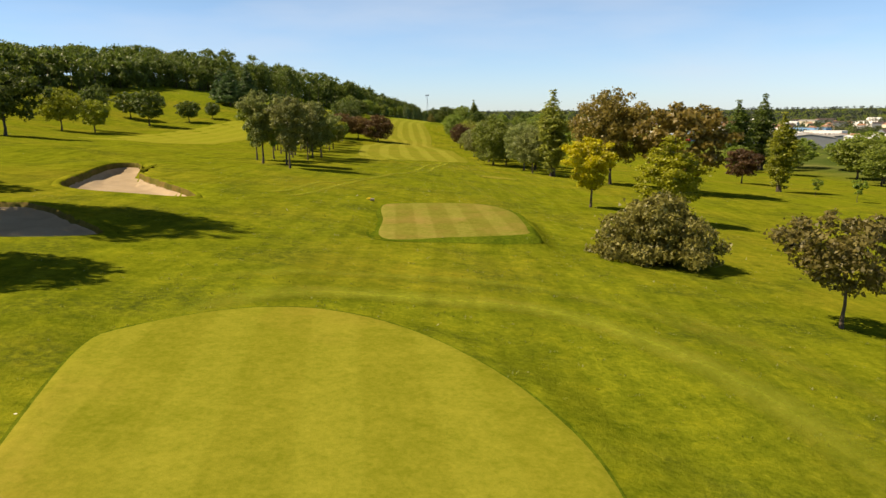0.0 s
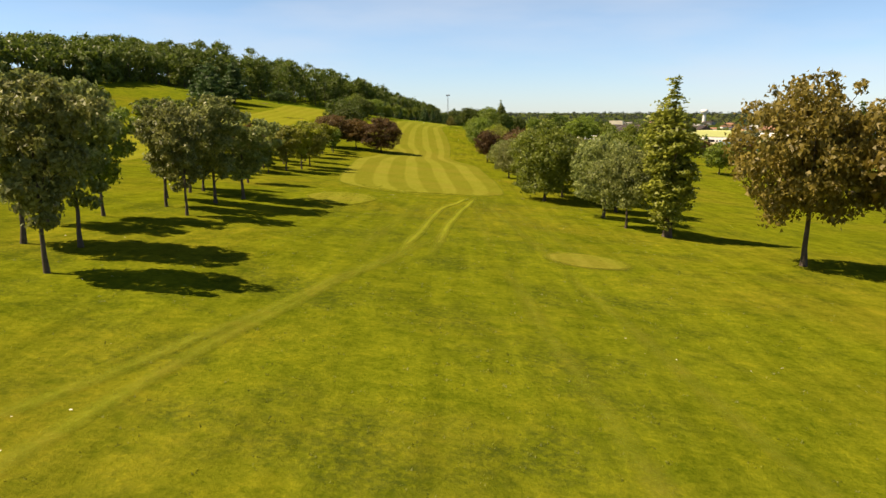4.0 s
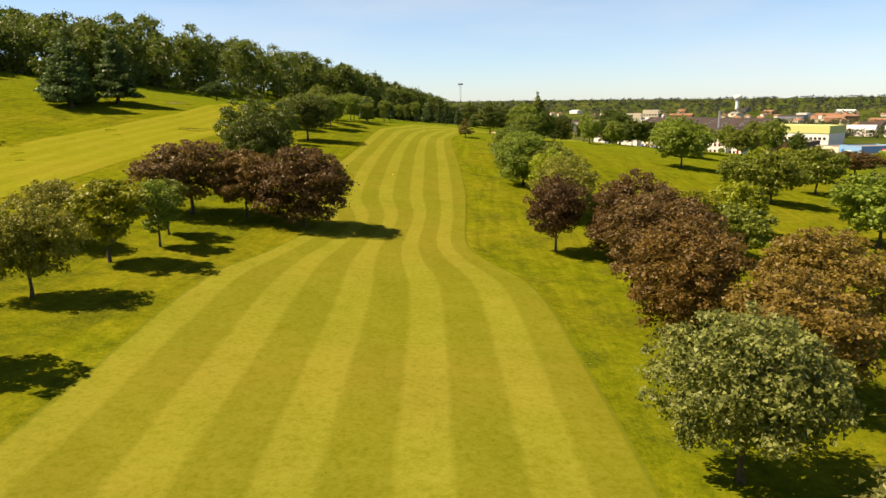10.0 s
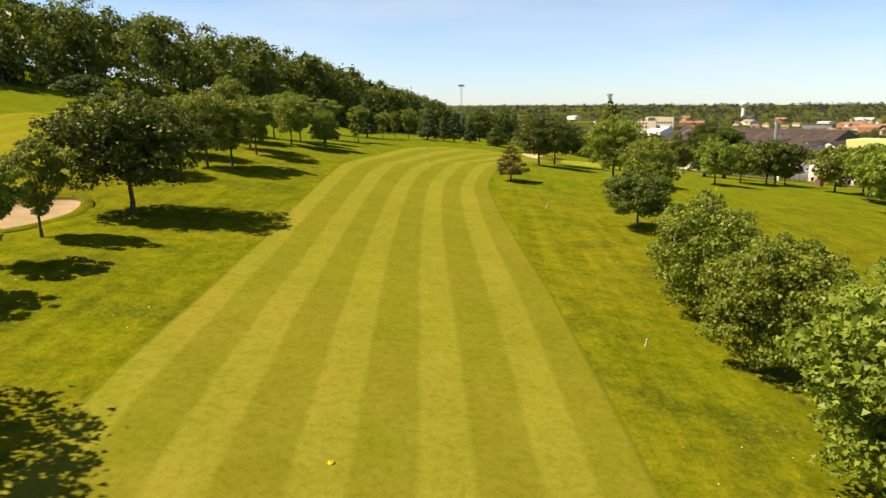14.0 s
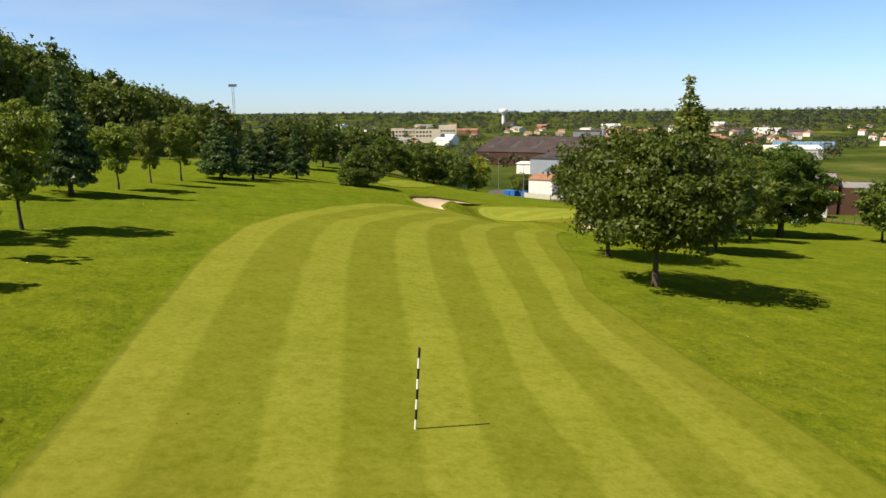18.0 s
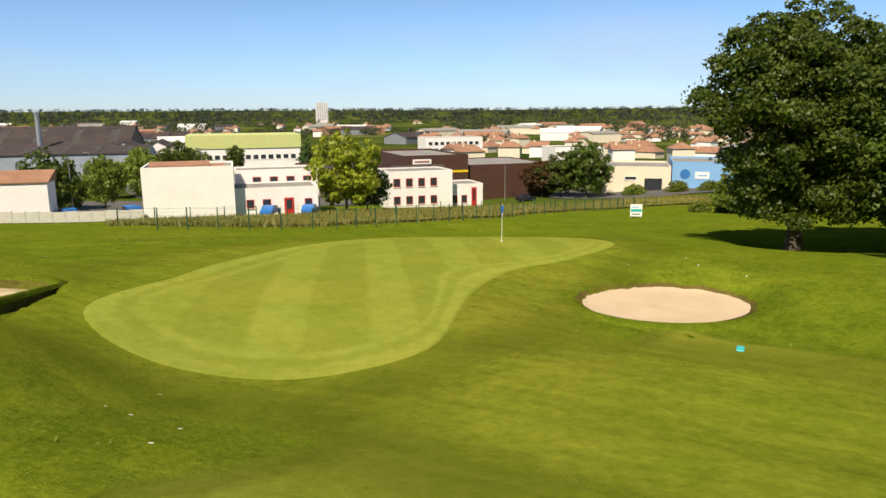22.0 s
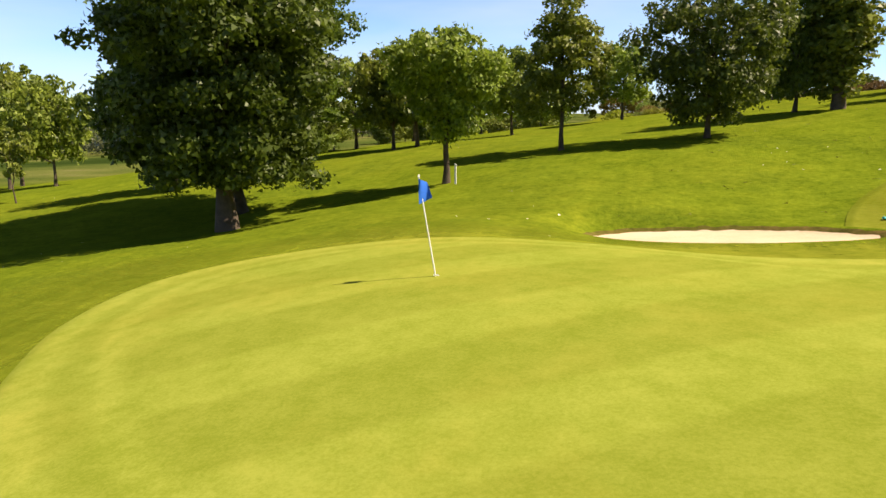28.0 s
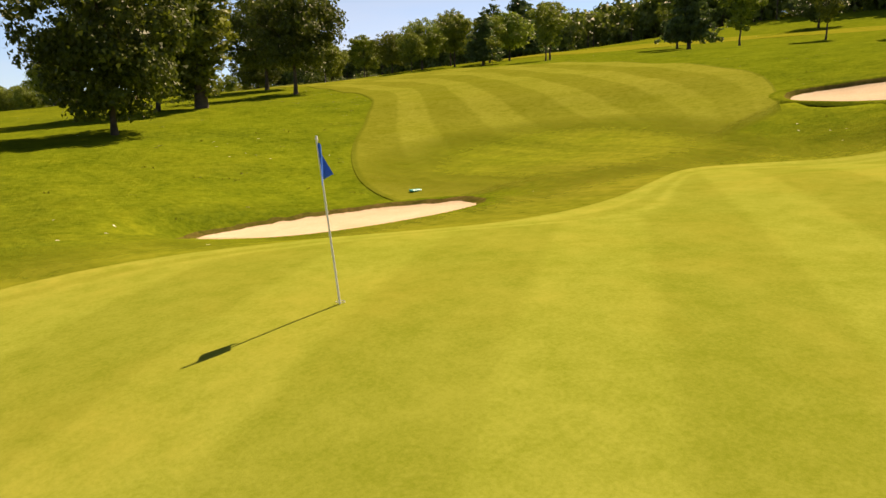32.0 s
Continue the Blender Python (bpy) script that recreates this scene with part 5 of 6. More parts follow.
WHITE_PAINT = plain("white_paint", (0.78, 0.78, 0.76), 0.5, vary=0.05)
BLACK_PAINT = plain("black_paint", (0.02, 0.02, 0.02), 0.5, vary=0.2)
YELLOW_PAINT = plain("yellow_paint", (0.75, 0.52, 0.02), 0.5, vary=0.1)
TYRE = plain("tyre_rubber", (0.02, 0.02, 0.02), 0.9, vary=0.2)
CAR_BLUE = plain("blue_car_paint", (0.03, 0.16, 0.48), 0.25, vary=0.05)
CAR_DARK = plain("dark_car_paint", (0.02, 0.022, 0.03), 0.25, vary=0.05)
WOOD = plain("weathered_wood", (0.16, 0.10, 0.075), 0.9, vary=0.35, scale=2.0, grain=20, relief=0.5)


def glass_material():
    m, nt, b = material("window_glass", 0.08, 0.0, 0.5)
    b.inputs["Base Color"].default_value = (0.03, 0.035, 0.045, 1)
    return m


GLASS = glass_material()


def frame_at(left, right):
    """Local axes: x along a facade from left to right, y into the building, z up; origin at the left foot."""
    (ax, ay), (bx, by) = left, right
    turn = math.degrees(math.atan2(by - ay, bx - ax))
    z = min(ground(ax, ay), ground(bx, by)) - 0.05
    return pose(ax, ay, z, 0, 0, turn), math.hypot(bx - ax, by - ay)


def window_on(parent, x0, x1, z0, z1, frame_mat, y=0.0, sill=True):
    """A window set in a facade: recess frame of four bars and a pane."""
    bm = bmesh.new()
    t = 0.09
    for a in ((x0, z0, x1, z0 + t), (x0, z1 - t, x1, z1), (x0, z0 + t, x0 + t, z1 - t), (x1 - t, z0 + t, x1, z1 - t)):
        box(bm, a[0], y - 0.06, a[1], a[2], y + 0.1, a[3])
    w = part("window", bm, frame_mat, parent)
    part("pane", boxed(x0 + t, y - 0.02, z0 + t, x1 - t, y + 0.02, z1 - t), GLASS, w)
    if sill:
        part("sill", boxed(x0 - 0.05, y - 0.14, z0 - 0.07, x1 + 0.05, y + 0.05, z0 - 0.003), WHITE_WALL, w)
    return w


def block(name, left, right, depth, height, wall, label, roof=ROOF_GREY, windows=(), frames=None, parapet=0.35, category="building", doors=(), lift=0.0):
    m, w = frame_at(left, right)
    ob = thing(name, m, label, category)
    part("wall", boxed(0, 0, -1.5, w, depth, height + lift, 0.03), wall, ob)
    t = 0.25
    part("roof", boxed(t, t, height + lift + 0.004, w - t, depth - t, height + lift + 0.09), roof, ob)
    if parapet:
        bm = bmesh.new()
        h0, h1 = height + lift + 0.003, height + lift + parapet
        for a in ((0, 0, w, t), (0, depth - t, w, depth), (0, t, t, depth - t), (w - t, t, w, depth - t)):
            box(bm, a[0], a[1], h0, a[2], a[3], h1)
        part("parapet", bm, wall, ob)
    for q in windows:
        window_on(ob, *q, frames or WHITE_PAINT)
    for x0, x1, z1, mat in doors:
        d = part("door", boxed(x0, -0.07, 0.02, x1, 0.03, z1, 0.01), mat, ob)
        part("pane", boxed(x0 + 0.3, -0.085, z1 * 0.35, x1 - 0.3, -0.071, z1 - 0.25), GLASS, d)
    return ob


def shed(name, left, right, depth, eaves, ridge, wall, roof, label, along=True, strips=0, category="building"):
    """A hall with a pitched roof; strips of skylight along the slope."""
    m, w = frame_at(left, right)
    ob = thing(name, m, label, category)
    part("wall", boxed(0, 0, -2.0, w, depth, eaves), wall, ob)
    o = 0.35
    if along:  # ridge runs left to right
        sec = [(-o, eaves), (depth / 2, ridge), (depth + o, eaves), (depth + o, eaves + 0.22), (depth / 2, ridge + 0.24), (-o, eaves + 0.22)]
        vs = [(x, y, z) for x in (-o, w + o) for y, z in sec]
    else:
        sec = [(-o, eaves), (w / 2, ridge), (w + o, eaves), (w + o, eaves + 0.22), (w / 2, ridge + 0.24), (-o, eaves + 0.22)]
        vs = [(x, y, z) for y in (depth + o, -o) for x, z in sec]
    fs = [(k, (k + 1) % 6, 6 + (k + 1) % 6, 6 + k) for k in range(6)]
    fs += [(0, 5, 4, 1), (1, 4, 3, 2), (6, 7, 10, 11), (7, 8, 9, 10)]
    me = bpy.data.meshes.new("roof")
    me.from_pydata(vs, [], fs)
    part("roof", me, roof, ob)
    ends = [((x, 0, eaves), (x, depth, eaves), (x, depth / 2, ridge)) for x in (0.0, w)] if along else [((0, y, eaves), (w, y, eaves), (w / 2, y, ridge)) for y in (0.0, depth)]
    for tri in ends:
        gb = bmesh.new()
        gb.faces.new([gb.verts.new(v) for v in tri])
        part("gable", gb, wall, ob)
    for k in range(strips):
        u = (k + 0.5) / strips
        s = bmesh.new()
        if along:
            x = w * u
            q = [(x - w * 0.12 / strips, depth * 0.08, 0), (x + w * 0.12 / strips, depth * 0.08, 0), (x + w * 0.12 / strips, depth * 0.42, 0), (x - w * 0.12 / strips, depth * 0.42, 0)]
            rise = lambda p: eaves + (ridge - eaves) * p[1] / (depth / 2) + 0.30
        else:
            y = depth * u
            q = [(w * 0.08, y - 0.6, 0), (w * 0.42, y - 0.6, 0), (w * 0.42, y + 0.6, 0), (w * 0.08, y + 0.6, 0)]
            rise = lambda p: eaves + (ridge - eaves) * p[0] / (w / 2) + 0.30
        top = [s.verts.new((p[0], p[1], rise(p))) for p in q]
        s.faces.new(top)
        bmesh.ops.solidify(s, geom=s.faces[:], thickness=0.06)
        part("skylight", s, ROOF_WHITE if roof is not ROOF_DARK else SKYLIGHT, ob)
    return ob


def rows_of(x0, x1, n, width, z0, z1):
    return [(x0 + (x1 - x0) * (k + 0.5) / n - width / 2, x0 + (x1 - x0) * (k + 0.5) / n + width / 2, z0, z1) for k in range(n)]


# the white buildings below the green
hut = block("gatehouse", (59.6, 581.3), (64.6, 575.9), 4.5, 5.6, WHITE_WALL, "tall white rendered hut with a tiled lean-to roof", parapet=0)
_me = bpy.data.meshes.new("tiled_roof")
_me.from_pydata([(-0.2, -0.2, 5.75), (7.6, -0.2, 5.75), (7.6, 4.7, 7.1), (-0.2, 4.7, 7.1), (-0.2, -0.2, 5.6), (7.6, -0.2, 5.6), (7.6, 4.7, 5.6), (-0.2, 4.7, 5.6)], [], [(0, 1, 2, 3), (4, 7, 6, 5), (0, 4, 5, 1), (1, 5, 6, 2), (2, 6, 7, 3), (3, 7, 4, 0)])
part("tiled_roof", _me, TILE, hut)
main = block("office_building", (69.0, 562.4), (77.3, 553.5), 11.0, 7.0, WHITE_WALL, "white rendered office block with a stepped tiled roof edge", ROOF_GREY)
for _x0, _x1, _z in ((1.0, 9.0, 8.0), (2.2, 11.0, 7.4)):
    _me = bpy.data.meshes.new("tiled_roof")
    _y = 0.6 if _z > 7.5 else 3.2
    _me.from_pydata([(_x0, _y, _z - 0.5), (_x1, _y, _z - 0.5), (_x1, _y + 2.2, _z), (_x0, _y + 2.2, _z), (_x0, _y, 7.1), (_x1, _y, 7.1), (_x1, _y + 2.2, 7.1), (_x0, _y + 2.2, 7.1)], [], [(0, 1, 2, 3), (4, 7, 6, 5), (0, 4, 5, 1), (1, 5, 6, 2), (2, 6, 7, 3), (3, 7, 4, 0)])
    part("tiled_roof", _me, TILE, main)
block("office_annex", (78.0, 555.6), (86.9, 546.1), 9.0, 3.9, WHITE_WALL, "low white office annex with red window frames and a red door", ROOF_GREY, [(2.6, 3.7, 1.2, 2.5), (4.9, 6.1, 1.1, 2.5), (11.0, 12.1, 1.0, 2.4)], RED, 0.3, doors=((8.0, 9.4, 2.6, RED),))
block("office_upper_storey", (86.5, 561.8), (95.5, 552.2), 8.0, 6.8, WHITE_WALL, "white upper office storey with red-framed windows and roof rails", ROOF_GREY, rows_of(2.0, 12.6, 4, 1.3, 4.6, 6.0) + [(2.2, 3.4, 1.0, 2.4)], RED, 0.35)
two = block("two_storey_office", (109.2, 547.1), (117.6, 538.4), 9.0, 6.6, WHITE_WALL, "two-storey white office with red window frames and a railed flat roof", ROOF_GREY, rows_of(0.4, 9.6, 4, 1.25, 4.1, 5.6) + rows_of(0.4, 9.6, 4, 1.25, 0.9, 2.4), RED, 0.3)
for _k in range(7):
    part("railing_post", boxed(1.0 + 1.6 * _k, 1.0, 6.6, 1.06 + 1.6 * _k, 1.06, 7.8), STEEL, two)
part("railing_bar", boxed(1.0, 0.99, 7.74, 10.7, 1.05, 7.80), STEEL, two)
block("office_wing", (119.0, 540.0), (123.6, 534.9), 8.0, 4.2, WHITE_WALL, "low white wing with a red stripe and roof rails", ROOF_GREY, [(0.7, 1.8, 0.9, 2.4), (2.6, 3.7, 0.9, 2.4)], RED, 0.3, doors=((4.6, 5.6, 3.8, RED),))
brown = block("brown_warehouse", (126.0, 553.5), (136.0, 543.5), 26.0, 9.5, BROWN_CLAD, "large dark brown clad warehouse with a pale roof sign", ROOF_GREY, parapet=0.5)
part("stripe", boxed(0.0, -0.06, 6.3, 14.1, -0.004, 6.75), YELLOW_PAINT, brown, "orange-yellow stripe")
part("roof_sign", boxed(2.0, -0.12, 8.2, 6.0, -0.01, 9.2, 0.02), WHITE_WALL, brown, "pale sign with unreadable bars")
part("sign_bar", boxed(2.4, -0.15, 8.5, 5.6, -0.124, 8.9), TILE, brown)
for _q in rows_of(2.0, 13.0, 5, 1.4, 2.8, 4.6):
    window_on(brown, *_q, WHITE_PAINT, sill=False)
block("brown_warehouse", (137.0, 544.0), (150.5, 530.5), 22.0, 7.4, BROWN_CLAD, "lower dark brown clad warehouse", ROOF_GREY, parapet=0.3)
block("lime_building", (192.7, 682.7), (221.0, 652.6), 26.0, 12.0, WHITE_WALL, "long industrial building, lime above and white below", ROOF_GREY, rows_of(1, 40, 14, 2.0, 3.4, 5.2), WHITE_PAINT, 0.4)
_m, _w = frame_at((192.5, 682.5), (220.8, 652.4))
part("upper_band", boxed(-0.2, -0.35, 7.6, _w + 0.4, 26.2, 12.6, 0.05), LIME_CLAD, bpy.data.objects["lime_building"], "lime-yellow upper cladding")
shed("factory_hall", (120.8, 714.5), (162.0, 670.5), 60.0, 8.0, 9.4, PALE_CLAD, ROOF_DARK, "long low factory hall with pale grey cladding and a dark roof", True, 6)
shed("factory_hall", (128.0, 812.0), (206.0, 729.0), 60.0, 8.5, 17.0, BROWN_CLAD, ROOF_DARK, "large factory hall with a dark ridged roof and skylights", True, 8)
shed("white_store", (116.6, 721.7), (122.4, 715.5), 12.0, 5.0, 5.8, WHITE_WALL, ROOF_WHITE, "white store beside the factory", True)
for _k in range(6):
    _x, _y = 176 + 8.0 * _k, 702 - 8.4 * _k
    shed("saw_tooth_bay", (_x, _y), (_x + 5.6, _y - 5.9), 26.0, 8.2, 10.6, WHITE_WALL, ROOF_DARK, "saw-tooth bay of the factory roof with a white face", False)
chim = thing("chimney", pose(184.0, 753.0, ground(184, 753)), "tall pale steel factory chimney", "chimney")
round_bar("stack", [(0, 0, -1), (0, 0, 22.3)], [1.0, 0.85], STEEL, chim, 14)
round_bar("rim", [(0, 0, 22.0), (0, 0, 22.5)], [1.1, 1.1], STEEL, chim, 14)
block("low_store", (112.0, 612.0), (134.0, 590.0), 26.0, 5.0, GREY_CLAD, "low grey store with a flat felt roof", ROOF_GREY, rows_of(2, 28, 7, 1.6, 2.6, 3.8), WHITE_PAINT, 0.4)
block("low_store", (140.0, 588.0), (158.0, 570.0), 22.0, 5.6, BROWN_CLAD, "low brown store with a flat grey roof", ROOF_DARK, rows_of(2, 22, 5, 1.6, 2.8, 4.2), WHITE_PAINT, 0.4)
# cream and blue building, warehouses beyond the road
block("cream_workshop", (152.0, 520.5), (155.2, 505.3), 18.0, 5.6, CREAM_WALL, "cream rendered workshop with a dark doorway", ROOF_GREY, [(6.0, 8.6, 3.2, 4.0)], WHITE_PAINT, 0.5, doors=((10.2, 13.8, 3.6, BLACK_PAINT),))
mural = block("blue_workshop", (155.25, 505.1), (157.9, 491.5), 18.0, 5.6, BLUE_WALL, "blue painted workshop wall with a white panel and a dark disc", ROOF_GREY, parapet=0.5)
part("panel", boxed(4.6, -0.08, 2.6, 7.4, -0.004, 4.0), WHITE_PAINT, mural, "white panel with unreadable bars")
part("panel_bar", boxed(5.2, -0.10, 3.1, 6.9, -0.084, 3.4), BLUE_WALL, mural)
_b = bmesh.new()
bmesh.ops.create_cone(_b, cap_ends=True, segments=28, radius1=1.0, radius2=1.0, depth=0.06, matrix=pose(2.6, -0.04, 3.5, 90, 0, 0))
part("disc", _b, plain("deep_blue_paint", (0.03, 0.16, 0.42), 0.6), mural)
shed("white_warehouse", (208.9, 488.0), (199.0, 466.0), 40.0, 6.4, 8.2, WHITE_WALL, ROOF_WHITE, "white warehouse with a pale sheet roof", True, 0)
shed("grey_warehouse", (190.6, 470.4), (181.0, 449.0), 34.0, 6.0, 8.0, GREY_CLAD, ROOF_GREY, "grey warehouse with a low gable", False, 0)
shed("white_warehouse", (250.0, 446.0), (236.0, 398.0), 36.0, 6.0, 7.8, WHITE_WALL, ROOF_WHITE, "long white warehouse with a pale roof", True, 5)
shed("grey_warehouse", (214.0, 452.0), (196.0, 410.0), 26.0, 5.4, 7.2, GREY_CLAD, ROOF_GREY, "grey warehouse with white roof lights", True, 4)
shed("white_warehouse", (262.0, 505.0), (252.0, 478.0), 30.0, 6.0, 7.5, GREY_CLAD, ROOF_GREY, "pale warehouse beside the road", True, 0)
block("white_office", (330.0, 655.0), (352.0, 632.0), 16.0, 9.0, WHITE_WALL, "white office with rows of windows", ROOF_GREY, rows_of(1, 30, 9, 2.0, 2.0, 3.6) + rows_of(1, 30, 9, 2.0, 5.4, 7.0), BLACK_PAINT)
block("blue_store", (420.0, 880.0), (452.0, 846.0), 20.0, 7.0, BLUE_WALL, "pale blue store far across the plain", ROOF_GREY)
block("white_store_far", (250.0, 560.0), (262.0, 545.0), 14.0, 7.0, WHITE_WALL, "white flat-roofed building among houses", ROOF_GREY, rows_of(1, 18, 6, 1.6, 3.8, 5.4), BLACK_PAINT)
# roofs scattered among the trees of the plain
_rng = np.random.default_rng(14)
for _k in range(56):
    _a, _d = radians((38 + 40 * _rng.random()) if _k < 26 else (2 + 50 * _rng.random())), (430 + 620 * _rng.random()) if _k < 26 else (520 + 1100 * _rng.random())
    _x, _y = 20 + _d * math.sin(_a), 470 + _d * math.cos(_a)
    _t, _l = radians(-45 + 25 * _rng.normal()), 18 + 26 * _rng.random()
    _pick = _k % 4
    shed("plain_hall", (_x, _y), (_x + _l * math.cos(_t), _y + _l * math.sin(_t)), 14 + 8 * _rng.random(), 5 + 2.5 * _rng.random(), 8 + 1.5 * _rng.random(), (WHITE_WALL, CREAM_WALL, GREY_CLAD, TILE)[_pick], (ROOF_WHITE, ROOF_GREY, ROOF_DARK, TILE)[_pick], ("white hall with a pale roof among trees", "cream hall with a grey roof among trees", "grey hall with a dark roof among trees", "brick hall with an orange tile roof among trees")[_pick])
# far high buildings
tower = block("tower_block", (1071.5, 371.0), (1062.0, 350.5), 20.0, 50.0, GREY_CLAD, "tall grey tower block far in the town", ROOF_GREY, [(1 + 3.6 * i, 3.6 + 3.6 * i, 22 + 3.1 * j, 24 + 3.1 * j) for i in range(6) for j in range(9)], WHITE_PAINT)
for _L, _R, _h, _n in (((1020, 376), (996, 322), 20, 6), ((960, 440), (930, 372), 15, 4), ((1000, 320), (975, 262), 16, 4), ((1034, 1240), (1048, 1226), 40, 12)):
    _w = math.hypot(_R[0] - _L[0], _R[1] - _L[1])
    _c = max(5, int(_w / 9))
    block("apartment_block", _L, _R, 14.0, _h, CREAM_WALL if _h == 20 else WHITE_WALL, "long pale apartment block far in the town", ROOF_GREY, [(_w * (i + 0.2) / _c, _w * (i + 0.8) / _c, 10 + (_h - 10) * j / _n + 0.4, 10 + (_h - 10) * j / _n + 0.4 + (_h - 10) / _n * 0.5) for i in range(_c) for j in range(_n)], GREY_CLAD)
for _L, _R, _h in (((188, 1180), (216, 1170), 15), ((228, 1215), (248, 1208), 19), ((166, 1205), (180, 1201), 16)):
    block("apartment_block", _L, _R, 14.0, _h, CREAM_WALL, "pinkish apartment block beyond the factory", ROOF_GREY, rows_of(1, 20, 5, 2.4, 7, 9) + rows_of(1, 20, 5, 2.4, 11.5, 13.5), GREY_CLAD)
wt = thing("water_tower", pose(640, 2010, ground(640, 2010)), "pale concrete water tower on the horizon", "water tower")
round_bar("shaft", [(0, 0, -2), (0, 0, 30)], [5, 4], WHITE_WALL, wt, 16)
round_bar("tank", [(0, 0, 28), (0, 0, 33), (0, 0, 40), (0, 0, 41)], [5, 10, 10, 3], WHITE_WALL, wt, 20)


def house(kind, w, d, h, r, wall):
    ob = thing("house", Matrix(), "small rendered house with a red clay tile roof", "house", "houses of the suburb")
    part("wall", boxed(-w / 2, -d / 2, -2, w / 2, d / 2, h), wall, ob)
    o = 0.5
    vs = [(-w / 2 - o, -d / 2 - o, h - 0.1), (w / 2 + o, -d / 2 - o, h - 0.1), (w / 2 + o, d / 2 + o, h - 0.1), (-w / 2 - o, d / 2 + o, h - 0.1), (-w / 2 + (d / 3 if kind else -o), 0, h + r), (w / 2 - (d / 3 if kind else -o), 0, h + r)]
    me = bpy.data.meshes.new("roof")
    me.from_pydata(vs, [], [(0, 1, 5, 4), (2, 3, 4, 5), (0, 4, 3), (1, 2, 5), (3, 2, 1, 0)])
    part("roof", me, TILE, ob)
    for sx in (-1, 1):
        part("window", boxed(sx * w / 4 - 0.6, -d / 2 - 0.05, 1.0, sx * w / 4 + 0.6, -d / 2 + 0.05, 2.3), GLASS, ob)
    part("chimney", boxed(w / 4, 0.6, h, w / 4 + 0.6, 1.2, h + r + 0.6), CREAM_WALL, ob)
    return ob


_rng = np.random.default_rng(9)
PROTO = [house(0, 11, 8, 3.2, 2.4, WHITE_WALL), house(1, 13, 9, 3.4, 2.6, CREAM_WALL), house(0, 9, 8, 5.6, 2.2, WHITE_WALL), house(1, 10, 9, 5.6, 2.4, CREAM_WALL)]
_k, _seen = 0, []
for _ in range(2200):
    if _k >= 290:
        break
    north = _k >= 210
    ang = radians((0 + 62 * _rng.random()) if north else (62 + 56 * _rng.random()))
    dist = (560 + 900 * _rng.random()) if north else 250 + 620 * _rng.random() ** 0.8
    x, y = 20 + dist * math.sin(ang), 490 + dist * math.cos(ang)
    if any((x - a) ** 2 + (y - b) ** 2 < 19**2 for a, b in _seen) or (not north and ((x < 275 and y < 520) or x < 235)):
        continue
    _seen.append((x, y))
    p = PROTO[_k % 4]
    m = pose(x, y, ground(x, y), 0, 0, float(_rng.choice([20, 110, 65, 155])) + 8 * _rng.normal())
    if _k < 4:
        p.matrix_basis = m
    else:
        copy_thing(p, m)
    _k += 1


# ---- woods and hedges of the plain ----
def far_woods():
    rng = np.random.default_rng(21)
    cs, rs = [], []
    while len(cs) < 9300:
        ang = radians(-14 + 172 * rng.random())
        dist = 330 + 3700 * rng.random() ** 1.35
        x, y = 20 + dist * math.sin(ang), 470 + dist * math.cos(ang)
        clump = math.sin(x / 130 + 1.1) * math.cos(y / 110) + 0.6 * math.sin((x + y) / 57) + 0.5 * math.sin(y / 33 - x / 71)
        town = 55 < math.degrees(ang) < 122 and dist < 900
        works = 15 < math.degrees(ang) < 55 and dist < 800
        if clump < (-0.15 if town else -0.35 if works else 0.1 if dist < 1500 else -0.55):
            continue
        r = (3.0 + 2.6 * rng.random()) * (1.0 if dist < 900 else 1.4 if dist < 2200 else 1.9)
        cs.append((x, y, float(land(x, y)[0]) + r * 0.6 + 1.0))
        rs.append(r)
    cs, rs = np.array(cs), np.array(rs)
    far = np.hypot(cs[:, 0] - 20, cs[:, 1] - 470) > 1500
    # beyond 1500 m the leaf colour carries the haze
    for name, leaf, pick, label in (("far_woods", "far", ~far, "woods, hedges and garden trees spread over the plain"), ("ridge_woods", "pine", far, "woods on the distant ridge, dulled in colour to give haze")):
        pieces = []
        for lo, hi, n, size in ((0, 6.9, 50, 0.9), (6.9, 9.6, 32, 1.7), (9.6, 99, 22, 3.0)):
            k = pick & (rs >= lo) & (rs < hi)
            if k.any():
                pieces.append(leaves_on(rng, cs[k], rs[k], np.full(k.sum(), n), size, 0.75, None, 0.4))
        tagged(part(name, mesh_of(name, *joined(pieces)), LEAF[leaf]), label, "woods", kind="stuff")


far_woods()

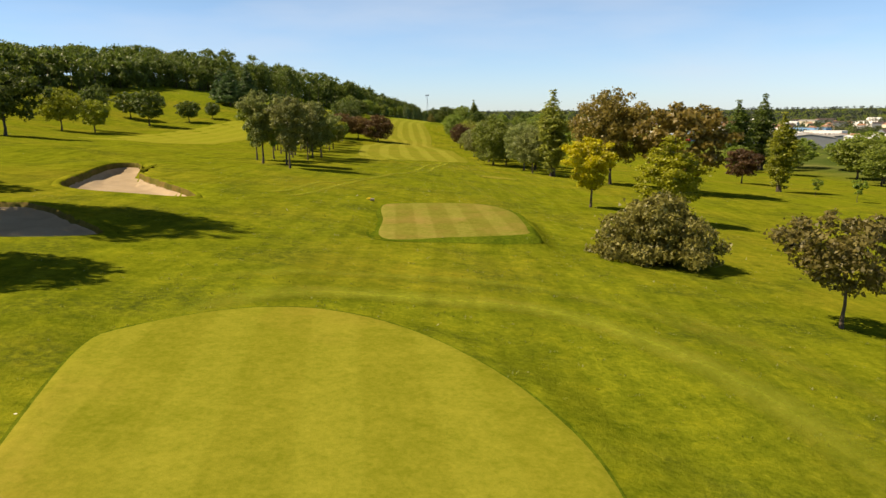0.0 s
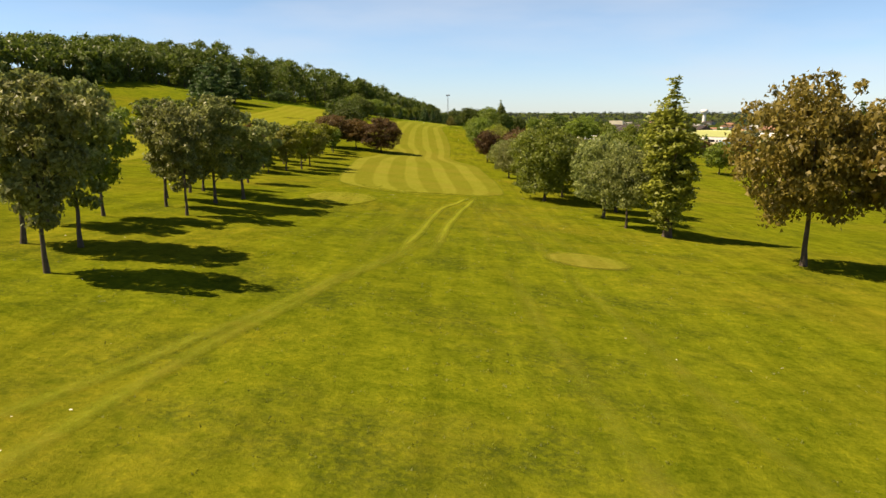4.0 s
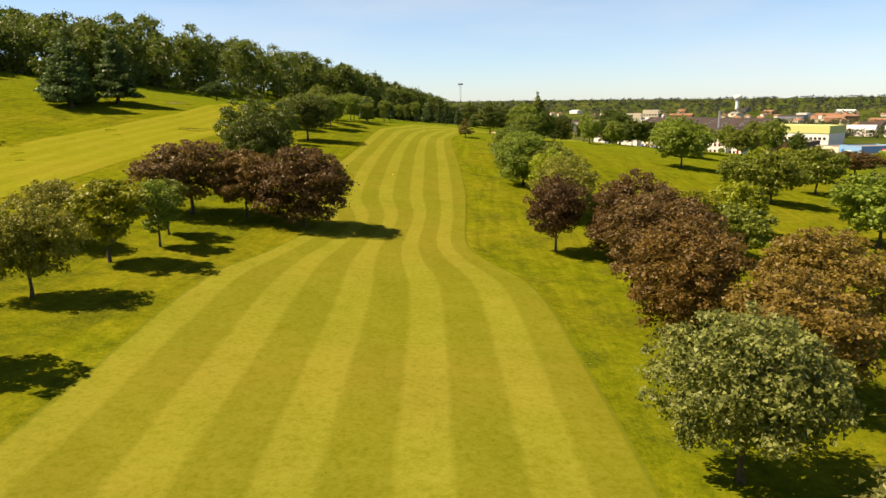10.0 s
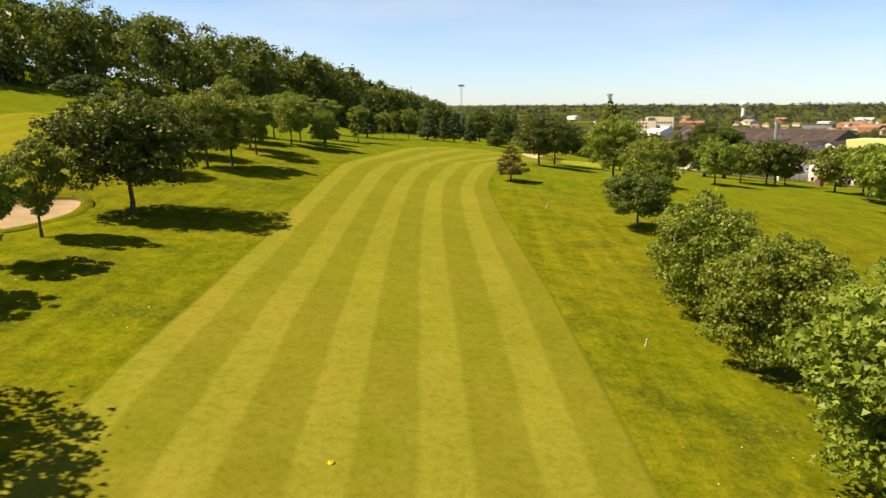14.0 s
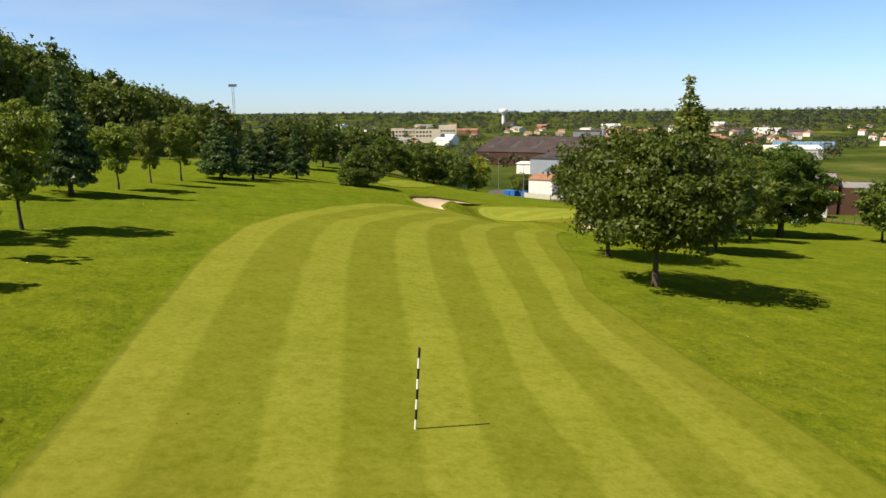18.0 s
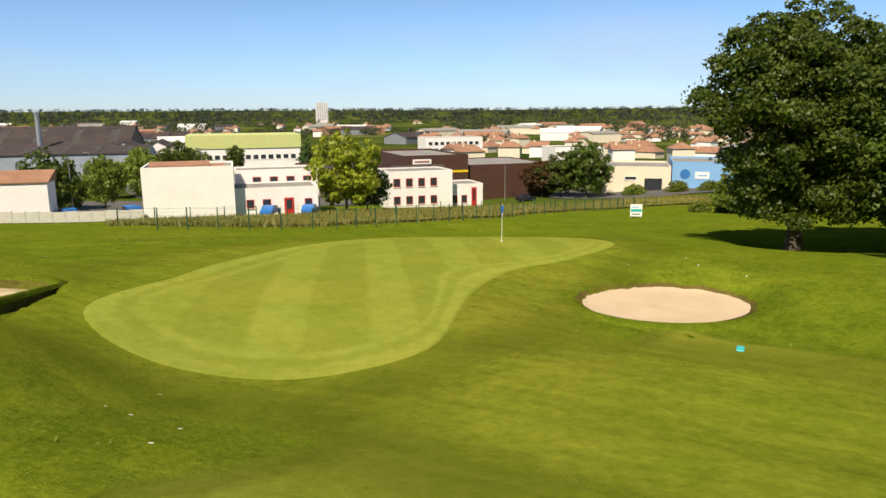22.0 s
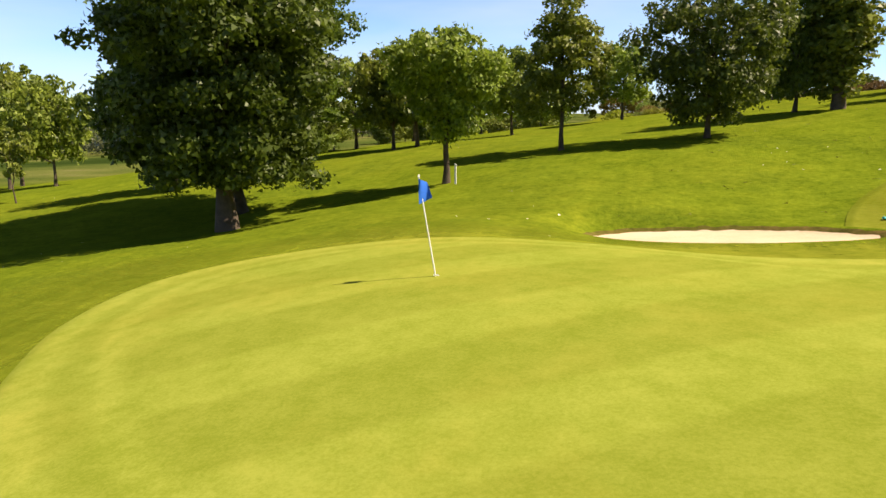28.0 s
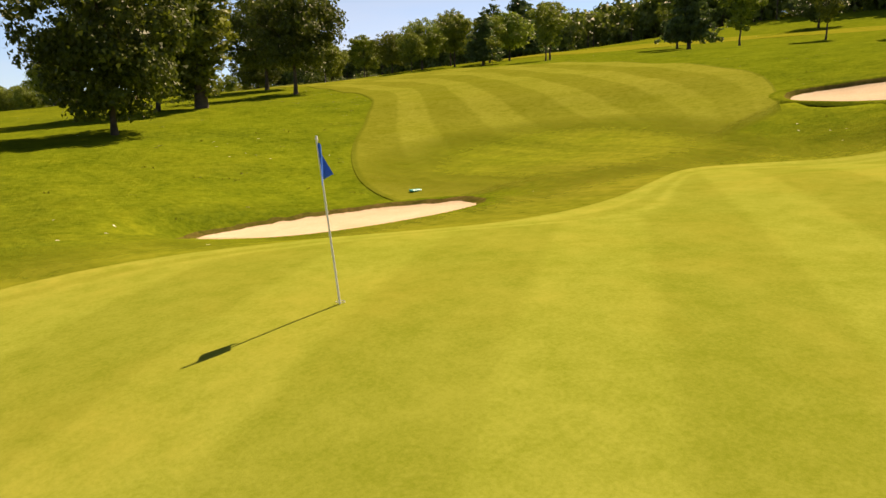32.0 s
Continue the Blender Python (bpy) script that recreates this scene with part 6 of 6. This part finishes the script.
# ---- flag, posts, signs ----
def flagstick(x, y):
    z = ground(x, y) + 0.10
    ob = thing("flagstick", pose(x, y, z), "white flagstick with a drooping blue flag in the hole", "flag")
    top = (0.31, 0.1, 2.0)
    round_bar("pole", [(0, 0, -0.1), (top[0], top[1], top[2])], [0.016, 0.011], WHITE_PAINT, ob, 10)
    n, k = 9, 7
    v = []
    for i in range(n):
        for j in range(k):
            u, w = i / (n - 1), j / (k - 1)
            drop = 0.52 * w * (1 - 0.25 * u)
            v.append((top[0] - 0.02 * w - 0.24 * u * (0.55 + 0.45 * w), top[1] + 0.05 * math.sin(5 * u + 2 * w) - 0.10 * u, top[2] - 0.02 - drop - 0.10 * u * (1 - w)))
    f = [(i * k + j, i * k + j + 1, (i + 1) * k + j + 1, (i + 1) * k + j) for i in range(n - 1) for j in range(k - 1)]
    me = mesh_of("flag", v, f)
    part("flag", me, plain("blue_cloth", (0.015, 0.13, 0.60), 0.8, vary=0.2), ob, "blue cloth flag", smooth=True)
    round_bar("cup_rim", [(0, 0, -0.005), (0, 0, 0.006)], [0.06, 0.06], WHITE_PAINT, ob, 16)
    round_bar("finial", [(top[0], top[1], top[2]), (top[0], top[1], top[2] + 0.05)], [0.022, 0.012], WHITE_PAINT, ob, 8)


flagstick(36.77, 496.93)

post = thing("distance_post", pose(-21.7, 410.0, ground(-21.7, 410.0) + 0.02), "slim distance post ringed black and white on the fairway", "post")
for _k in range(8):
    round_bar("band", [(0.02 * _k, 0, 0.3 * _k), (0.02 * (_k + 1), 0, 0.3 * (_k + 1))], [0.035, 0.035], BLACK_PAINT if _k % 2 else WHITE_PAINT, post, 10)

stake = thing("boundary_stake", pose(41.5, 475.0, ground(41.5, 475.0)), "white stake leaning beside the apple tree", "stake")
part("stake_body", boxed(-0.05, -0.04, -0.15, 0.05, 0.04, 1.05, 0.008), WHITE_PAINT, stake)
for _x, _y in ((-3.6, 329.0), (-5.0, 372.5)):
    s2 = thing("boundary_stake", pose(_x, _y, ground(_x, _y), 0, 12, 0), "thin white stake beside the fairway", "stake")
    part("stake_body", boxed(-0.025, -0.025, -0.1, 0.025, 0.025, 0.5, 0.005), WHITE_PAINT, s2)

marker = thing("tee_marker", pose(-7.2, 64.7, ground(-7.2, 64.7)), "yellow plastic tee marker block on the grass", "tee marker")
part("marker_body", boxed(-0.19, -0.1, 0, 0.19, 0.1, 0.15, 0.03), YELLOW_PAINT, marker)
part("foot", boxed(-0.15, -0.08, -0.05, 0.15, 0.08, 0.02), BLACK_PAINT, marker)
stump = thing("tree_stump", pose(-6.85, 64.15, ground(-6.85, 64.15)), "short sawn tree stump on its side", "stump")
round_bar("log", [(-0.16, 0, 0.11), (0.18, 0.06, 0.11)], [0.13, 0.12], BARK_PALE, stump, 14)
round_bar("cut_face", [(0.18, 0.06, 0.11), (0.195, 0.063, 0.11)], [0.115, 0.105], plain("cut_wood", (0.45, 0.30, 0.16), 0.9), stump, 14)


dot = thing("yellow_marker", pose(-19.9, 313.0, ground(-19.9, 313.0) + 0.03), "small yellow marker disc lying on the fairway", "marker")
round_bar("disc", [(0, 0, 0.0), (0, 0, 0.05), (0, 0, 0.07)], [0.14, 0.13, 0.05], YELLOW_PAINT, dot, 14)


def sign_board(x, y, turn):
    ob = thing("sign_board", pose(x, y, ground(x, y), 0, 0, turn), "white and turquoise sponsor board on short posts", "sign", "sign boards")
    for sx in (-0.5, 0.5):
        part("post", boxed(sx - 0.04, -0.04, -0.2, sx + 0.04, 0.04, 0.6), STEEL, ob)
    part("board", boxed(-0.62, -0.09, 0.2, 0.62, -0.045, 1.5, 0.01), WHITE_PAINT, ob)
    part("stripe", boxed(-0.56, -0.105, 0.7, 0.56, -0.093, 1.0), plain("turquoise_paint", (0.03, 0.38, 0.36), 0.5), ob)
    part("bar", boxed(-0.45, -0.105, 1.15, 0.3, -0.093, 1.25), BLUE_WALL, ob)
    part("bar", boxed(-0.45, -0.105, 0.4, 0.4, -0.093, 0.5), BLACK_PAINT, ob)


sign_board(76.6, 497.3, -75)
sign_board(112.0, 466.0, -62)

kiosk = thing("wooden_kiosk", pose(77.4, 474.2, ground(77.4, 474.2), 0, 0, -62), "small slatted timber shelter with a shingle roof", "shelter")
for _k in range(9):
    part("plank", boxed(-0.75, -0.72, 0.05 + 0.2 * _k, 0.75, -0.68 + 0.008 * (_k % 3), 0.23 + 0.2 * _k), WOOD, kiosk)
    part("plank", boxed(-0.77, -0.66, 0.05 + 0.2 * _k, -0.73, 0.7, 0.23 + 0.2 * _k), WOOD, kiosk)
    part("plank", boxed(0.73, -0.66, 0.05 + 0.2 * _k, 0.77, 0.7, 0.23 + 0.2 * _k), WOOD, kiosk)
for _x in (-0.7, 0.7):
    for _y in (-0.65, 0.65):
        part("post", boxed(_x - 0.05, _y - 0.05, -0.2, _x + 0.05, _y + 0.05, 2.2), WOOD, kiosk)
for _k in range(6):
    part("roof_board", boxed(-0.95, -0.95 + 0.32 * _k, 2.2 + 0.02 * _k, 0.95, -0.66 + 0.32 * _k, 2.26 + 0.02 * _k), WOOD, kiosk)

bag = thing("golf_trolley", pose(94.4, 474.4, ground(94.4, 474.4)), "dark golf bag standing on a two-wheeled trolley", "trolley")
round_bar("bag", [(0, 0, 0.25), (0.12, 0, 1.05)], [0.17, 0.2], CAR_DARK, bag, 12)
for _y in (-0.3, 0.3):
    round_bar("wheel", [(0, _y - 0.03, 0.16), (0, _y + 0.03, 0.16)], [0.16, 0.16], TYRE, bag, 14)
round_bar("handle", [(0.05, 0, 0.3), (-0.35, 0, 1.0)], [0.02, 0.02], STEEL, bag, 6)
litter = thing("turquoise_cap", pose(24.3, 484.0, ground(24.3, 484.0) + 0.03), "small turquoise marker lying on the grass", "marker")
part("cap", boxed(-0.25, -0.12, 0, 0.25, 0.12, 0.08, 0.03), plain("turquoise_plastic", (0.05, 0.45, 0.45), 0.4), litter)


# ---- fence below the green ----
def fence(points, gap, label):
    ob = thing("wire_fence", Matrix(), label, "fence")
    p = np.asarray(points, float)
    seg = np.hypot(*np.diff(p, axis=0).T)
    run = np.r_[0, np.cumsum(seg)]
    n = int(run[-1] / gap)
    me = None
    tops = []
    for k in range(n + 1):
        s = run[-1] * k / n
        x, y = np.interp(s, run, p[:, 0]), np.interp(s, run, p[:, 1])
        z = ground(x, y)
        if me is None:
            bm = boxed(-0.04, -0.04, -0.3, 0.04, 0.04, 1.75)
            me = bpy.data.meshes.new("post")
            bm.to_mesh(me)
            bm.free()
            me.materials.append(GREEN_STEEL)
        q = part("post", me, None, ob)
        q.matrix_basis = pose(x, y, z, 2 * math.sin(k * 3.1), 2 * math.cos(k * 1.7), 20 * k)
        tops.append((x, y, z))
    for h in (0.25, 0.6, 0.95, 1.3, 1.65):
        v, f = tube([(x, y, z + h) for x, y, z in tops], [0.008] * len(tops), 3)
        part("wire", mesh_of("wire", v, f), GREEN_STEEL, ob)


fence(((40.0, 527.0), (42.5, 519.5), (47.0, 516.5), (54.0, 515.5), (60.0, 513.6), (68.0, 512.3), (76.0, 511.0), (84.0, 509.5), (92.0, 507.5), (98.0, 506.0), (106.0, 504.5), (112.0, 501.0)), 2.5, "green wire fence on slim posts round the course")
fence(((46.0, 539.0), (58.0, 532.0), (70.0, 525.0), (84.0, 518.0), (98.0, 512.0), (110.0, 504.0)), 3.2, "outer green wire fence on slim posts")
fence(((30.0, 560.0), (38.0, 575.0), (44.0, 590.0), (48.0, 606.0)), 3.0, "wire fence between the course and the car park")


def board_fence(a, b, count):
    ob = thing("board_fence", Matrix(), "pale grey board fence between the hut and the offices", "fence")
    d = (Vector(b) - Vector(a)) / count
    turn = math.degrees(math.atan2(d.y, d.x))
    for k in range(count):
        x, y = Vector(a) + d * k
        q = part("board", boxed(0.02, -0.02, 0.1, d.length - 0.02, 0.02, 1.55 + 0.05 * math.sin(k * 2.3)), PALE_BOARD, ob)
        q.matrix_basis = pose(x, y, ground(x, y), 0, 0, turn)
        q = part("post", boxed(-0.05, 0.022, -0.2, 0.05, 0.12, 1.7), STEEL, ob)
        q.matrix_basis = pose(x, y, ground(x, y), 0, 0, turn)


PALE_BOARD = plain("pale_board", (0.52, 0.50, 0.46), 0.8, vary=0.2, scale=0.8, grain=12)
board_fence((56.5, 577.5), (68.6, 562.0), 12)


def long_grass():
    """Tall blades of the unmown meadow."""
    rng = np.random.default_rng(77)
    edge = Patch((92.0, 524.0), MEADOW_EDGE)
    xy = np.stack([44 + 96 * rng.random(60000), 492 + 58 * rng.random(60000)], 1)
    xy = xy[edge.off(xy[:, 0], xy[:, 1]) < -0.3]
    n = len(xy)
    z = ground_at(xy[:, 0], xy[:, 1])
    h, a, lean = 0.3 + 0.45 * rng.random(n), 6.283 * rng.random(n), 0.25 * rng.normal(size=(n, 2))
    w = 0.05 + 0.05 * rng.random(n)
    base = np.stack([w * np.cos(a), w * np.sin(a)], 1)
    v = np.empty((n, 3, 3))
    v[:, 0, :2], v[:, 1, :2], v[:, 2, :2] = xy - base, xy + base, xy + lean
    v[:, 0, 2], v[:, 1, 2], v[:, 2, 2] = z, z, z + h
    me = bpy.data.meshes.new("long_grass")
    me.from_pydata(v.reshape(-1, 3).tolist(), [], np.arange(3 * n).reshape(-1, 3).tolist())
    tagged(part("long_grass", me, LEAF["hay"]), "long dry grass standing in the meadow", "grass", kind="stuff")


long_grass()


# ---- car park, vehicles, lamps ----
def paved(name, pts, label):
    p = np.array(smooth_loop(pts, 60))
    c = p.mean(0)
    rings = [c + (p - c) * r for r in (0.25, 0.5, 0.75, 1.0)]
    v = [c, *np.concatenate(rings)]
    z = ground_at(np.array(v)[:, 0], np.array(v)[:, 1]) + 0.16
    n = len(p)
    f = [(0, 1 + k, 1 + (k + 1) % n) for k in range(n)]
    for r in range(3):
        for k in range(n):
            q = (k + 1) % n
            f.append((1 + r * n + k, 1 + r * n + n + k, 1 + r * n + n + q, 1 + r * n + q))
    me = bpy.data.meshes.new(name)
    me.from_pydata([(a[0], a[1], b) for a, b in zip(v, z)], [], f)
    tagged(part(name, me, ASPHALT, None, smooth=True), label, "paving", kind="structure")


paved("car_park", ((52, 590), (66, 568), (76, 566), (92, 580), (108, 604), (92, 630), (66, 622)), "grey asphalt car park behind the white huts")
paved("works_yard", ((104, 566), (124, 556), (150, 566), (182, 600), (190, 640), (164, 668), (130, 640), (108, 604)), "grey asphalt works yard behind the offices")
paved("yard", ((140, 512), (146, 498), (152, 484), (196, 500), (190, 520), (148, 530)), "grey asphalt yard before the workshops")
paved("service_road", ((60, 545), (74, 540), (96, 536), (104, 530), (100, 526), (80, 534), (64, 540)), "narrow grey service road along the offices")


def car(paint, label, length=4.1, tall=1.45, van=False):
    ob = thing("van" if van else "car", Matrix(), label, "van" if van else "car", "parked vehicles")
    l, w = length / 2, 0.86
    prof = [(-l, 0.35), (-l, 0.85 if not van else tall), (-l * 0.72, 0.95 if not van else tall + 0.02), (-l * 0.5, tall), (l * 0.2, tall), (l * 0.5, 0.95), (l * 0.93, 0.82), (l, 0.6), (l, 0.35)]
    bm = bmesh.new()
    a = [bm.verts.new((x, -w, z)) for x, z in prof]
    b = [bm.verts.new((x, w, z)) for x, z in prof]
    bm.faces.new(a)
    bm.faces.new(b[::-1])
    for k in range(len(prof)):
        q = (k + 1) % len(prof)
        bm.faces.new((a[q], a[k], b[k], b[q]))
    bmesh.ops.recalc_face_normals(bm, faces=bm.faces[:])
    bmesh.ops.bevel(bm, geom=bm.edges[:], offset=0.06, segments=2, affect="EDGES")
    part("body", bm, paint, ob)
    part("window", boxed(-l * 0.45, -w - 0.012, 0.98, l * 0.25, -w - 0.002, tall - 0.12), GLASS, ob)
    part("window", boxed(-l * 0.45, w + 0.002, 0.98, l * 0.25, w + 0.012, tall - 0.12), GLASS, ob)
    for x in (-l * 0.62, l * 0.62):
        for y in (-w + 0.05, w - 0.05):
            t = round_bar("wheel", [(x, y - 0.1, 0.32), (x, y + 0.1, 0.32)], [0.32, 0.32], TYRE, ob, 14)
            round_bar("rim", [(x, y - 0.11, 0.32), (x, y + 0.11, 0.32)], [0.19, 0.19], STEEL, t, 10)
    return ob


_blue = car(CAR_BLUE, "small blue car parked beside the white annex")
_blue.matrix_basis = pose(79.6, 549.2, ground(79.6, 549.2) + 0.16, 0, 0, 20)
copy_thing(_blue, pose(84.6, 546.0, ground(84.6, 546.0) + 0.02, 0, 0, 24))
_van = car(CAR_BLUE, "bright blue delivery van in the car park", 4.9, 1.9, True)
for _k, (_x, _y) in enumerate(((62.0, 596.5), (64.6, 594.2), (61.2, 600.0), (66.6, 592.2), (64.0, 599.2), (68.0, 577.0), (73.0, 570.0), (67.0, 597.0))):
    _m = pose(_x, _y, ground(_x, _y) + 0.17, 0, 0, 40 + 5 * _k)
    if _k:
        copy_thing(_van, _m)
    else:
        _van.matrix_basis = _m
_dark = car(CAR_DARK, "dark car parked beside the office wing")
_dark.matrix_basis = pose(137.0, 531.0, ground(137, 531) + 0.02, 0, 0, -38)
copy_thing(_dark, pose(70.0, 582.0, ground(70, 582) + 0.17, 0, 0, 60))
lift = thing("boom_lift", pose(163.0, 476.0, ground(163, 476)), "red boom lift parked at the hire yard", "machine")
part("chassis", boxed(-1.6, -1.0, 0.4, 1.6, 1.0, 1.3, 0.08), RED, lift)
for _x in (-1.1, 1.1):
    for _y in (-0.9, 0.9):
        round_bar("wheel", [(_x, _y - 0.15, 0.45), (_x, _y + 0.15, 0.45)], [0.45, 0.45], TYRE, lift, 14)
round_bar("boom", [(0, 0, 1.2), (1.4, 0, 5.6)], [0.18, 0.12], RED, lift, 8)
part("basket", boxed(1.0, -0.6, 5.4, 2.2, 0.6, 6.2, 0.03), RED, lift)
hoard = thing("hire_board", pose(163.5, 483.7, ground(163.5, 483.7), 0, 0, -65), "large red hoarding with white bars at the hire yard", "sign")
part("board", boxed(-1.7, -0.06, 1.2, 1.7, 0.06, 3.8), RED, hoard)
part("bar", boxed(-1.2, -0.09, 2.8, 1.2, -0.064, 3.3), WHITE_PAINT, hoard)
for _x in (-1.4, 1.4):
    part("post", boxed(_x - 0.07, -0.05, -0.2, _x + 0.07, 0.05, 1.25), STEEL, hoard)
skip = thing("green_container", pose(161.3, 480.0, ground(161.3, 480.0), 0, 0, -65), "olive green container standing in the yard", "container")
part("container_body", boxed(-2.1, -1.1, 0.1, 2.1, 1.1, 3.2, 0.05), plain("olive_paint", (0.16, 0.22, 0.03), 0.6), skip)
part("container_door", boxed(-1.0, -1.14, 0.25, 1.0, -1.104, 3.0), plain("olive_dark_paint", (0.13, 0.19, 0.03), 0.6), skip)


def lamp_post(x, y, h, turn=0):
    ob = thing("street_lamp", pose(x, y, ground(x, y), 0, 0, turn), "tall slim steel street lamp by the car park", "lamp", "street lamps")
    round_bar("pole", [(0, 0, -0.2), (0, 0, h)], [0.10, 0.05], STEEL, ob, 8)
    round_bar("arm", [(0, 0, h - 0.05), (0.9, 0, h + 0.12)], [0.045, 0.035], STEEL, ob, 6)
    part("lamp_head", boxed(0.6, -0.13, h + 0.02, 1.3, 0.13, h + 0.16, 0.03), STEEL, ob)


for _x, _y, _h in ((60.3, 586.6, 11), (81.2, 594, 10), (63, 613.4, 10), (98, 606, 10), (78, 560, 10), (138, 536, 9), (70, 640, 10), (120, 640, 10)):
    lamp_post(_x, _y, _h, _x * 7 % 360)

mast = thing("floodlight_mast", pose(-19.0, 745.0, ground(-19, 745)), "tall lattice mast with a wide lamp head", "mast")
_mz = 18.0 - ground(-19, 745)
for _sx in (-0.5, 0.5):
    for _sy in (-0.5, 0.5):
        round_bar("leg", [(_sx, _sy, -1), (_sx * 0.8, _sy * 0.8, _mz)], [0.13, 0.10], STEEL, mast, 6)
for _k in range(int(_mz / 2.2)):
    _s = -1 if _k % 2 else 1
    round_bar("brace", [(-0.5 * _s, -0.5, 2.2 * _k), (0.5 * _s, -0.5, 2.2 * _k + 2.2)], [0.05, 0.05], STEEL, mast, 4)
part("lamp_frame", boxed(-1.9, -0.6, _mz - 0.2, 1.9, 0.6, _mz + 1.0, 0.05), STEEL, mast)

# shrubs and trees beyond the fence
grow("cone", "needle", ((172.0, 612.0, 12.5, 5.0), (180.0, 603.0, 11.0, 4.6), (104.0, 590.0, 9.0, 3.8)), "dark cedar among the works", "works cedars")
grow("full", "lime", ((93.6, 545.6, 12.8, 5.3),), "birch with light yellow-green leaves beside the offices", pick=1)
grow("broad", "purple", ((146.0, 530.5, 8.0, 4.2),), "purple-leaved tree beside the office wing")
grow("broad", "green", ((149.5, 536.0, 6.6, 3.6), (110.1, 620.2, 9.0, 3.8), (85.3, 591.0, 10.5, 3.4), (90.5, 587.0, 11.8, 3.6), (66.0, 603.0, 6.5, 2.4), (133.9, 638.6, 10.2, 4.6), (148.8, 635.2, 10.2, 5.4), (156.6, 440.1, 7.6, 5.0), (165.0, 432.0, 9.0, 5.0)), "green tree beside the industrial yard", "yard trees", pick=1)
grow("full", "deep", ((143.9, 520.4, 12.0, 5.0), (145.8, 526.4, 9.6, 4.2), (184.3, 651.7, 9.5, 4.0), (89.9, 607.6, 8.0, 4.4), (79.1, 597.0, 12.0, 4.4), (97.0, 585.0, 12.5, 5.0), (99.5, 545.5, 8.0, 3.6), (70.0, 610.0, 7.5, 3.6), (-60.0, 610.0, 14.0, 7.0)), "dense dark tree beside the yard", "yard trees")
grow("cone", "green", ((89.0, 488.6, 8.6, 2.3),), "young pointed tree with loose branches by the fence")
grow("broad", "green", ((96.5, 449.2, 13.5, 4.2), (101.0, 443.1, 14.0, 4.8), (88.0, 452.0, 11.0, 3.8), (54.1, 446.8, 9.5, 4.0), (43.9, 440.0, 9.0, 3.6), (33.3, 425.0, 9.0, 4.0), (72.0, 430.0, 10.0, 5.0), (62.0, 436.0, 10.0, 5.0), (84.0, 425.0, 10.0, 5.0)), "tree of the lower course behind the maples", "lower trees", pick=2)
grow("sapling", "green", ((87.6, 485.2, 2.6, 1.0), (77.7, 467.0, 5.6, 1.8)), "sapling standing by the fence", "saplings")
grow("bush", "green", ((91.7, 467.8, 2.1, 1.4), (93.4, 492.7, 1.5, 1.3), (90.8, 490.0, 1.4, 0.8), (146.0, 511.0, 2.4, 2.3), (149.5, 503.0, 2.4, 2.5), (150.5, 497.0, 2.2, 2.2), (112.0, 491.0, 2.0, 2.2)), "low rounded green shrub by the fence", "shrubs", name="bush")
grow("bush", "lime", ((112.1, 481.0, 4.0, 4.6), (119.0, 474.0, 4.0, 4.6), (127.0, 466.0, 4.2, 5.0), (135.0, 458.0, 4.2, 5.0), (143.0, 450.0, 4.2, 5.0)), "clipped bright green hedge shrub", "hedge", name="bush")
grow("broad", "green", ((-54.0, 404.6, 10.5, 3.6), (-39.5, 409.9, 6.8, 2.4), (-58.0, 416.0, 9.0, 3.8)), "tree of the upper row seen from the green", "slope row")
grow("broad", "needle", ((-104.3, 452.5, 7.0, 5.5),), "low dark rounded tree on the slope")
